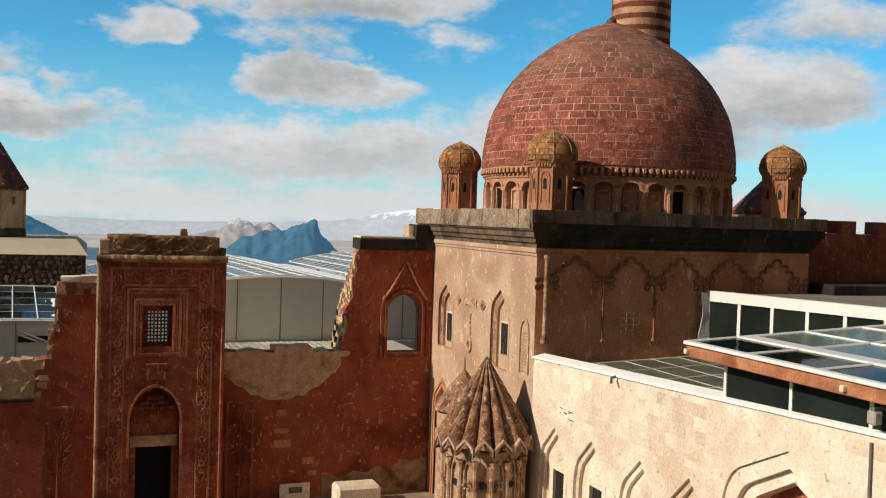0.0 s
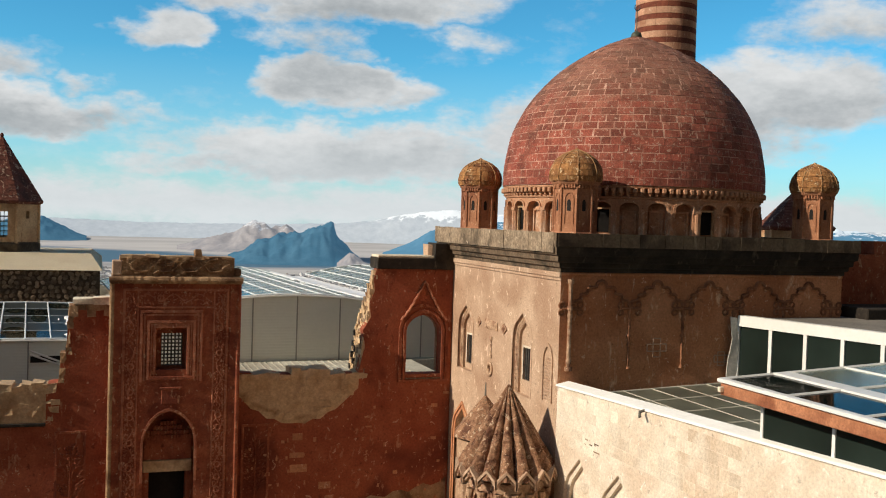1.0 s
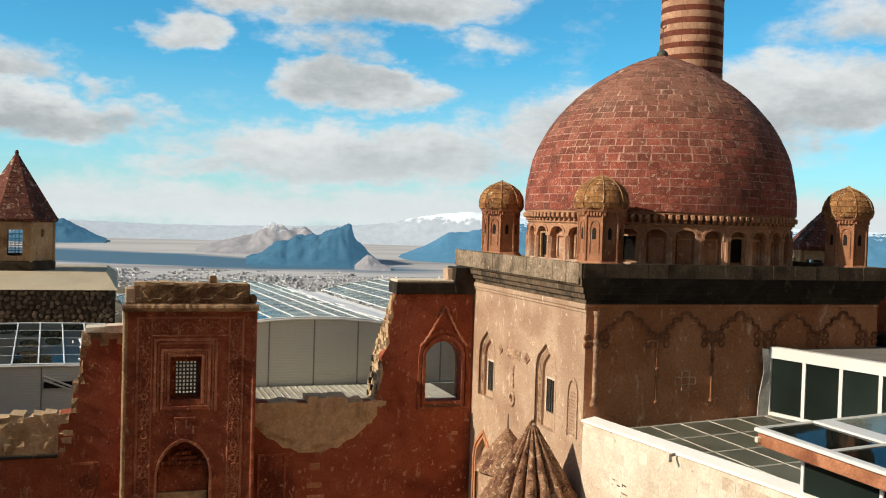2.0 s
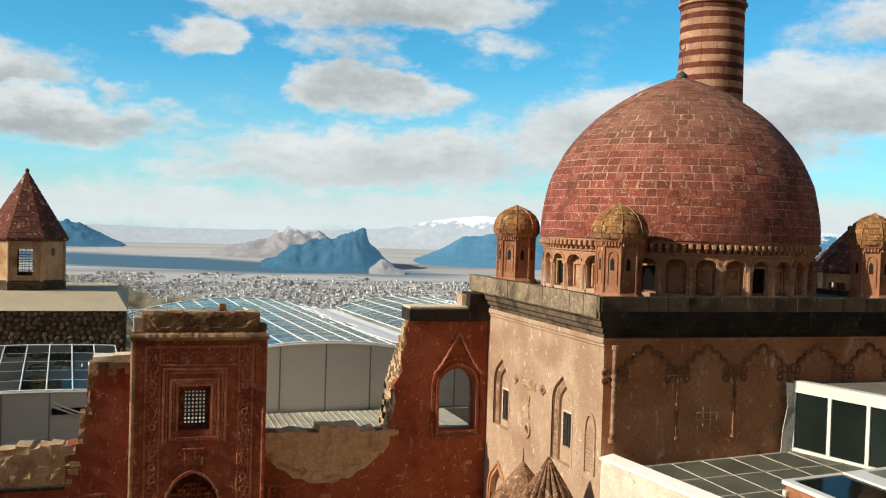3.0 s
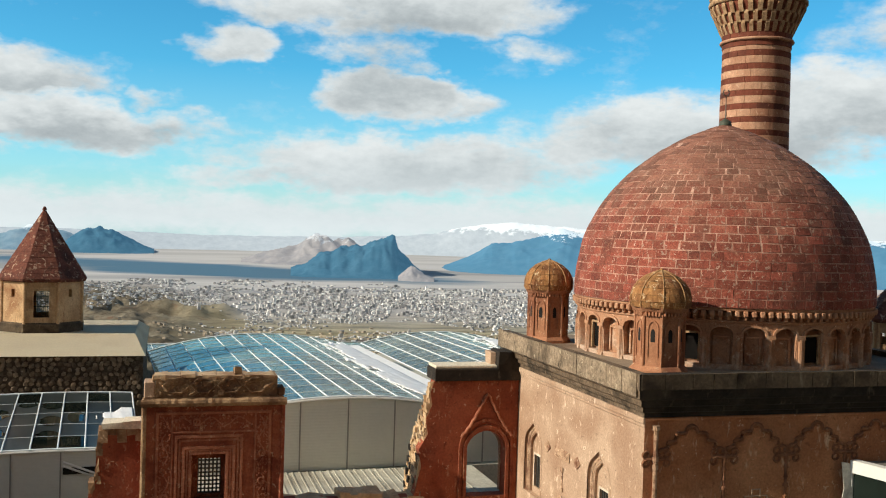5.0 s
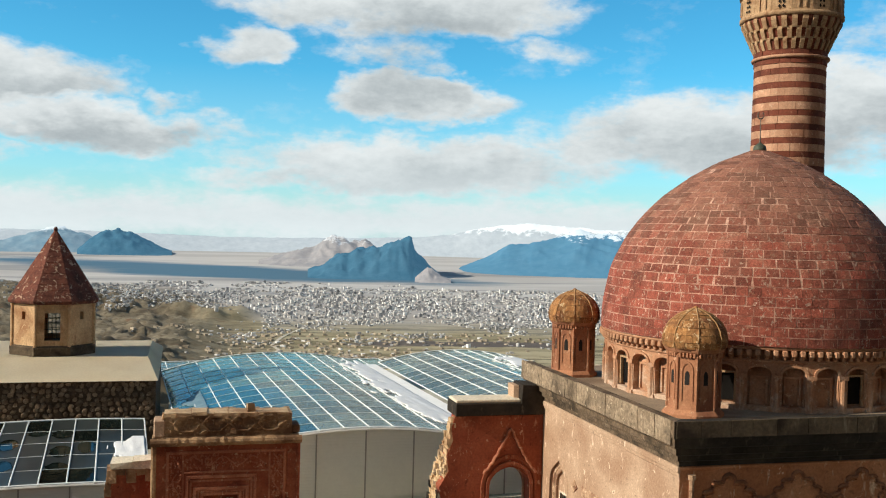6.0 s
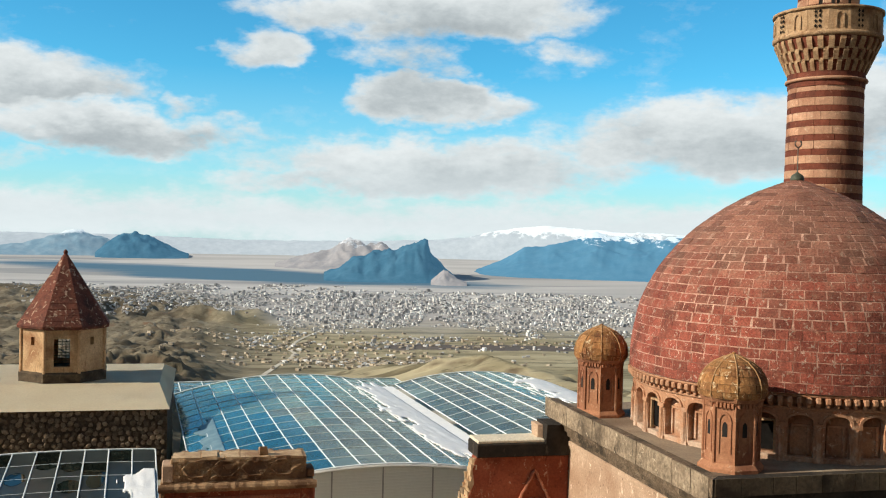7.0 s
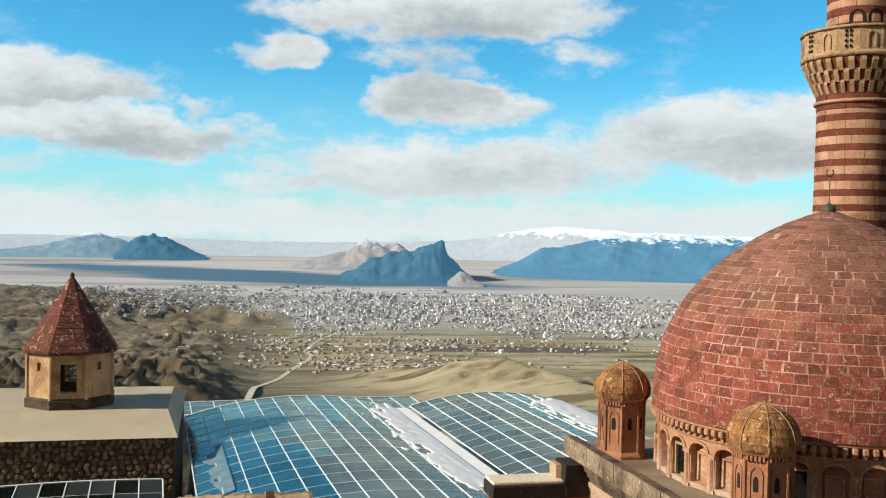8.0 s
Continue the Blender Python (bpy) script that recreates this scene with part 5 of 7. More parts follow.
            for zc in (25.75, 25.95, 26.15, 26.32):
                for uc in (-0.08, 0.08):
                    v = [bm.verts.new(place(uc + du, zc + dz, -0.012)) for du, dz in ((-0.055, 0), (0, -0.085), (0.055, 0), (0, 0.085))]
                    bm.faces.new(v)
            bmesh.ops.solidify(bm, geom=list(bm.faces), thickness=0.01)
            part("pierced_lattice", bm, BLACK, p, "dark pierced lattice")
    part("coping", lathe([(2.14, 26.45), (2.14, 26.55), (1.9, 26.56)], 56, cx, cy), CARVE, t)
    z, k = 25.6, 0
    while z < 33:
        r = 1.18
        lay(r, z, 0.3, 12, "red" if k % 2 else "buff")
        z += 0.302
        k += 1
    for tone, mat in (("red", BAND_R), ("buff", BAND_B)):
        tagged(part("course_rest", rest[tone], mat, t, f"joined {tone} stones of the far side"), kind="stuff")
    part("upper_cap", lathe([(1.2, 33.0), (1.3, 33.2), (0.0, 36.0)], 40, cx, cy), CONE, t)
    for a in (-128, -95):
        th = math.radians(a)
        bm = plate(arch_outline(0, 0.3, 25.7, 27.0, 27.3, 6), [], lambda u, z, d: (cx + (1.2 - d) * math.cos(th + u / 1.2), cy + (1.2 - d) * math.sin(th + u / 1.2), z), 0.1)
        part("balcony_door", bm, BLACK, t, "dark arched opening onto the balcony")


minaret()

# ---- the portal wall on the courtyard's far side ----
PY = 42.5       # the portal's face
WY = 43.2       # the wall's face
portal = thing("portal", (3.7, 43.2, GZ), "tall red carved stone portal with a lattice window and pointed doorway", "portal")


def portal_build():
    x0, x1 = 1.2, 6.2
    holes = [arch_outline(3.5, 1.02, GZ + 0.02, 1.75, 3.12), rect(2.92, 4.12, 4.82, 6.54)]
    part("front", plate(rect(x0 + 0.35, x1 - 0.35, GZ, 8.36), holes, on_y(PY), 0.4), REDC, portal, "red stone front")
    for a, b in ((x0, x0 + 0.346), (x1 - 0.346, x1)):
        part("pier", boxes((a, b, PY - 0.02, WY + 1.0, GZ, 8.36), bevel=0.015), REDC, portal)
    part("back", plate(rect(x0 + 0.35, x1 - 0.35, GZ, 8.36), [rect(2.76, 4.24, GZ + 0.02, 0.5), rect(3.15, 4.02, 4.88, 6.27)], on_y(PY + 0.6), 0.5), REDC, portal)
    part("door_void", boxes((2.5, 4.5, PY + 1.12, PY + 1.2, GZ, 1.0)), BLACK, portal, "black sheet for the shade in the open doorway")
    # recess: lintel, tympanum with carved steps
    part("lintel", boxes((2.52, 4.48, PY + 0.42, PY + 0.6, 0.5, 0.98), bevel=0.02), CREAM, portal, "paler stone lintel over the door")
    part("tympanum", boxes((2.55, 4.45, PY + 0.5, PY + 0.6, 1.0, 2.2)), REDC, portal)
    bm = bmesh.new()
    for r, (z, w) in enumerate(((1.95, 0.8), (2.15, 0.62), (2.35, 0.42), (2.55, 0.24))):
        n = max(1, int(w / 0.1))
        for i in range(-n, n + 1):
            box(bm, 3.5 + i * 0.13 - 0.05, 3.5 + i * 0.13 + 0.05, PY + 0.38 - r * 0.02, PY + 0.5, z - 0.06, z + 0.1, 0.012)
    part("stalactite_carving", bm, REDC, portal, "small stalactite carving in the recess")
    for x in (3.3, 3.7):
        part("boss", lathe([(0.09, 0), (0.06, 0.05), (0.0, 0.07)], 8, cap=False), REDC, portal).data.transform(Matrix.Translation((x, PY + 0.5, 1.55)) @ Matrix.Rotation(math.pi / 2, 4, "X"))
    for x in (2.62, 4.38):
        part("door_jamb", boxes((x - 0.14, x + 0.14, PY + 0.42, PY + 0.6, GZ, 0.5), bevel=0.02), REDC, portal)
    part("arch_moulding", ring_plate(arch_outline(3.5, 1.12, 0.2, 1.75, 3.24), arch_outline(3.5, 1.02, 0.2, 1.75, 3.12), on_y(PY - 0.07), 0.1), REDL, portal)
    # nested frames round the window
    for hw, zt, zb, w, out in ((1.24, 7.28, 4.34, 0.1, 0.05), (1.1, 7.12, 4.38, 0.07, 0.025), (0.97, 6.86, 4.44, 0.11, 0.045), (0.82, 6.73, 4.56, 0.06, 0.02), (0.72, 6.66, 4.62, 0.1, 0.035)):
        part("window_frame", ring_plate([(3.52 - hw, zb), (3.52 - hw, zt), (3.52 + hw, zt), (3.52 + hw, zb)], [(3.52 - hw + w, zb), (3.52 - hw + w, zt - w), (3.52 + hw - w, zt - w), (3.52 + hw - w, zb)], on_y(PY - out), out + 0.02), REDL, portal, "stepped carved red frame")
    part("window_sill", boxes((2.6, 4.44, PY - 0.05, PY + 0.05, 4.4, 4.56), bevel=0.02), REDC, portal)
    part("shelf", boxes((3.1, 3.95, PY - 0.1, PY, 4.02, 4.12), (3.16, 3.9, PY - 0.05, PY, 3.4, 4.02), bevel=0.02), REDC, portal)
    lx0, lx1, lz0, lz1, ly = 3.15, 4.02, 4.88, 6.27, PY + 0.92
    win = part("lattice_window", boxes((lx0, lx0 + 0.04, ly - 0.06, ly + 0.06, lz0, lz1), (lx1 - 0.04, lx1, ly - 0.06, ly + 0.06, lz0, lz1), (lx0 + 0.04, lx1 - 0.04, ly - 0.06, ly + 0.06, lz0, lz0 + 0.04), (lx0 + 0.04, lx1 - 0.04, ly - 0.06, ly + 0.06, lz1 - 0.04, lz1)), STEEL, portal, "iron lattice window showing daylight behind")
    for i in range(1, 6):
        bm = bmesh.new()
        x = lx0 + (lx1 - lx0) * i / 6
        rod(bm, (x, ly, lz0), (x, ly, lz1), 0.036, 0.036, 5)
        part("bar", bm, STEEL, win)
    for j in range(1, 9):
        bm = bmesh.new()
        z = lz0 + (lz1 - lz0) * j / 9
        rod(bm, (lx0, ly, z), (lx1, ly, z), 0.036, 0.036, 5)
        part("bar", bm, STEEL, win)
    # raised border strips, and a carved frieze
    for a, b, out in ((x0 + 0.40, x0 + 0.50, 0.03), (x0 + 0.95, x0 + 1.02, 0.02), (x1 - 0.50, x1 - 0.40, 0.03), (x1 - 1.02, x1 - 0.95, 0.02)):
        part("border_strip", boxes((a, b, PY - out, PY + 0.01, GZ, 8.16), bevel=0.015), REDL, portal)
    part("border_strip", boxes((x0 + 0.5, x1 - 0.5, PY - 0.06, PY + 0.01, 8.06, 8.16), bevel=0.015), REDL, portal)
    part("border_strip", boxes((x0 + 1.02, x1 - 1.02, PY - 0.04, PY + 0.01, 7.36, 7.43), bevel=0.015), REDL, portal)
    rng = random.Random(21)
    def vine(bm, start, along, across, length, half):
        """A worn winding stem in relief, with rosettes in its bends and leaves beside it."""
        def at(l, w, out):
            return Vector((start[0] + along[0] * l + across[0] * w, PY - out, start[1] + along[1] * l + across[1] * w))

        step, n = 0.52, int(length / 0.065)
        for k in range(n):
            l0, l1 = length * k / n, length * (k + 1) / n
            if rng.random() < 0.9:
                rod(bm, at(l0, half * 0.6 * math.sin(math.tau * l0 / step / 2), 0.012), at(l1, half * 0.6 * math.sin(math.tau * l1 / step / 2), 0.008), 0.028, 0.024, 5)
            for w in (-0.9, -0.35, 0.35, 0.9):
                if rng.random() < 0.55:
                    p = at(l0 + rng.uniform(-0.03, 0.03), half * w * rng.uniform(0.8, 1.0), 0.005)
                    q = at(l0 + rng.uniform(-0.08, 0.1), half * (w + rng.uniform(-0.4, 0.4)), rng.uniform(0.015, 0.04))
                    rod(bm, p, q, rng.uniform(0.025, 0.045), 0.014, 5)
        for k in range(int(length / step)):
            c0 = (k + 0.5) * step
            for w in (0.0,) if rng.random() < 0.3 else ():
                for q in range(7):
                    a0, a1 = q * math.tau / 7, (q + 1) * math.tau / 7
                    rod(bm, at(c0 + 0.12 * math.cos(a0), w + 0.12 * math.sin(a0), 0.02), at(c0 + 0.12 * math.cos(a1), w + 0.12 * math.sin(a1), 0.02), 0.03, 0.03, 5)

    bm = bmesh.new()
    vine(bm, (x0 + 1.08, 7.78), (1, 0), (0, 1), x1 - x0 - 2.16, 0.25)
    tagged(part("carved_frieze", bm, REDL, portal, "weathered carved frieze of rosettes"), kind="stuff")
    for xc in (x0 + 0.74, x1 - 0.74):
        bm = bmesh.new()
        vine(bm, (xc, -1.0), (0, 1), (1, 0), 9.0, 0.2)
        tagged(part("carved_border", bm, REDL, portal, "border carved with worn leaves"), kind="stuff")
    for x in (x0 - 0.02, x1 + 0.02):
        bm = bmesh.new()
        rod(bm, (x, PY + 0.03, GZ), (x, PY + 0.03, 8.5), 0.1, 0.1, 10)
        # the left roll's paler stone imitates sunlight along that edge
        part("corner_roll", bm, CREST if x < 3 else REDC, portal, "rounded corner moulding")
    # cornice rolls and the broken crest
    bm = bmesh.new()
    xs = [x0 - 0.15 + (x1 - x0 + 0.3) * k / 40 for k in range(41)]
    worn = [rng.uniform(0.125, 0.165) for _ in xs]
    for a, b, ra, rb in zip(xs, xs[1:], worn, worn[1:]):
        rod(bm, (a, PY - 0.12, 8.52), (b, PY - 0.12, 8.52), ra, rb, 10)
    box(bm, x0 - 0.12, x1 + 0.12, PY - 0.1, WY + 1.0, 8.36, 8.43)
    box(bm, x0 - 0.05, x1 + 0.05, PY - 0.02, WY + 1.0, 8.43, 8.68)
    part("cornice_roll", bm, CREST, portal, "worn round cornice moulding")
    top = ragged(x0 + 0.35, x1 - 0.2, 9.45, 0.07, 0.2, 4)
    part("crest", plate([(x0 + 0.35, 8.68)] + [(x1 - 0.2, 8.68)] + top[::-1], [], on_y(PY + 0.05), 1.2), CREST, portal, "broken crest of weathered red stone")
    part("crest_block", boxes((x0 - 0.05, x0 + 0.34, PY + 0.0, PY + 0.9, 8.684, 9.28), bevel=0.04), PINKB, portal)
    part("crest_block", boxes((x1 - 0.19, x1 + 0.1, PY + 0.1, PY + 0.9, 8.684, 9.0), bevel=0.05), CREST, portal)
    bm = bmesh.new()
    for k in range(110):
        x, z = rng.uniform(x0 + 0.42, x1 - 0.28), rng.uniform(8.74, 9.4)
        a, b = rng.uniform(0.05, 0.17), rng.uniform(0.03, 0.09)
        rough_box(bm, x - a, x + a, PY + 0.055 - rng.uniform(0.0, 0.045), PY + 0.1, z - b, z + b, 0.045, rng)
    tagged(part("crest_rubble", bm, CREST, portal, "rough broken stones on the crest's face"), kind="stuff")
    x = x0 + 0.3
    while x < x1 - 0.3:
        b = rng.uniform(0.25, 0.7)
        bm = bmesh.new()
        rough_box(bm, x, min(x + b, x1 - 0.16) - 0.01, PY + 0.02, PY + 0.9, 9.4, 9.5 + rng.uniform(-0.02, 0.03), 0.025, rng)
        part("coping_stone", bm, CREAM, portal)
        x += b
    for k in range(4):
        x = x0 + 0.62 + k * 0.98
        ring = [(x, 9.12), (x + 0.26, 9.37), (x + 0.66, 9.37), (x + 0.92, 9.12), (x + 0.66, 8.86), (x + 0.26, 8.86), (x, 9.12)]
        part("lozenge_relief", tube([(u, PY + 0.02, z) for u, z in ring], 0.042, 5), CREST, portal, "six-sided carved frame on the crest")
    bm = bmesh.new()
    for i in range(90):
        x = rng.uniform(x0 + 0.35, x1 - 0.3)
        a, b = rng.uniform(0.04, 0.14), rng.uniform(0.03, 0.09)
        y = PY + rng.uniform(0.05, 1.1)
        rough_box(bm, x - a, x + a, y - a, y + a, 9.3, 9.43 + b * 0.35 + rng.uniform(-0.03, 0.02), 0.03, rng)
    rough_box(bm, 4.4, 4.66, PY + 0.2, PY + 0.4, 9.46, 9.76, 0.05, rng)
    tagged(part("rubble_top", bm, CREST, portal, "loose rubble on the broken crest"), kind="stuff")


portal_build()


def wall_thing(name, label):
    return tagged(new(name), label, "wall", kind="structure")


def portal_wall():
    w = wall_thing("wall_court", "ruined red-plastered courtyard wall with a broken gap")
    # low stretch with the gap, between portal and standing stub
    lo = ragged(6.2, 11.6, 4.42, 0.22, 0.55, 2)
    # bared core: a sagging patch on its face
    edge = [(6.25 + 5.4 * i / 16, 4.2 - 1.95 * math.sin(math.pi * (0.06 + 0.9 * i / 16)) ** 0.75 + 0.07 * math.sin(i * 2.7)) for i in range(17)]
    patch = plate([(6.25, 4.3)] + edge + [(11.66, 4.3)], [], on_y(WY - 0.012), 0.02)
    part("bared_patch", patch, CREAM, w, "bare cream rubble where the plaster fell")
    rng = random.Random(77)
    bm = bmesh.new()
    for i in range(60):
        u = rng.uniform(6.4, 11.5)
        k = 4.2 - 1.9 * math.sin(math.pi * (0.06 + 0.9 * (u - 6.25) / 5.4)) ** 0.75
        z = rng.uniform(k + 0.15, 4.25)
        a, b = rng.uniform(0.08, 0.22), rng.uniform(0.05, 0.1)
        rough_box(bm, u - a, u + a, WY - 0.03 - rng.uniform(0, 0.03), WY + 0.02, z - b, z + b, 0.02, rng)
    tagged(part("core_stone", bm, CREAM, w), kind="stuff")
    bm = bmesh.new()
    x = 6.25
    while x < 11.6:
        b = rng.uniform(0.25, 0.6)
        h = rng.uniform(4.36, 4.5) + (0.2 if 8.5 < x < 9.9 else 0)
        rough_box(bm, x - 0.04, x + b + 0.02, WY - 0.07, WY + 0.97, 4.18, h, 0.055, rng)
        x += b
    part("top_stones", bm, CREAM, w, "broken pale stones along the top")
    # the standing stub with the arched window
    left = [(11.7, GZ), (11.72, 3.0), (11.68, 4.6), (11.9, 5.6), (11.78, 6.3), (12.15, 6.9), (12.05, 7.5), (12.3, 8.1), (12.22, 8.6), (12.36, 9.05)]
    win = arch_outline(14.63, 0.83, 4.3, 6.2, 6.98)
    part("standing_wall", plate([(6.2, GZ), (15.98, GZ), (15.98, 9.05)] + left[:1:-1] + lo[::-1], [win], on_y(WY), 0.55), RED, w, "standing red wall with an arched window")
    def end_x(z):
        return 11.74 + 0.115 * (z - 4.3)

    reach = [(43.3, 9.02), (43.85, 8.4), (44.35, 7.5), (44.8, 6.7), (45.15, 6.1), (45.2, 4.06)]
    part("broken_end", plate([(43.24, 4.06), (43.24, 9.02)] + reach, [], lambda u, z, d: (end_x(z) + d, u, z), 0.5), CREAM, w, "thick broken end of the wall, bare pale rubble")
    pale, dim, holes = bmesh.new(), bmesh.new(), bmesh.new()
    z = 4.1
    while z < 8.95:
        h = rng.uniform(0.12, 0.26)
        far = float(np.interp(-z, [-9.02, -8.4, -7.5, -6.7, -6.1, -4.06], [43.35, 43.85, 44.35, 44.8, 45.15, 45.2]))
        y = 43.22 + rng.uniform(-0.02, 0.05)
        while y < far - 0.05:
            b = rng.uniform(0.16, 0.36)
            out = rng.uniform(0.0, 0.1)
            rough_box(pale if rng.random() < 0.8 else dim, end_x(z) - out, end_x(z) + 0.15, y, min(y + b - 0.02, far), z, z + h - 0.015, 0.025, rng)
            y += b
        z += h
    for y, zs in ((45.0, (4.45, 5.0, 5.5, 6.0)), (44.6, (4.75, 5.3))):
        for z in zs:
            box(holes, end_x(z) - 0.115, end_x(z) + 0.1, y - 0.11, y + 0.11, z - 0.13, z + 0.13)
    tagged(part("broken_edge", pale, CREAM, w, "jagged pale stones of the wall's end"), kind="stuff")
    tagged(part("edge_rubble", dim, RUBBLE, w, "dark rubble in the wall's broken end"), kind="stuff")
    part("putlog_holes", holes, BLACK, w, "square dark holes in the masonry")
    for e, d in ((0.34, 0.06), (0.14, 0.1)):
        o = arch_outline(14.63, 0.83 + e, 4.05, 6.3, 7.05 + e * 1.3)
        i = arch_outline(14.63, 0.83 + e - 0.13, 4.05, 6.3, 7.05 + e * 1.3 - 0.15)
        part("window_moulding", ring_plate(o, i, on_y(WY - d), d + 0.02), REDC, w)
    part("inner_window_frame", ring_plate(arch_outline(14.63, 0.95, 4.3, 6.25, 7.1), arch_outline(14.63, 0.76, 4.38, 6.2, 6.94), on_y(WY + 0.56), 0.1), PINKB, w, "pale lit-toned stone frame on the window's far side")
    pts = []
    for k in range(13):
        f = k / 12
        pts.append((13.55 + 1.08 * f, WY - 0.06, 6.75 + 1.75 * f ** 1.25 + 0.07 * abs(math.sin(k * 1.57))))
    pts += [(29.26 - x, y, z) for x, y, z in pts[-2::-1]]
    part("ogee_moulding", tube(pts, 0.06, 6), REDL, w, "lobed ogee moulding over the window")
    part("window_ledge", boxes((13.6, 15.66, WY - 0.06, WY + 0.6, 4.14, 4.31), (13.45, 15.8, WY - 0.1, WY + 0.02, 3.95, 4.06), bevel=0.02), REDC, w)
    bm = bmesh.new()
    for i in range(9):
        box(bm, 13.75 + i * 0.21, 13.75 + i * 0.21 + 0.17, WY - 0.08, WY + 0.01, 4.08, 4.13)
    part("ledge_stones", bm, RUBBLE, w)
    part("stub_cap", boxes((12.32, 15.6, WY - 0.18, WY + 1.1, 9.054, 9.56), bevel=0.04), DARK, w, "weathered capping course in a shade-dark tone")
    part("cap_screed", boxes((12.36, 14.98, WY - 0.12, WY + 1.05, 9.56, 9.68), bevel=0.03), CAP, w)
    bm = bmesh.new()
    rough_box(bm, 14.78, 14.99, WY + 0.2, WY + 0.9, 9.66, 10.18, 0.03, rng)
    part("corner_block", bm, PINKB, w, "pale upright block at the stub's end")
    bm = bmesh.new()
    rough_box(bm, 15.0, 15.58, WY - 0.2, WY + 0.95, 9.5, 10.24, 0.03, rng)
    rough_box(bm, 15.56, 15.97, WY - 0.16, WY + 0.95, 9.06, 10.3, 0.015, rng)
    part("dark_corner_block", bm, DARK, w)
    # to the portal's other side
    lt = [(-0.75, 4.3), (-0.72, 5.2), (-0.52, 5.35), (-0.5, 6.2), (-0.42, 6.9), (-0.25, 7.35), (0.3, 7.52), (1.2, 7.55)]
    part("left_stub", plate([(-1.2, GZ), (1.2, GZ)] + lt[::-1] + [(-1.2, 4.25)], [], on_y(WY), 0.95), RED, w)
    part("bared_band", plate([(-14.0, 2.69), (-1.25, 2.69)] + ragged(-14.0, -1.25, 4.1, 0.2, 0.5, 19)[::-1], [], on_y(WY - 0.012), 0.02), CREAM, w, "bare cream rubble above the ledge")
    bm = bmesh.new()
    z = 4.3
    while z < 7.3:
        hh = rng.uniform(0.16, 0.36)
        e = float(np.interp(z, [p[1] for p in lt], [p[0] for p in lt]))
        rough_box(bm, e - rng.uniform(0.0, 0.05), e + rng.uniform(0.1, 0.22), WY - rng.uniform(0.0, 0.02), WY + 0.9, z - 0.04, z + hh + 0.03, 0.03, rng)
        z += hh
    part("stub_edge_stones", bm, CREST, w, "broken stones along the stub's edge")
    part("left_low_wall", plate([(-14.0, GZ), (-1.2, GZ), (-1.2, 4.25)] + ragged(-14.0, -1.2, 3.92, 0.1, 0.6, 9)[::-1], [], on_y(WY), 0.95), RED, w)
    bm = bmesh.new()
    x = -14.0
    while x < -1.0:
        b = rng.uniform(0.25, 0.6)
        z0 = 2.72
        while z0 < 4.0:
            hh = rng.uniform(0.14, 0.36)
            if rng.random() < 0.72:
                sh = rng.uniform(-0.15, 0.15)
                rough_box(bm, x + sh, x + sh + b * rng.uniform(0.5, 1.0), WY - rng.uniform(0.0, 0.05), WY + 0.3, z0, z0 + hh - 0.02, 0.045, rng)
            z0 += hh
        x += b
    part("upper_course", bm, CREAM, w, "pale bare stone upper courses")
    bm = bmesh.new()
    x = -14.0
    while x < -1.0:
        b = rng.uniform(0.25, 0.6)
        rough_box(bm, x - 0.03, x + b + 0.03, WY - 0.04, WY + 0.98, 3.98, 4.2 + rng.uniform(-0.08, 0.1), 0.05, rng)
        x += b
    part("low_wall_cap", bm, CREAM, w, "worn cream stones along the low wall")
    part("string_ledge", boxes((-14.0, -1.25, WY - 0.12, WY, 2.55, 2.68), bevel=0.02), DARK, w)
    bm = bmesh.new()
    for k in range(5):
        rough_box(bm, -0.47 + k * 0.34, -0.14 + k * 0.34, WY - 0.05, WY + 0.85, 6.95 + 0.25 * (k % 2), 7.46 + rng.uniform(-0.03, 0.04), 0.05, rng)
    part("stub_top_stones", bm, CREST, w)
    bm = bmesh.new()
    rough_box(bm, -0.3, 0.42, WY - 0.08, WY + 0.9, 7.46, 7.68, 0.03, rng)
    rough_box(bm, 0.44, 1.18, WY - 0.08, WY + 0.9, 7.46, 7.74, 0.03, rng)
    part("stub_coping", bm, CAP, w, "smooth pale coping on the stub")
    # carved trees and a few loose slabs
    for x in (-0.3, 7.15):
        bm = bmesh.new()
        rod(bm, (x, WY - 0.02, GZ), (x, WY - 0.02, 1.5), 0.06, 0.03, 6)
        for k in range(150):
            z = rng.uniform(-0.6, 1.75)
            reach = 0.42 * math.sin(math.pi * (0.12 + 0.8 * (z + 0.6) / 2.35)) ** 0.8
            u = rng.uniform(-reach, reach)
            tip = Vector((0.5 * u + rng.uniform(-0.04, 0.04), -0.05, rng.uniform(0.04, 0.12)))
            p = Vector((x + u, WY - 0.015, z))
            rod(bm, p, p + tip * 0.9, 0.04, 0.012, 5)
        part("tree_relief", bm, REDC, w, "carved tree relief")
        part("relief_frame", ring_plate([(x - 0.6, GZ), (x - 0.6, 2.3), (x + 0.6, 2.3), (x + 0.6, GZ)], [(x - 0.5, GZ), (x - 0.5, 2.2), (x + 0.5, 2.2), (x + 0.5, GZ)], on_y(WY - 0.05), 0.07), REDC, w)
    bm = bmesh.new()
    for i in range(70):
        u, z = rng.uniform(6.5, 15.8), rng.uniform(-1.5, 3.6)
        k = 4.0 - 1.9 * math.sin(math.pi * (0.06 + 0.9 * (min(u, 11.6) - 6.25) / 5.4)) ** 0.75
        if z > k - 0.3 and u < 11.7:
            continue
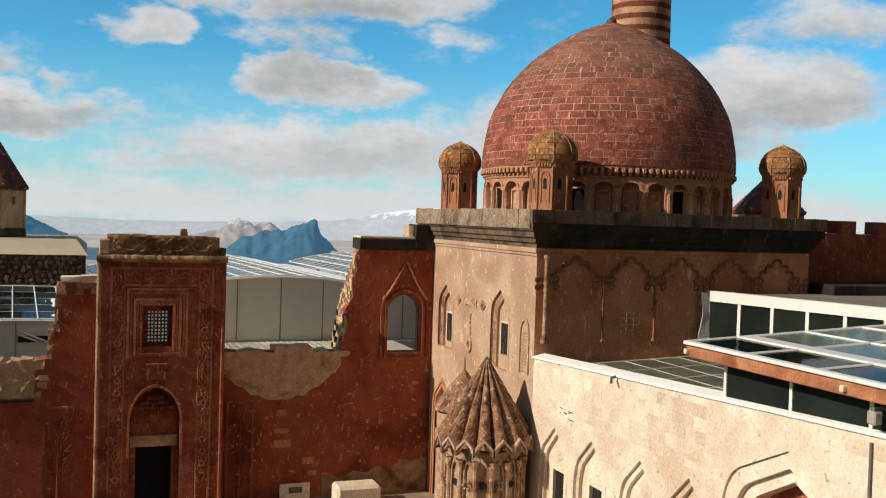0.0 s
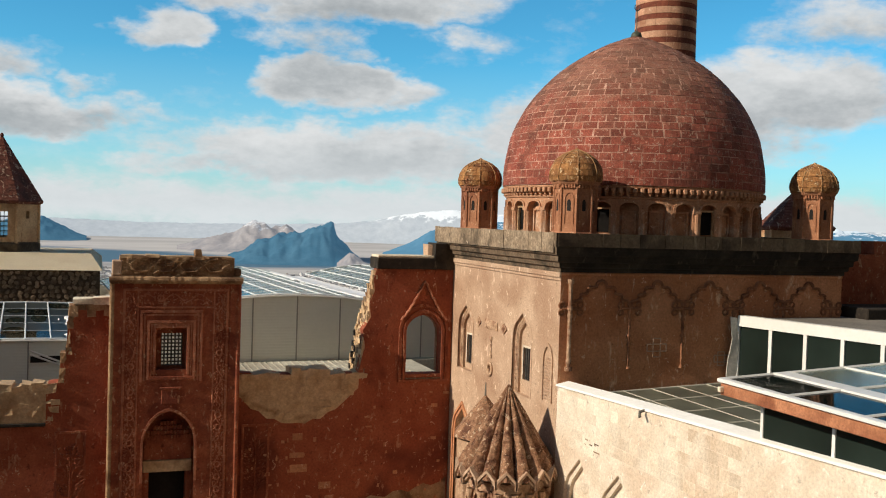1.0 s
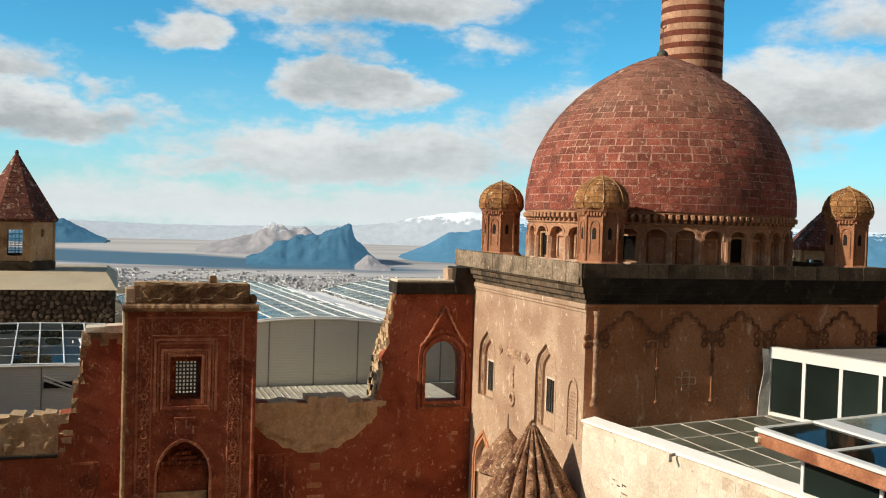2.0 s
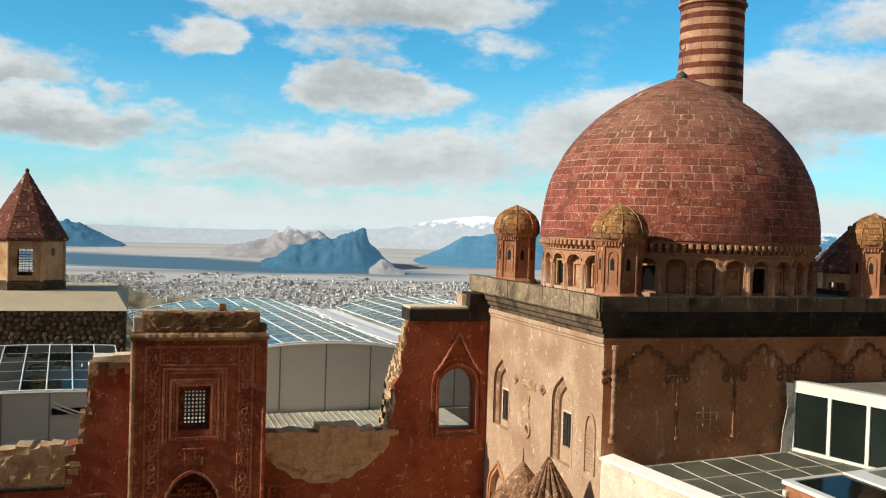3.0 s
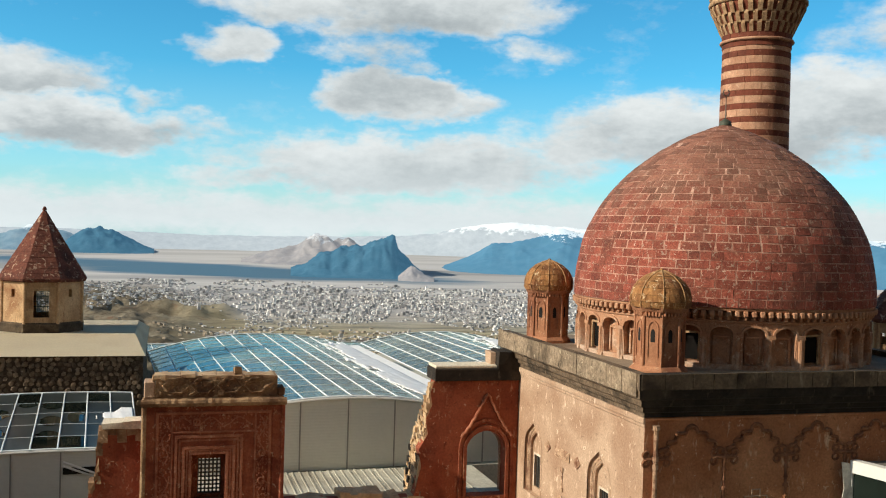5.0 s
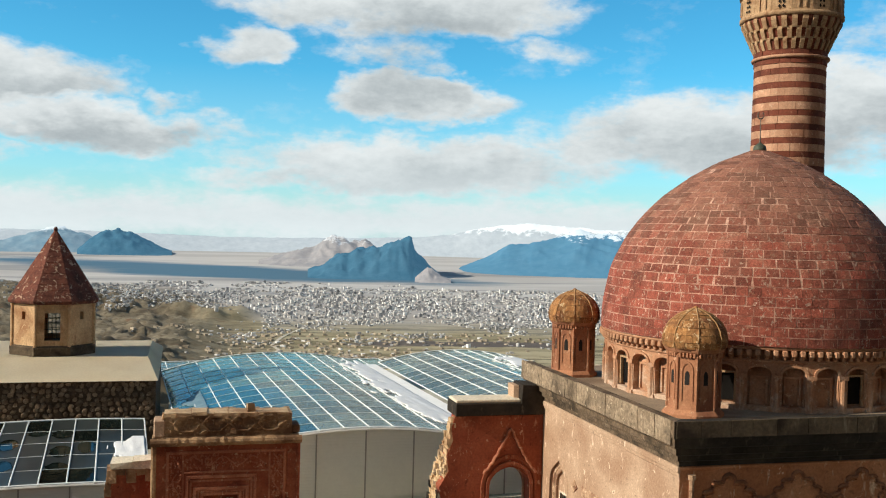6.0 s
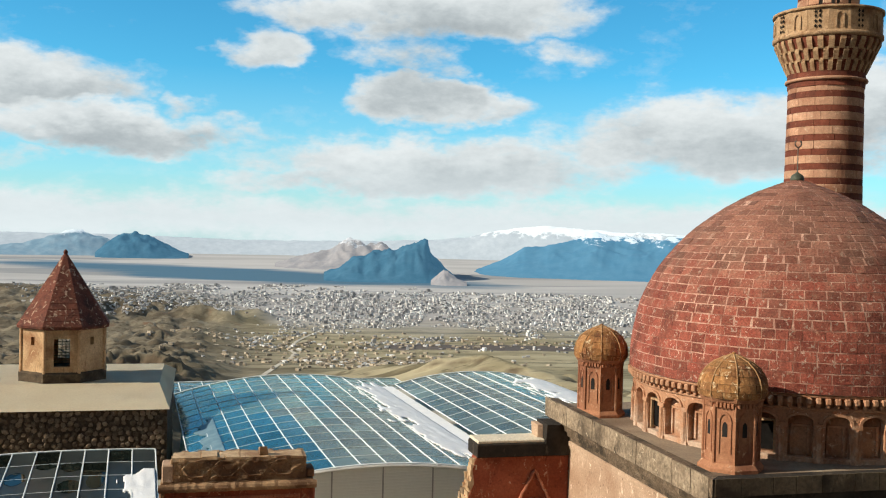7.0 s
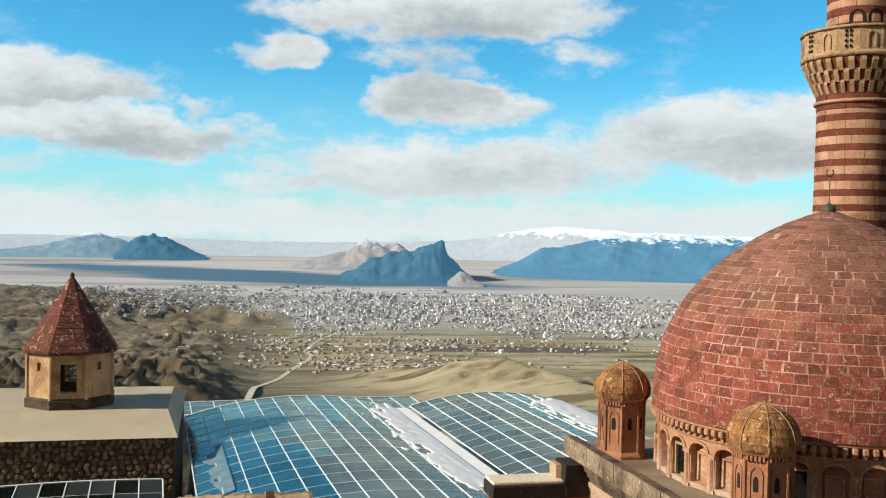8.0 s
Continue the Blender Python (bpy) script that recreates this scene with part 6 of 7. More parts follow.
        a, b = 0.02 + 0.14 * rng.random() ** 3, rng.uniform(0.03, 0.09)
        rough_box(bm, u - a, u + a, WY - 0.025, WY + 0.02, z - b, z + b, 0.012, rng)
    tagged(part("plaster_scar", bm, BUFF, w), kind="stuff")
    low = [(10.9 + 5.0 * k / 14, -1.35 + 0.75 * (k / 14) ** 1.5 + 0.12 * math.sin(k * 1.9)) for k in range(15)]
    part("bared_base", plate([(10.9, GZ + 0.01), (15.9, GZ + 0.01)] + low[::-1], [], on_y(WY - 0.01), 0.02), CREST, w, "grey-brown stone where the plaster has gone")
    for u0, u1, z0, z1 in ((8.76, 9.2, 1.51, 1.81), (8.65, 9.29, 0.74, 0.97), (8.67, 9.43, 0.1, 0.44), (9.96, 10.5, -0.69, -0.39), (10.26, 10.65, -1.23, -0.99)):
        part("patch_stone", boxes((u0, u1, WY - 0.016, WY + 0.02, z0, z1), bevel=0.006), BUFF, w, "paler repair stone set into the wall")
    slab = thing("info_panel", (9.6, 42.7, GZ), "small pale information panel against the wall", "sign")
    part("board", boxes((8.9, 10.25, 42.72, 42.78, GZ, -1.42), bevel=0.01), CAP, slab)
    part("picture_field", boxes((9.3, 9.9, 42.71, 42.718, -1.85, -1.58)), RUBBLE, slab)
    rock = link("stone_block", boxes((11.2, 13.2, 41.4, 42.6, GZ, -1.38), bevel=0.12), CAP)
    tagged(rock, "rough pale stone block on the paving", "stone")


portal_wall()

# ---- the pale side wall of the courtyard and the terrace above it ----


def side_wall():
    w = wall_thing("wall_side", "sunlit pale limestone courtyard wall with pointed niches")
    y0, y1 = 4.0, MY - 0.01

    def top(y):
        return 5.6 + (32 - y) * 0.0455

    arches = [(30.32, 0.8, 3.08), (27.7, 0.82, 3.2), (24.76, 0.82, 3.27), (22.28, 0.8, 3.4)]
    holes = []
    for c, hw, t in arches:
        holes.append(arch_outline(c, hw + 0.3, GZ + 0.02, t - 1.5, t + 0.36, keel=True))
    big = arch_outline(18.4, 2.4, GZ + 0.02, 3.4, 5.4, 12, keel=True)
    holes.append(big)
    part("face", plate([(y0, GZ), (y1, GZ), (y1, top(y1)), (y0, top(y0))], holes, on_x(MX), 0.24), PALE, w, "pale limestone face")
    slits = [rect(c - 0.4, c + 0.4, 0.2, t - 1.2) for c, hw, t in arches]
    part("inner", plate([(y0, GZ), (y1, GZ), (y1, top(y1)), (y0, top(y0))], slits + [arch_outline(18.4, 1.75, GZ + 0.02, 3.0, 4.65, 12, keel=True)], on_x(MX + 0.244), 0.5), PALE, w)
    # black sheets give the arches and windows their inner shade
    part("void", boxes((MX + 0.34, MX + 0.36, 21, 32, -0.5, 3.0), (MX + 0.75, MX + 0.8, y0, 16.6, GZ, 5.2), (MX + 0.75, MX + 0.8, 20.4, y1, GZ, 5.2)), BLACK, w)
    for c, hw, t in arches:
        for e, d in ((0.3, 0.11),):
            part("arch_moulding", ring_plate(arch_outline(c, hw + e, GZ + 0.02, t - 1.5, t + e * 1.2, keel=True), arch_outline(c, hw + e - 0.2, GZ + 0.02, t - 1.5, t + (e - 0.2) * 1.2, keel=True), on_x(MX + d), 0.24 - d), PALE, w, "stepped reveal of a pointed niche")
        part("window_surround", ring_plate([(c - 0.62, 0.2), (c - 0.62, t - 1.0), (c + 0.62, t - 1.0), (c + 0.62, 0.2)], [(c - 0.4, 0.2), (c - 0.4, t - 1.2), (c + 0.4, t - 1.2), (c + 0.4, 0.2)], on_x(MX + 0.225), 0.03), CAP, w)
        part("tympanum_relief", lathe([(0.34, 0), (0.3, 0.03), (0.24, 0.01), (0.14, 0.04), (0.0, 0.03)], 16, cap=False, wave=lambda a, z: 1 + 0.08 * math.cos(8 * a)), PALE, w).data.transform(Matrix.Translation((MX + 0.244, c, t - 0.5)) @ Matrix.Rotation(-math.pi / 2, 4, "Y"))
    part("big_arch_moulding", ring_plate(arch_outline(18.4, 2.4, GZ + 0.02, 3.4, 5.4, 12, keel=True), arch_outline(18.4, 2.0, GZ + 0.02, 3.2, 4.98, 12, keel=True), on_x(MX + 0.08), 0.16), PALE, w)
    part("arch_lining", boxes((MX + 0.745, MX + 0.795, 16.604, 20.396, GZ, 5.2)), REDC, w, "red stone inside the great arch")
    bm = bmesh.new()
    ends = []
    for yy in (y0, y1 - 0.01):
        ends.append([bm.verts.new((MX + dx, yy, top(yy) + dz)) for dx, dz in ((-0.07, 0.004), (-0.07, 0.05), (-0.04, 0.075), (0.42, 0.17), (0.42, 0.004))])
    for k in range(5):
        bm.faces.new((ends[0][k], ends[0][(k + 1) % 5], ends[1][(k + 1) % 5], ends[1][k]))
    bm.faces.new(ends[0])
    bm.faces.new(ends[1][::-1])
    bmesh.ops.recalc_face_normals(bm, faces=bm.faces)
    part("coping", bm, LIME, w, "smooth white limewashed coping")
    part("spout", tube([(MX + 0.1, 26.2, top(26.2) + 0.06), (MX - 0.22, 26.2, top(26.2) - 0.02), (MX - 0.3, 26.05, top(26.2) - 0.14)], 0.045), STEEL, w, "small dark water spout")
    for k, (dy, dz, ln) in enumerate(((0.0, 0.0, 0.2), (0.1, -0.13, 0.26), (0.42, -0.06, 0.12), (-0.22, 0.05, 0.1), (-0.42, 0.1, 0.3), (-0.5, -0.16, 0.42), (0.3, 0.12, 0.2), (-0.1, -0.28, 0.3))):
        part("scrawl_bar", boxes((MX - 0.006, MX + 0.01, 29.43 + dy, 29.43 + dy + ln, 4.06 + dz, 4.06 + dz + 0.045)), RUBBLE, w, "bar of an unreadable dark scrawl")
    part("downpipe", tube([(MX - 0.05, 15.8, GZ), (MX - 0.05, 15.8, top(15.8) - 0.15)], 0.035), STEEL, w)
    # ashlar blocks a hair proud of the face, on the plain upper field
    rng = random.Random(6)
    sizes = {}
    for row in range(10):
        y = y1 - 0.05 - (row % 2) * 0.2
        zz = 2.6 + row * 0.36
        while y > 14.0:
            b = rng.choice((0.45, 0.6, 0.75))
            z1 = zz + 0.34
            clash = any(abs(y - b / 2 - c) < hw + 0.38 + b / 2 and zz < t + 0.5 for c, hw, t in arches) or (15.5 < y - b / 2 < 21.3 and zz < 5.6)
            if z1 < top(y) - 0.12 and rng.random() < 0.62 and not clash:
                if b not in sizes:
                    me = bpy.data.meshes.new("ashlar")
                    bmm = boxes((-0.004, 0.02, -b + 0.006, -0.006, 0.0, 0.348), bevel=0.003)
                    bmm.to_mesh(me)
                    bmm.free()
                    me.materials.append(PALET)
                    sizes[b] = me
                ob = new("ashlar", sizes[b])
                ob.parent = w
                ob.location = (MX - rng.uniform(-0.002, 0.004), y, zz)
            y -= b


side_wall()


def terrace():
    deck = link("terrace_deck", boxes((MX + 0.87, 40.0, 4.0, MY - 0.01, 4.6, 5.0)), DECK)
    tagged(deck, "grey terrace deck above the courtyard rooms", "terrace", kind="structure")
    # low skylight next to the mosque
    s = thing("skylight", (20, 28, 5.0), "low glazed skylight with white bars beside the mosque wall", "skylight")
    X = [17.3 + i * 1.15 for i in range(7)]
    Y = [22.3, 24.2, 26.1, 28.0, 29.9, 31.8]

    def z(x):
        return 5.35 + (x - 17.3) * 0.045

    for i in range(6):
        for j in range(5):
            bm = bmesh.new()
            vs = [bm.verts.new((x, y, z(x))) for x, y in ((X[i] + 0.03, Y[j] + 0.03), (X[i + 1] - 0.03, Y[j] + 0.03), (X[i + 1] - 0.03, Y[j + 1] - 0.03), (X[i] + 0.03, Y[j + 1] - 0.03))]
            bm.faces.new(vs)
            bmesh.ops.solidify(bm, geom=list(bm.faces), thickness=0.02)
            part("pane", bm, PANEG, s)
    for x in X:
        bm = bmesh.new()
        rod(bm, (x, Y[0], z(x)), (x, Y[-1], z(x)), 0.022, 0.022, 6)
        part("bar", bm, SCREED, s)
    for y in Y:
        bm = bmesh.new()
        rod(bm, (X[0], y, z(X[0])), (X[-1], y, z(X[-1])), 0.03, 0.03, 6)
        part("cross_bar", bm, SCREED, s)
    part("kerb", boxes((17.2, 24.3, 22.15, 22.25, 5.0, 5.5), (17.2, 17.28, 22.25, 31.9, 5.0, 5.32)), WHITE, s)
    # the tall white glazed front against the mosque
    g = thing("glazed_front", (24, 29, 5.0), "tall white-framed glazed front leaning on the mosque wall", "glazing")
    a, b = Vector((23.35, 31.95)), Vector((25.9, 22.0))
    dvec = (b - a)
    L = dvec.length
    dvec.normalize()
    nv = Vector((dvec.y, -dvec.x))
    nv = nv if nv.x < 0 else -nv

    def slab(u0, u1, z0, z1, t0, t1):
        bm = bmesh.new()
        pts = []
        for zz in (z0, z1):
            for u, t in ((u0, t0), (u1, t0), (u1, t1), (u0, t1)):
                p = a + dvec * u + nv * t
                pts.append(bm.verts.new((p.x, p.y, zz)))
        for q in ((0, 1, 2, 3), (4, 5, 6, 7), (0, 1, 5, 4), (1, 2, 6, 5), (2, 3, 7, 6), (3, 0, 4, 7)):
            bm.faces.new([pts[i] for i in q])
        bmesh.ops.recalc_face_normals(bm, faces=bm.faces)
        return bm

    part("header", slab(0, L, 7.7, 8.1, -0.25, 0.08), WHITE, g, "broad white header beam")
    part("sill", slab(0, L, 5.0, 5.75, -0.1, 0.05), WHITE, g)
    n = 7
    for i in range(n + 1):
        u = L * i / n
        part("post", slab(max(0, u - 0.07), min(L, u + 0.07), 5.75, 7.7, -0.1, 0.06), WHITE, g)
        if i < n:
            part("pane", slab(u + 0.07, L * (i + 1) / n - 0.07, 5.75, 7.7, -0.03, -0.01), PANEB, g, "dark window pane")
    part("roof_slab", slab(0, L, 7.9, 7.98, -12, -0.26), DECK, g)
    c = link("plastic_sheet", plate([(0, 5.3), (0.5, 5.3), (0.42, 6.2), (0.47, 7.1), (0.4, 8.0), (0.1, 8.05), (0.16, 7.2), (0.02, 6.3)], [], lambda u, z, d: (22.85 + u, MY - 0.25 + 0.05 * math.sin(z * 5) + d, z), 0.03), GREYCLOTH)
    tagged(c, "crumpled translucent sheet hanging beside the glazed front", "sheet")
    # the glass-roofed room on the wall
    r = thing("glass_pavilion", (19, 16, 6.0), "glass-walled terrace pavilion with a wood fascia and glazed roof", "pavilion")
    ya, yb = 21.0, 5.0

    def base(y):
        return 5.62 + (32 - y) * 0.0455

    ys = [ya - 2.5 * i for i in range(7)]
    for i, y in enumerate(ys):
        part("post", boxes((MX + 0.1, MX + 0.19, y - 0.05, y + 0.05, base(y), 7.25)), WHITE, r)
        if i < 6:
            part("pane", boxes((MX + 0.13, MX + 0.15, ys[i + 1] + 0.05, y - 0.05, base(y) + 0.08, 7.25)), PANEB, r, "dark reflecting glass")
    part("bottom_rail", boxes((MX + 0.08, MX + 0.2, yb, ya, base(ya) - 0.05, base(ya) + 0.08)), WHITE, r)
    part("end_pane", boxes((MX + 0.2, 24.6, ya - 0.01, ya + 0.01, 6.1, 7.3)), PANEB, r)
    for x in (18.2, 20.3, 22.4):
        part("end_post", boxes((x - 0.05, x + 0.05, ya - 0.05, ya + 0.05, 5.0, 7.4)), WHITE, r)
    X0, X1 = 15.55, 25.6
    Y0, Y1 = 22.05, 5.0

    def rz(x):
        return 7.5 + (x - X0) * 0.055

    part("fascia", boxes((X0 + 0.02, X0 + 0.16, Y1, Y0 - 0.05, 7.12, 7.42), bevel=0.02), WOOD, r, "orange stained timber fascia")
    part("gutter", boxes((X0 - 0.02, X0 + 0.2, Y1, Y0, 7.44, 7.54), bevel=0.015), WHITE, r)
    for y in (21.9, 16.2, 11.0):
        part("beam_end", boxes((X0 - 0.1, X0 + 0.24, y - 0.06, y + 0.06, 7.2, 7.34), bevel=0.02), CAP, r)
    xs = [X0, 17.5, 19.5, 21.5, 23.5, X1]
    yy = [Y0 - 2.45 * i for i in range(8)]
    for i in range(5):
        for j in range(7):
            bm = bmesh.new()
            x_a, x_b = xs[i] + 0.05, xs[i + 1] - 0.05
            vs = [bm.verts.new((x, y, rz(x))) for x, y in ((x_a, yy[j] - 0.04), (x_b, yy[j] - 0.04), (x_b, yy[j + 1] + 0.04), (x_a, yy[j + 1] + 0.04))]
            bm.faces.new(vs)
            bmesh.ops.solidify(bm, geom=list(bm.faces), thickness=0.02)
            part("roof_pane", bm, PANEB if i == 0 else PANED, r, "tinted roof glass")
    for x in xs:
        w = 0.3 if x == 17.5 else 0.05
        part("purlin", boxes((x - w, x + w, Y1, Y0, rz(x) - 0.05, rz(x) + 0.035), bevel=0.01), WHITE, r)
    for y in yy:
        bm = bmesh.new()
        rod(bm, (X0, y, rz(X0)), (X1, y, rz(X1)), 0.045, 0.045, 6)
        part("rafter", bm, WHITE, r)
    lamp = thing("wall_lamp", (15.9, 15.6, 6.5), "small grey outdoor lamp on the pavilion corner", "lamp")
    part("bracket", boxes((15.75, 16.05, 15.55, 15.65, 6.9, 6.98)), STEEL, lamp)
    part("head", boxes((15.7, 15.92, 15.48, 15.72, 6.62, 6.9), bevel=0.03), SEAM, lamp)


terrace()


def unseen_walls():
    """Walls added out of view, round and behind the eye, to shade the court and block low sky."""
    for name, (x0, x1, y0, y1, z1) in (("wall_west", (-15.0, -14.0, -8, 44, 4.6)), ("wall_south", (-15.0, 40.0, -9.0, -8.0, 8.0))):
        tagged(link(name, boxes((x0, x1, y0, y1, GZ, z1)), RED), "plain red wall added out of view to shade the court", "wall", kind="structure")


unseen_walls()


def east_wall():
    w = wall_thing("wall_east", "battlemented reddish stone wall beyond the mosque")
    y = 33.4
    part("curtain", boxes((MXR + 0.47, 46, y, y + 0.9, GZ, 10.45)), REDC, w)
    x = 30.9
    while x < 45:
        part("merlon", boxes((x, x + 0.85, y, y + 0.9, 10.454, 11.0), bevel=0.03), REDC, w)
        x += 2.1
    part("lean_roof", boxes((MXR + 0.47, 46, y - 2.2, y - 0.004, 7.7, 8.4), bevel=0.05), DARK, w, "dark flat roof along the wall")
    part("lean_wall", boxes((MXR + 0.47, 46, y - 2.1, y - 1.8, 5.0, 7.69)), RED, w)


east_wall()


def cone_tower(name, cx, cy, r, z0, z1, z2, turn, label):
    t = thing(name, (cx, cy, z0), label, "tower")
    a0 = turn
    part("plinth", lathe([(r * 1.0, z0 - 0.6), (r * 1.02, z0 + 0.35), (r * 0.97, z0 + 0.45)], 8, cx, cy, a0, smooth=False), CORND, t, "darkened stone plinth")
    ap = r * 0.96 * math.cos(math.pi / 8)
    W = 2 * r * 0.96 * math.sin(math.pi / 8)
    for k in range(8):
        th = a0 + math.pi / 8 + k * math.pi / 4
        c, s = math.cos(th), math.sin(th)

        def place(u, z, d):
            return (cx + (ap - d) * c - u * s, cy + (ap - d) * s + u * c, z)

        front = k % 2 == 0
        hole = rect(-0.42, 0.42, z0 + 0.75, z1 - 0.55) if front else rect(-0.13, 0.13, z1 - 0.95, z1 - 0.5)
        part("wall_panel", plate(rect(-W / 2, W / 2, z0 + 0.3, z1), [hole], place, 0.3), TOWER, t)
        if front:
            f = part("window", ring_plate([(-0.55, z0 + 0.62), (-0.55, z1 - 0.42), (0.55, z1 - 0.42), (0.55, z0 + 0.62)], [(-0.42, z0 + 0.62), (-0.42, z1 - 0.55), (0.42, z1 - 0.55), (0.42, z0 + 0.62)], lambda u, z, d: place(u, z, d - 0.04), 0.06), TOWER, t)
            bm = bmesh.new()
            for i in range(1, 4):
                rod(bm, place(-0.42 + 0.21 * i, z0 + 0.75, 0.2), place(-0.42 + 0.21 * i, z1 - 0.55, 0.2), 0.012, 0.012, 5)
            for j in range(1, 5):
                zz = z0 + 0.75 + (z1 - z0 - 1.3) * j / 5
                rod(bm, place(-0.42, zz, 0.2), place(0.42, zz, 0.2), 0.02, 0.02, 5)
            part("grille", bm, IRON, f)
            for u in (-0.72, -0.6, 0.6, 0.72):
                part("pilaster_strip", plate(rect(u - 0.035, u + 0.035, z0 + 0.42, z1 - 0.1), [], lambda q, z, d: place(q, z, d - 0.035), 0.05), TOWER, t)
        th2 = a0 + k * math.pi / 4
        bm = bmesh.new()
        px, py = cx + r * 0.96 * math.cos(th2), cy + r * 0.96 * math.sin(th2)
        rod(bm, (px, py, z0 + 0.3), (px, py, z1), 0.1, 0.1, 8)
        part("corner_roll", bm, TOWER, t)
    part("eave", lathe([(r * 0.98, z1 - 0.08), (r * 1.06, z1), (r * 1.07, z1 + 0.12), (r * 0.9, z1 + 0.14)], 8, cx, cy, a0, smooth=False), CONE, t)
    # eight roof slopes of stepped courses
    n = 13
    for k in range(n):
        f0, f1 = k / n, (k + 1) / n
        ra, rb = r * 1.05 * (1 - f0) + 0.06, r * 1.05 * (1 - f1) + 0.05
        za, zb = z1 + 0.1 + (z2 - z1 - 0.1) * f0, z1 + 0.1 + (z2 - z1 - 0.1) * f1
        part("roof_course", lathe([(ra, za), (ra, za + 0.03), (rb + 0.015, zb)], 8, cx, cy, a0, smooth=False), CONE, t)
    part("finial", lathe([(0.1, z2 - 0.05), (0.13, z2 + 0.06), (0.05, z2 + 0.2)], 8, cx, cy), CONE, t)
    return t


cone_tower("cone_tower", -5.15, 67.6, 2.45, 8.7, 11.55, 15.65, math.radians(-112 + 4), "octagonal stone tower with a red pyramid roof")
far = cone_tower("cone_tower", 36.3, 45.0, 1.9, 7.5, 11.4, 13.55, 0.2, "slim dark tower with a pyramid roof behind the mosque")
part("foot", lathe([(2.2, land(36.3, 45.0) - 0.5), (1.95, 7.3)], 8, 36.3, 45.0, 0.2, smooth=False), BUFF, far)


def stone_house():
    """The rubble-walled block with a cream roof under the tower."""
    h = thing("rubble_block", (-7, 67, GZ), "rubble stone building with a smooth cream roof", "building")
    x0, x1, y0, y1, zt = -22.0, 0.75, 61.8, 75.0, 7.72
    part("mortar_wall", boxes((x0, x1, y0, y1, GZ, zt)), RUBJ, h, "dark recessed mortar")
    bm = bmesh.new()
    vs = [bm.verts.new(p) for p in ((x0, y0 - 0.18, zt), (x1 + 0.12, y0 - 0.18, zt), (x1 + 0.12, y1, zt + 0.25), (x0, y1, zt + 0.25), (x0, y0 + 3.4, zt + 0.88), (x1 - 0.55, y0 + 3.4, zt + 0.84), (x1 - 0.55, y1 - 2, zt + 0.86), (x0, y1 - 2, zt + 0.9))]
    for q in ((0, 1, 5, 4), (1, 2, 6, 5), (2, 3, 7, 6), (4, 5, 6, 7)):
        bm.faces.new([vs[i] for i in q])
    bmesh.ops.solidify(bm, geom=list(bm.faces), thickness=0.16)
    part("roof", bm, ROOFCR, h, "smooth cream screed roof")
    # rubble stones: a few shapes, shared
    rng = random.Random(14)
    shapes = []
    for k in range(9):
        bm = bmesh.new()
        n = rng.choice((6, 7, 8))
        w, hh = rng.uniform(0.15, 0.2), rng.uniform(0.12, 0.16)
        rows = []
        for d, sc in ((0.0, 1.0), (-0.05, 0.93), (-0.085, 0.62)):
            rows.append([bm.verts.new((w * sc * math.cos(i * math.tau / n + k) * rng.uniform(0.88, 1.08), d, hh * sc * math.sin(i * math.tau / n + k) * rng.uniform(0.88, 1.08))) for i in range(n)])
        for a, b in zip(rows, rows[1:]):
            for i in range(n):
                bm.faces.new((a[i], a[(i + 1) % n], b[(i + 1) % n], b[i]))
        bm.faces.new(rows[-1])
        bmesh.ops.recalc_face_normals(bm, faces=bm.faces)
        me = bpy.data.meshes.new("stone")
        bm.to_mesh(me)
        bm.free()
        me.materials.append(RUBBLE)
        shapes.append(me)
    for row in range(10):
        x = -9.3 + (row % 2) * 0.16
        while x < x1 - 0.1:
            ob = new("stone", rng.choice(shapes))
            ob.parent = h
            ob.matrix_parent_inverse = Matrix.Translation(-h.location)
            ob.matrix_basis = pose(x + rng.uniform(-0.05, 0.05), y0, zt - 0.2 - row * 0.265 + rng.uniform(-0.07, 0.07), 0, rng.uniform(-70, 70), 0) @ Matrix.Diagonal((rng.uniform(0.7, 1.15), rng.uniform(0.6, 1.3), rng.uniform(0.75, 1.2), 1))
            x += rng.uniform(0.3, 0.39)


stone_house()


# ---- the glass roofs over the inner rooms ----
TURN_R = math.radians(3.5)
PIV = Vector((9.0, 49.4, 0))


def rot(x, y, z):
    dx, dy = x - PIV.x, y - PIV.y
    return (PIV.x + dx * math.cos(TURN_R) - dy * math.sin(TURN_R), PIV.y + dx * math.sin(TURN_R) + dy * math.cos(TURN_R), z)


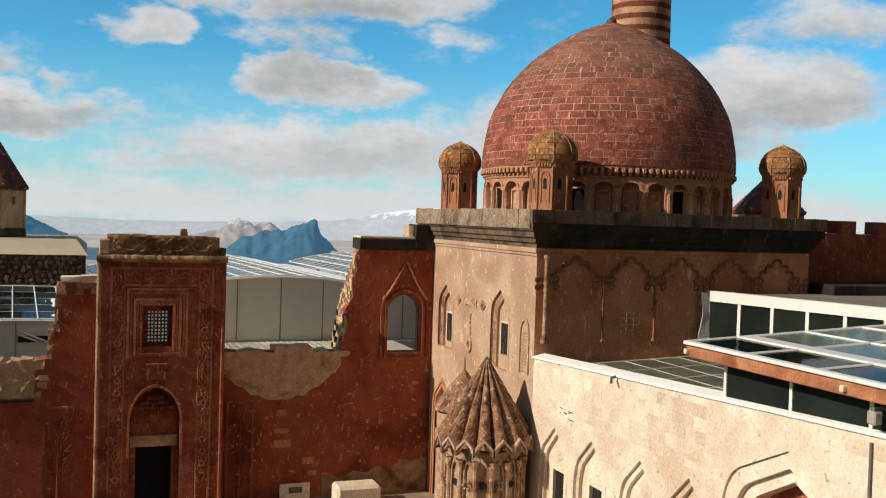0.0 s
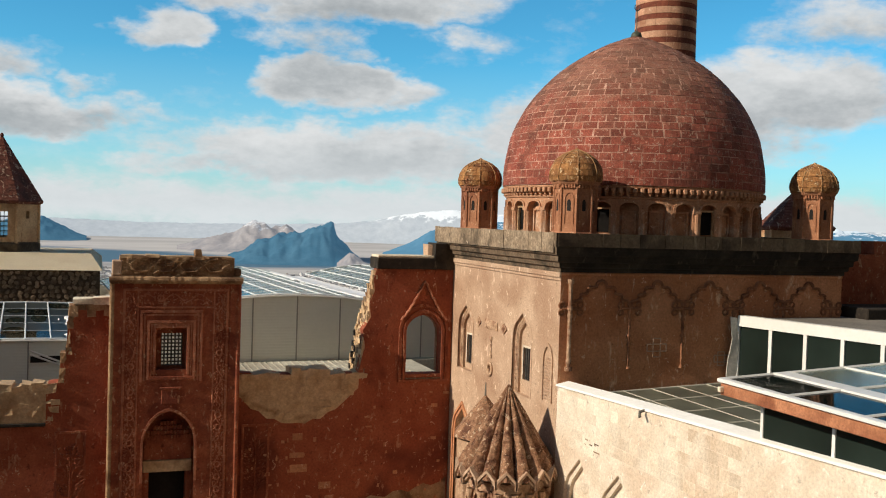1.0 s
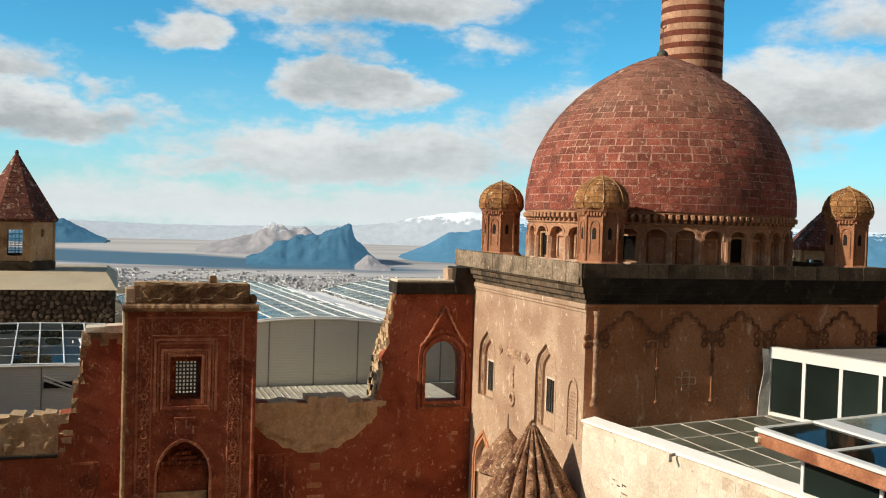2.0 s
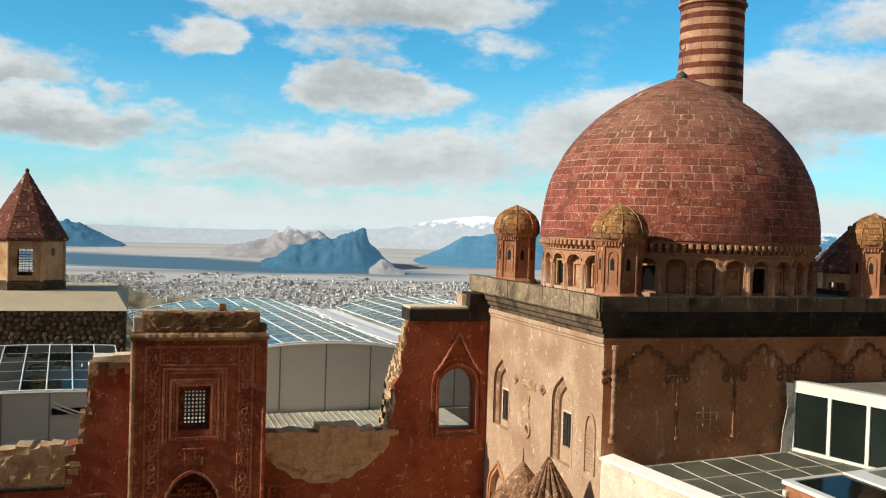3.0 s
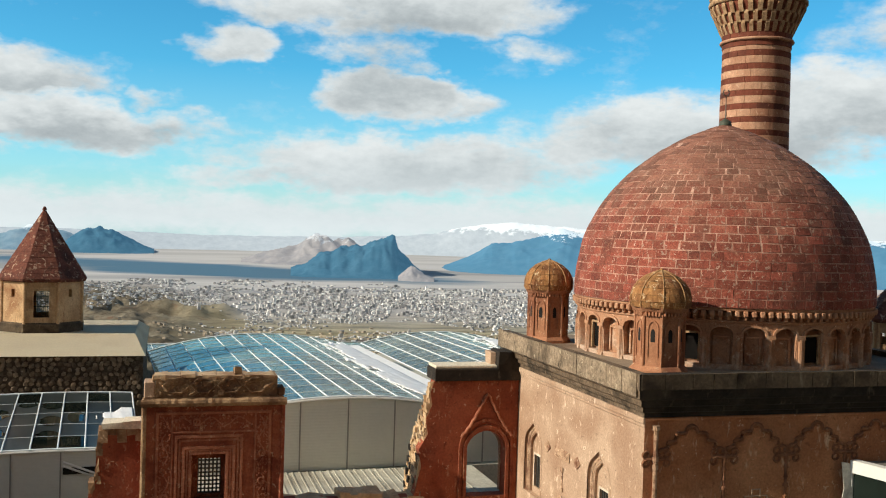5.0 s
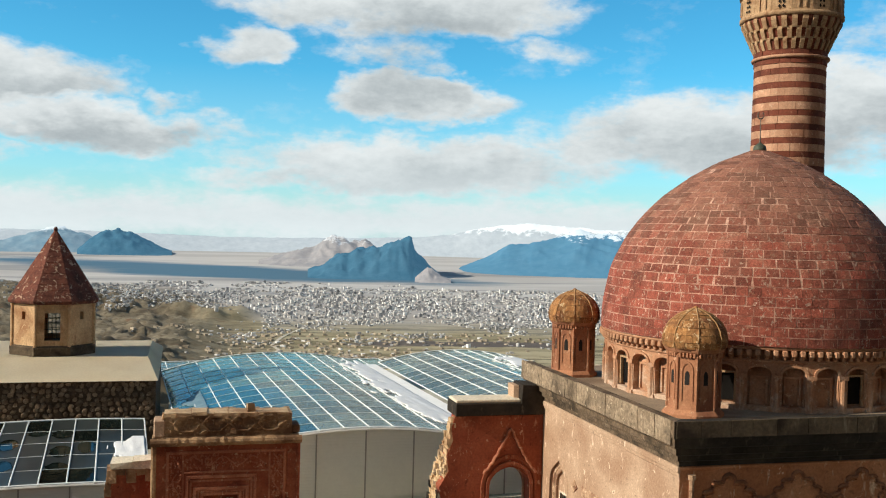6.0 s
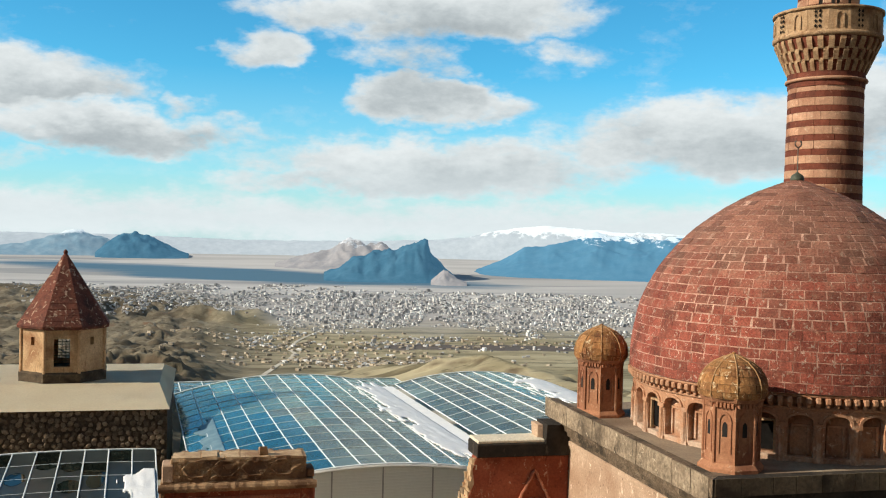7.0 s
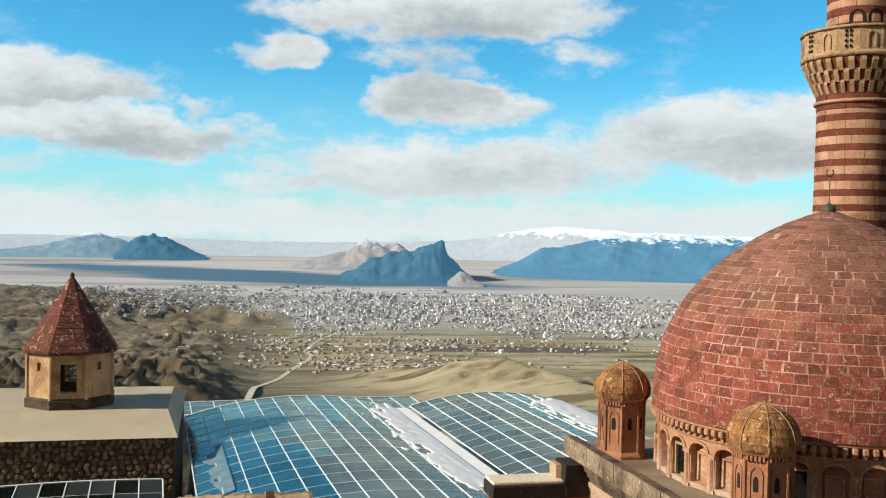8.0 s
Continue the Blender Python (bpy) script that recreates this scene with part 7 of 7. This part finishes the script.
def glass_roof(name, x0, x1, y0, y1, crown_x, crown_z, bend, nx, ny, label, mats, wall_to, wall_x, pitch=0.0):
    g = thing(name, rot((x0 + x1) / 2, y0, 4.0), label, "glass roof")

    def z(x, y=y0):
        return crown_z - bend * (x - crown_x) ** 2 + pitch * (y - y0)

    xs = [x0 + (x1 - x0) * i / nx for i in range(nx + 1)]
    ys = [y0 + (y1 - y0) * j / ny for j in range(ny + 1)]
    rng = random.Random(len(name))
    for i in range(nx):
        for j in range(ny):
            bm = bmesh.new()
            vs = [bm.verts.new(rot(x, y, z(x, y))) for x, y in ((xs[i] + 0.02, ys[j] + 0.015), (xs[i + 1] - 0.02, ys[j] + 0.015), (xs[i + 1] - 0.02, ys[j + 1] - 0.015), (xs[i] + 0.02, ys[j + 1] - 0.015))]
            bm.faces.new(vs)
            bmesh.ops.solidify(bm, geom=list(bm.faces), thickness=0.02)
            part("pane", bm, mats(i / nx, j / ny, rng), g)
    for x in xs:
        bm = bmesh.new()
        rod(bm, rot(x, y0 - 0.1, z(x) + 0.015), rot(x, y1, z(x, y1) + 0.015), 0.036, 0.036, 6)
        part("rib", bm, RIB, g, "white roof rib")
    for y in ys:
        part("cross_bar", tube([rot(x, y, z(x, y) + 0.005) for x in xs], 0.016 if y not in (ys[0], ys[-1]) else 0.06, 5), RIB, g)
    if wall_to is not None:
        edges, wx0, wx1 = wall_x, wall_x[0], wall_x[-1]
        for a, b in zip(edges, edges[1:]):
            mid = [a + (b - a) * k / 4 for k in range(5)]
            bm = plate([(a + 0.02, wall_to), (b - 0.02, wall_to)] + [(u, z(u) - 0.09) for u in (b - 0.02, mid[2], a + 0.02)], [], lambda u, zz, d: rot(u, y0 + d, zz), 0.06)
            p = part("end_panel", bm, PANEL, g, "grey ribbed sheet-metal end wall")
            bm = bmesh.new()
            zz = wall_to + 0.12
            while zz < min(z(a), z(b)) - 0.14:
                v = [bm.verts.new(rot(u, y0 - dd, q)) for u, dd, q in ((a + 0.05, 0.001, zz), (b - 0.05, 0.001, zz), (b - 0.05, 0.006, zz + 0.03), (a + 0.05, 0.006, zz + 0.03), (a + 0.05, 0.001, zz + 0.06), (b - 0.05, 0.001, zz + 0.06))]
                bm.faces.new((v[0], v[1], v[2], v[3]))
                bm.faces.new((v[3], v[2], v[5], v[4]))
                zz += 0.14
            part("corrugation", bm, PANEL, p)
        for a in edges:
            part("post", plate(rect(a - 0.03, a + 0.03, wall_to, z(a) - 0.08), [], lambda u, zz, d: rot(u, y0 - 0.03 + d, zz), 0.09), SEAM, g)
        part("edge_trim", tube([rot(u, y0 - 0.06, z(u) - 0.06) for u in [wx0 + (wx1 - wx0) * k / 20 for k in range(21)]], 0.06, 6), WHITE, g)
    return g, z


def sheets(i, j, rng):
    """Blue on the near west slope, painted for shadow and mirrored sky; teal towards the far end, grey elsewhere."""
    if i < 0.36 and j < 0.62 - i * 0.5:
        return PANEU
    return PANE if j > 0.30 + 0.3 * i + rng.uniform(-0.12, 0.12) else PANED


def dull(i, j, rng):
    return PANE if i > 0.42 and j > 0.25 + rng.uniform(-0.15, 0.15) else PANED


def dark(i, j, rng):
    return PANEF if rng.random() < 0.8 else PANEB


R1 = (2.36, 15.8, 49.4, 75.6, 9.9, 7.40, 0.0205)
_, z1f = glass_roof("glass_roof", *R1, 12, 15, "large curved teal glass roof with white ribs", sheets, 4.06, [2.4, 3.38, 5.6, 7.82, 10.04, 12.26, 14.48, 16.7, 18.4])
R2 = (16.75, 27.75, 50.0, 73.2, 22.2, 7.7, 0.026)
_, z2f = glass_roof("glass_roof", *R2, 10, 16, "second curved glass roof with darker panes", dull, None, None)
R3 = (-2.0, 19.6, 79.0, 84.0, 9.8, 5.75, 0.0008)
glass_roof("glass_roof", *R3, 13, 3, "low grey glass roof behind the larger ones", dull, None, None)
left_roof, zlf = glass_roof("glass_roof", -9.16, 0.92, 51.1, 60.9, -3.0, 5.16, 0.006, 9, 5, "curved dark glass roof against the rubble building", dark, 1.0, [-9.1, -8.2, -6.3, -4.3, -2.3, -0.3, 0.9], 0.084)
for a, b in (((-9.0, 2.1), (-2.4, 3.03)), ((-9.0, 1.8), (-2.4, 2.83)), ((-2.2, 4.62), (-0.6, 3.95)), ((-2.2, 4.45), (-0.6, 3.8))):
    part("brace", tube([rot(a[0], 50.98, a[1]), rot(b[0], 50.98, b[1])], 0.05, 6), WHITE, left_roof, "white diagonal brace")
part("vent_gap", plate(rect(-9.0, -2.4, 2.0, 2.5), [], lambda u, z, d: rot(u, 51.05 + d, z), 0.02), BLACK, left_roof, "dark gap in the sheet wall")
part("vent_gap", plate(rect(-2.2, -0.4, 4.05, 4.35), [], lambda u, z, d: rot(u, 51.05 + d, z), 0.02), BLACK, left_roof, "dark gap in the sheet wall")
for u, v, a, b in ((-2.95, 58.4, 0.5, 0.75), (-2.9, 55.6, 0.5, 0.9), (-2.95, 53.2, 0.5, 0.8), (-4.1, 58.6, 0.45, 0.5), (-5.3, 57.0, 0.45, 0.9), (-5.3, 53.8, 0.5, 0.8), (-1.8, 56.2, 0.4, 1.0)):
    bm = bmesh.new()
    edge = [(u + a * math.cos(q * math.tau / 18) * (1 + 0.12 * math.sin(3 * q + u)), v + b * math.sin(q * math.tau / 18)) for q in range(18)]
    bm.faces.new([bm.verts.new(rot(x, y, zlf(x, y) + 0.012)) for x, y in edge])
    bmesh.ops.solidify(bm, geom=list(bm.faces), thickness=0.008)
    part("clear_patch", bm, PANEB, left_roof, "dark oval patch on the glass")
deck = link("roof_deck", boxes((1.3, 16.0, 44.2, 49.3, 3.4, 4.05), (1.3, 30, 49.55, 90, 1.5, 4.0), (-14, 1.28, 51.9, 61.7, 1.5, 4.0)), SCREED)
tagged(deck, "flat pale roof deck under the glass roofs", "roof", kind="structure")
sheet = thing("roof_sheet", (10, 46.7, 4.05), "pale ribbed metal sheeting on the flat roof", "roof sheet")
for k in range(9):
    x = 6.4 + k * 0.95
    bm = bmesh.new()
    box(bm, x, x + 0.93, 44.3, 49.2, 4.052, 4.07)
    for q in (0.12, 0.46, 0.8):
        box(bm, x + q - 0.03, x + q + 0.03, 44.3, 49.2, 4.07, 4.1)
    part("sheet", bm, SCREED, sheet)
gut = link("gutter", plate([(15.85, 5.9), (16.7, 5.9), (16.7, 6.72), (15.85, 6.72)], [], lambda u, z, d: rot(u, 49.8 + d, z), 24.0), SNOW)
tagged(gut, "valley gutter between the glass roofs, filled with snow", "gutter")


def snow_strip(x0, x1, y0, y1, zf, label, seed, full, thin, mat=SNOW):
    """Old snow along a slope: solid on its full side, broken into tongues and islands towards the thin side."""
    nx, ny = 46, 150
    vs, fs, keep = [], [], {}
    for j in range(ny + 1):
        y = y0 + (y1 - y0) * j / ny
        for i in range(nx + 1):
            x = x0 + (x1 - x0) * i / nx
            e = i / nx if full > 0 else 1 - i / nx
            n = noise.fractal(Vector((x * 1.3, y * 0.5, seed)), 0.8, 2.0, 4)
            lump = noise.noise(Vector((x * 2.2, y * 0.9, seed + 4)))
            ends = min(1.0, 6 * j / ny, 6 * (1 - j / ny))
            th = (e - thin) * 1.3 + 0.2 * n + 0.34 * lump - 0.5 * (1 - ends)
            keep[i, j] = th
            vs.append(rot(x, y, zf(x, y) + 0.03 + 0.10 * max(0.0, min(0.6, th))))
    for j in range(ny):
        for i in range(nx):
            if min(keep[i, j], keep[i + 1, j], keep[i, j + 1], keep[i + 1, j + 1]) > 0.0:
                a = j * (nx + 1) + i
                fs.append((a, a + 1, a + nx + 2, a + nx + 1))
    me = bpy.data.meshes.new("snow")
    me.from_pydata(vs, [], fs)
    me.shade_smooth()
    ob = link("snow", me, mat)
    m = ob.modifiers.new("thick", "SOLIDIFY")
    m.thickness = 0.05
    m.offset = -1
    tagged(ob, label, "snow", kind="stuff")


snow_strip(11.4, 15.9, 49.6, 75.5, z1f, "melting snow along the valley of the glass roofs", 3, 1, 0.5)
snow_strip(21.9, 27.7, 51.0, 73.1, z2f, "thin snow on the far slope of the glass roof", 8, 1, 0.34)
snow_strip(2.5, 4.0, 55.0, 64.5, z1f, "thin streak of dirty frozen snow near the roof edge", 12, 1, 0.4, ICE)
snow_strip(-2.0, 0.85, 51.2, 57.8, zlf, "patch of snow on the dark glass roof", 5, 1, 0.5)


# ---- the two conical tombs in the courtyard ----
def tomb(name, cx, cy, r, eave, tip, ribs, label, base):
    t = thing(name, (cx, cy, base), label, "tomb")
    n = ribs
    part("body", lathe([(r * 0.88, base), (r * 0.88, eave - 0.2)], n * 2, cx, cy, smooth=False), TURBE, t)
    if ribs > 8:
        # ribbed cone: star-shaped section that dies out at the tip
        prof = []
        rows = 15
        for k in range(rows):
            f0, f1 = k / rows, (k + 1) / rows
            swell = 1 + 0.03 * math.sin(math.pi * f0)
            ra = r * 1.04 * (1 - f0) * swell + 0.03
            rb = r * 1.04 * (1 - f1) * (1 + 0.03 * math.sin(math.pi * f1)) + 0.03
            za, zb = eave + (tip - eave) * f0, eave + (tip - eave) * f1
            prof += [(ra, za), (ra - 0.004, za + 0.035), (rb + 0.03 * (1 - f1), zb - 0.002)]

        def star(a, z):
            # deep folds between round ribs, chipped here and there
            c = abs(math.cos(a * n / 2)) ** 0.7
            chip = noise.noise(Vector((math.cos(a) * 11, math.sin(a) * 11, z * 9)))
            scale = abs(((z * 4.2 + abs(math.sin(a * n / 2)) * 0.8) % 1.0) - 0.5)
            return 1 + 0.3 * (c - 0.6) + 0.045 * chip + 0.05 * (0.25 - scale)

        part("cone", lathe(prof, n * 14, cx, cy, wave=star, smooth=False), CONEST, t, "ribbed weathered stone cone")
        # chevron scales down every fold
        bm = bmesh.new()
        chips = random.Random(31)

        def skin(a, f):
            rr = (r * 1.04 * (1 - f) * (1 + 0.03 * math.sin(math.pi * f)) + 0.03)
            z = eave + (tip - eave) * f
            rr *= star(a, z)
            return (cx + rr * math.cos(a), cy + rr * math.sin(a), z)

        for k in range(n):
            for row in range(17):
                f = 0.03 + row * 0.05 + chips.uniform(-0.008, 0.008)
                for side in (-1, 1):
                    if chips.random() < 0.12:
                        continue
                    a = k * math.tau / n
                    w = 0.025 * (1 - f) + 0.008
                    rod(bm, skin(a + side * 0.02, f + 0.012), skin(a + side * math.pi / n * 0.92, f - 0.035), w * chips.uniform(0.7, 1.2), w * 0.8, 4)
        tagged(part("cone_scales", bm, CONEST, t, "worn chevron scales"), kind="stuff")
        for k in range(n):
            a = k * math.tau / n
            c, s = math.cos(a), math.sin(a)
            W = math.tau * r * 0.9 / n

            def place(u, z, d):
                return (cx + (r * 0.93 - d) * c - u * s, cy + (r * 0.93 - d) * s + u * c, z)

            V = math.tau * r * 1.06 / n
            for drop, out, thick in ((0.0, 0.36, 0.11), (0.17, 0.28, 0.08)):
                o = [(-V / 2, eave - 0.3), (-V / 2, eave + 0.02 - drop), (0, eave + 0.36 - drop), (V / 2, eave + 0.02 - drop), (V / 2, eave - 0.3)]
                i = [(-V / 2 + 0.012, eave - 0.3), (-V / 2 + 0.012, eave + 0.02 - drop - thick), (0, eave + 0.36 - drop - thick), (V / 2 - 0.012, eave + 0.02 - drop - thick), (V / 2 - 0.012, eave - 0.3)]
                part("gable", ring_plate(o, i, lambda u, z, d: place(u, z, d - out), 0.2), PINKB, t, "small pointed gable at the eave")
            part("arch_niche", ring_plate(arch_outline(0, W / 2 - 0.04, base, eave - 1.3, eave - 0.45, 6), arch_outline(0, W / 2 - 0.13, base, eave - 1.3, eave - 0.6, 6), place, 0.1), TURBE, t)
            if k % 2 == 0:
                bm = bmesh.new()
                for q in range(6):
                    u, z = 0.14 * math.cos(q * math.tau / 6), eave - 1.35 + 0.14 * math.sin(q * math.tau / 6)
                    p = Vector(place(u, z, -0.02))
                    rod(bm, p, p + Vector((c, s, 0)) * 0.06, 0.06, 0.04, 6)
                part("rosette", bm, TURBE, t, "carved rosette")
            else:
                bm = bmesh.new()
                p = Vector(place(0, eave - 1.35, 0.06))
                rod(bm, p, p + Vector((c, s, 0)) * 0.03, 0.13, 0.13, 10)
                part("oculus", bm, BLACK, t, "small round dark opening")
            bm = bmesh.new()
            th = a + math.pi / n
            px, py = cx + r * 0.95 * math.cos(th), cy + r * 0.95 * math.sin(th)
            rod(bm, (px, py, base), (px, py, eave - 0.5), 0.09, 0.09, 8)
            rod(bm, (px, py, eave - 0.75), (px, py, eave - 0.5), 0.13, 0.15, 8)
            part("half_column", bm, TURBE, t)
    else:
        part("cone", lathe([(r * 1.05, eave - 0.1), (r * 1.05, eave), (r * 0.55, eave + (tip - eave) * 0.5), (0.02, tip)], n, cx, cy, smooth=False), CONEST, t, "plain pyramid stone roof")
        bm = bmesh.new()
        rod(bm, (cx, cy, tip - 0.1), (cx, cy, tip + 0.5), 0.05, 0.015, 6)
        part("spike", bm, STEEL, t)
    return t


tomb("ribbed_tomb", 14.42, 32.8, 1.56, 2.55, 5.58, 16, "small round tomb with a ribbed conical stone roof", GZ)
tomb("small_tomb", 15.0, 36.4, 1.2, 3.05, 4.55, 8, "low stone tomb entrance with a pyramid roof", GZ)


# ---- the town on the plain ----
def town():
    rng = np.random.default_rng(4)
    walls = [surface("white_render", (0.60, 0.585, 0.565), (0.76, 0.74, 0.715), None, 0.05, 0.4, bump=0, island=0.35),
             surface("grey_render", (0.27, 0.265, 0.265), (0.42, 0.405, 0.395), None, 0.05, 0.4, bump=0, island=0.35),
             surface("tan_mud_render", (0.34, 0.28, 0.21), (0.44, 0.37, 0.28), None, 0.05, 0.4, bump=0, island=0.35)]
    sets = [([], []), ([], []), ([], [])]

    def house(x, y, w, d, h, a, which):
        vs, fs = sets[which]
        z = land(x, y) - 0.6
        c, s = math.cos(a), math.sin(a)
        b = len(vs)
        for zz in (z, z + h + 0.6):
            for u, v in ((-w, -d), (w, -d), (w, d), (-w, d)):
                vs.append((x + u * c - v * s, y + u * s + v * c, zz))
        fs.extend(tuple(b + i for i in q) for q in ((4, 5, 6, 7), (0, 1, 5, 4), (1, 2, 6, 5), (2, 3, 7, 6), (3, 0, 4, 7)))

    n = 0
    while n < 14500:
        az = rng.uniform(-13, 42)
        r = 1150 + 1650 * rng.random() ** 0.75
        near = 1520 + 120 * math.sin(az * 0.5 + 1.0) + (230 if az < 1 else 0) + (120 if az > 20 else 0)
        x, y = r * math.sin(math.radians(az)), r * math.cos(math.radians(az))
        dens = noise.noise(Vector((x / 180, y / 180, 3.3)))
        block = noise.noise(Vector((x / 46, y / 60, 8.3)))
        if r < near and (dens < 0.3 or az < 2):
            continue
        if -2.5 < az < 4.5 and 1430 < r < 1760 and rng.random() < 0.93:
            continue
        if block < -0.3 + 0.4 * max(0, abs(r - 1950) - 250) / 500:
            continue
        if az < -3 and rng.random() < (-3 - az) * 0.14:
            continue
        if r > 2500 and dens < -0.2 + (r - 2500) / 700 + max(0, az - 15) * 0.03:
            continue
        s = (0.55 + r / 2600) * rng.uniform(0.42, 0.82)
        centre = max(0.0, 1 - abs(r - 1900) / 420) * max(0.0, 1 - abs(az - 12) / 16)
        tall = rng.random() + 0.22 * centre * (dens > -0.1)
        house(x, y, s * rng.uniform(1.6, 3.6), s * rng.uniform(1.3, 2.6), s * (rng.uniform(1.3, 2.9) if tall < 0.88 else rng.uniform(3.2, 7.0)), rng.normal(0.3, 0.25), int(rng.random() < 0.58))
        n += 1
    # villages on the near slopes
    for caz, cr, sp, k in ((9.6, 960, 58, 330), (7.2, 1180, 70, 110), (3.0, 1320, 70, 60), (5.0, 1080, 60, 50), (12.6, 900, 40, 40), (3.5, 1230, 60, 26), (2.0, 1010, 50, 16), (14.0, 1010, 80, 36), (17.0, 1290, 60, 40), (22.0, 1290, 110, 36), (11.5, 1300, 80, 60)):
        for _ in range(k):
            x, y = cr * math.sin(math.radians(caz)) + rng.normal(0, sp), cr * math.cos(math.radians(caz)) + rng.normal(0, sp * 0.8)
            s = (0.45 + cr / 2600) * 0.95
            house(x, y, s * rng.uniform(1.6, 3.6), s * rng.uniform(1.4, 2.6), s * rng.uniform(1.6, 2.8), rng.uniform(0, 3), 2 if rng.random() < 0.85 else int(rng.random() < 0.4))
    for (vs, fs), mat, label in zip(sets, walls, ("many white rendered town houses on the plain", "many grey town blocks on the plain", "tan village houses on the near slopes")):
        me = bpy.data.meshes.new("town_houses")
        me.from_pydata(vs, [], fs)
        tagged(link("town_houses", me, mat), label, "houses", kind="stuff")


town()


def road():
    keys = [(1.75, 540), (2.0, 600), (2.5, 690), (3.7, 790), (4.5, 900), (5.2, 1000), (5.5, 1080), (5.1, 1160), (5.8, 1290), (6.4, 1400), (6.9, 1520)]
    pts = []
    for (a0, r0), (a1, r1) in zip(keys, keys[1:]):
        for k in range(12):
            f = k / 12
            a, r = a0 + (a1 - a0) * f, r0 + (r1 - r0) * f
            pts.append((r * math.sin(math.radians(a)), r * math.cos(math.radians(a))))
    vs, fs = [], []
    for i, (x, y) in enumerate(pts):
        nx, ny = pts[min(i + 1, len(pts) - 1)][0] - pts[max(i - 1, 0)][0], pts[min(i + 1, len(pts) - 1)][1] - pts[max(i - 1, 0)][1]
        l = math.hypot(nx, ny)
        for s in (-2.1, 2.1):
            px, py = x - ny / l * s, y + nx / l * s
            vs.append((px, py, max(land(px, py), land(x, y), land(2 * x - px, 2 * y - py)) + 0.4))
        if i:
            fs.append((2 * i - 2, 2 * i - 1, 2 * i + 1, 2 * i))
    me = bpy.data.meshes.new("road")
    me.from_pydata(vs, [], fs)
    tagged(link("road", me, surface("pale_dirt_road", (0.52, 0.46, 0.37), (0.60, 0.54, 0.44), None, 0.05, 0.6, bump=0)), "pale winding road down to the town", "road", kind="structure")


road()
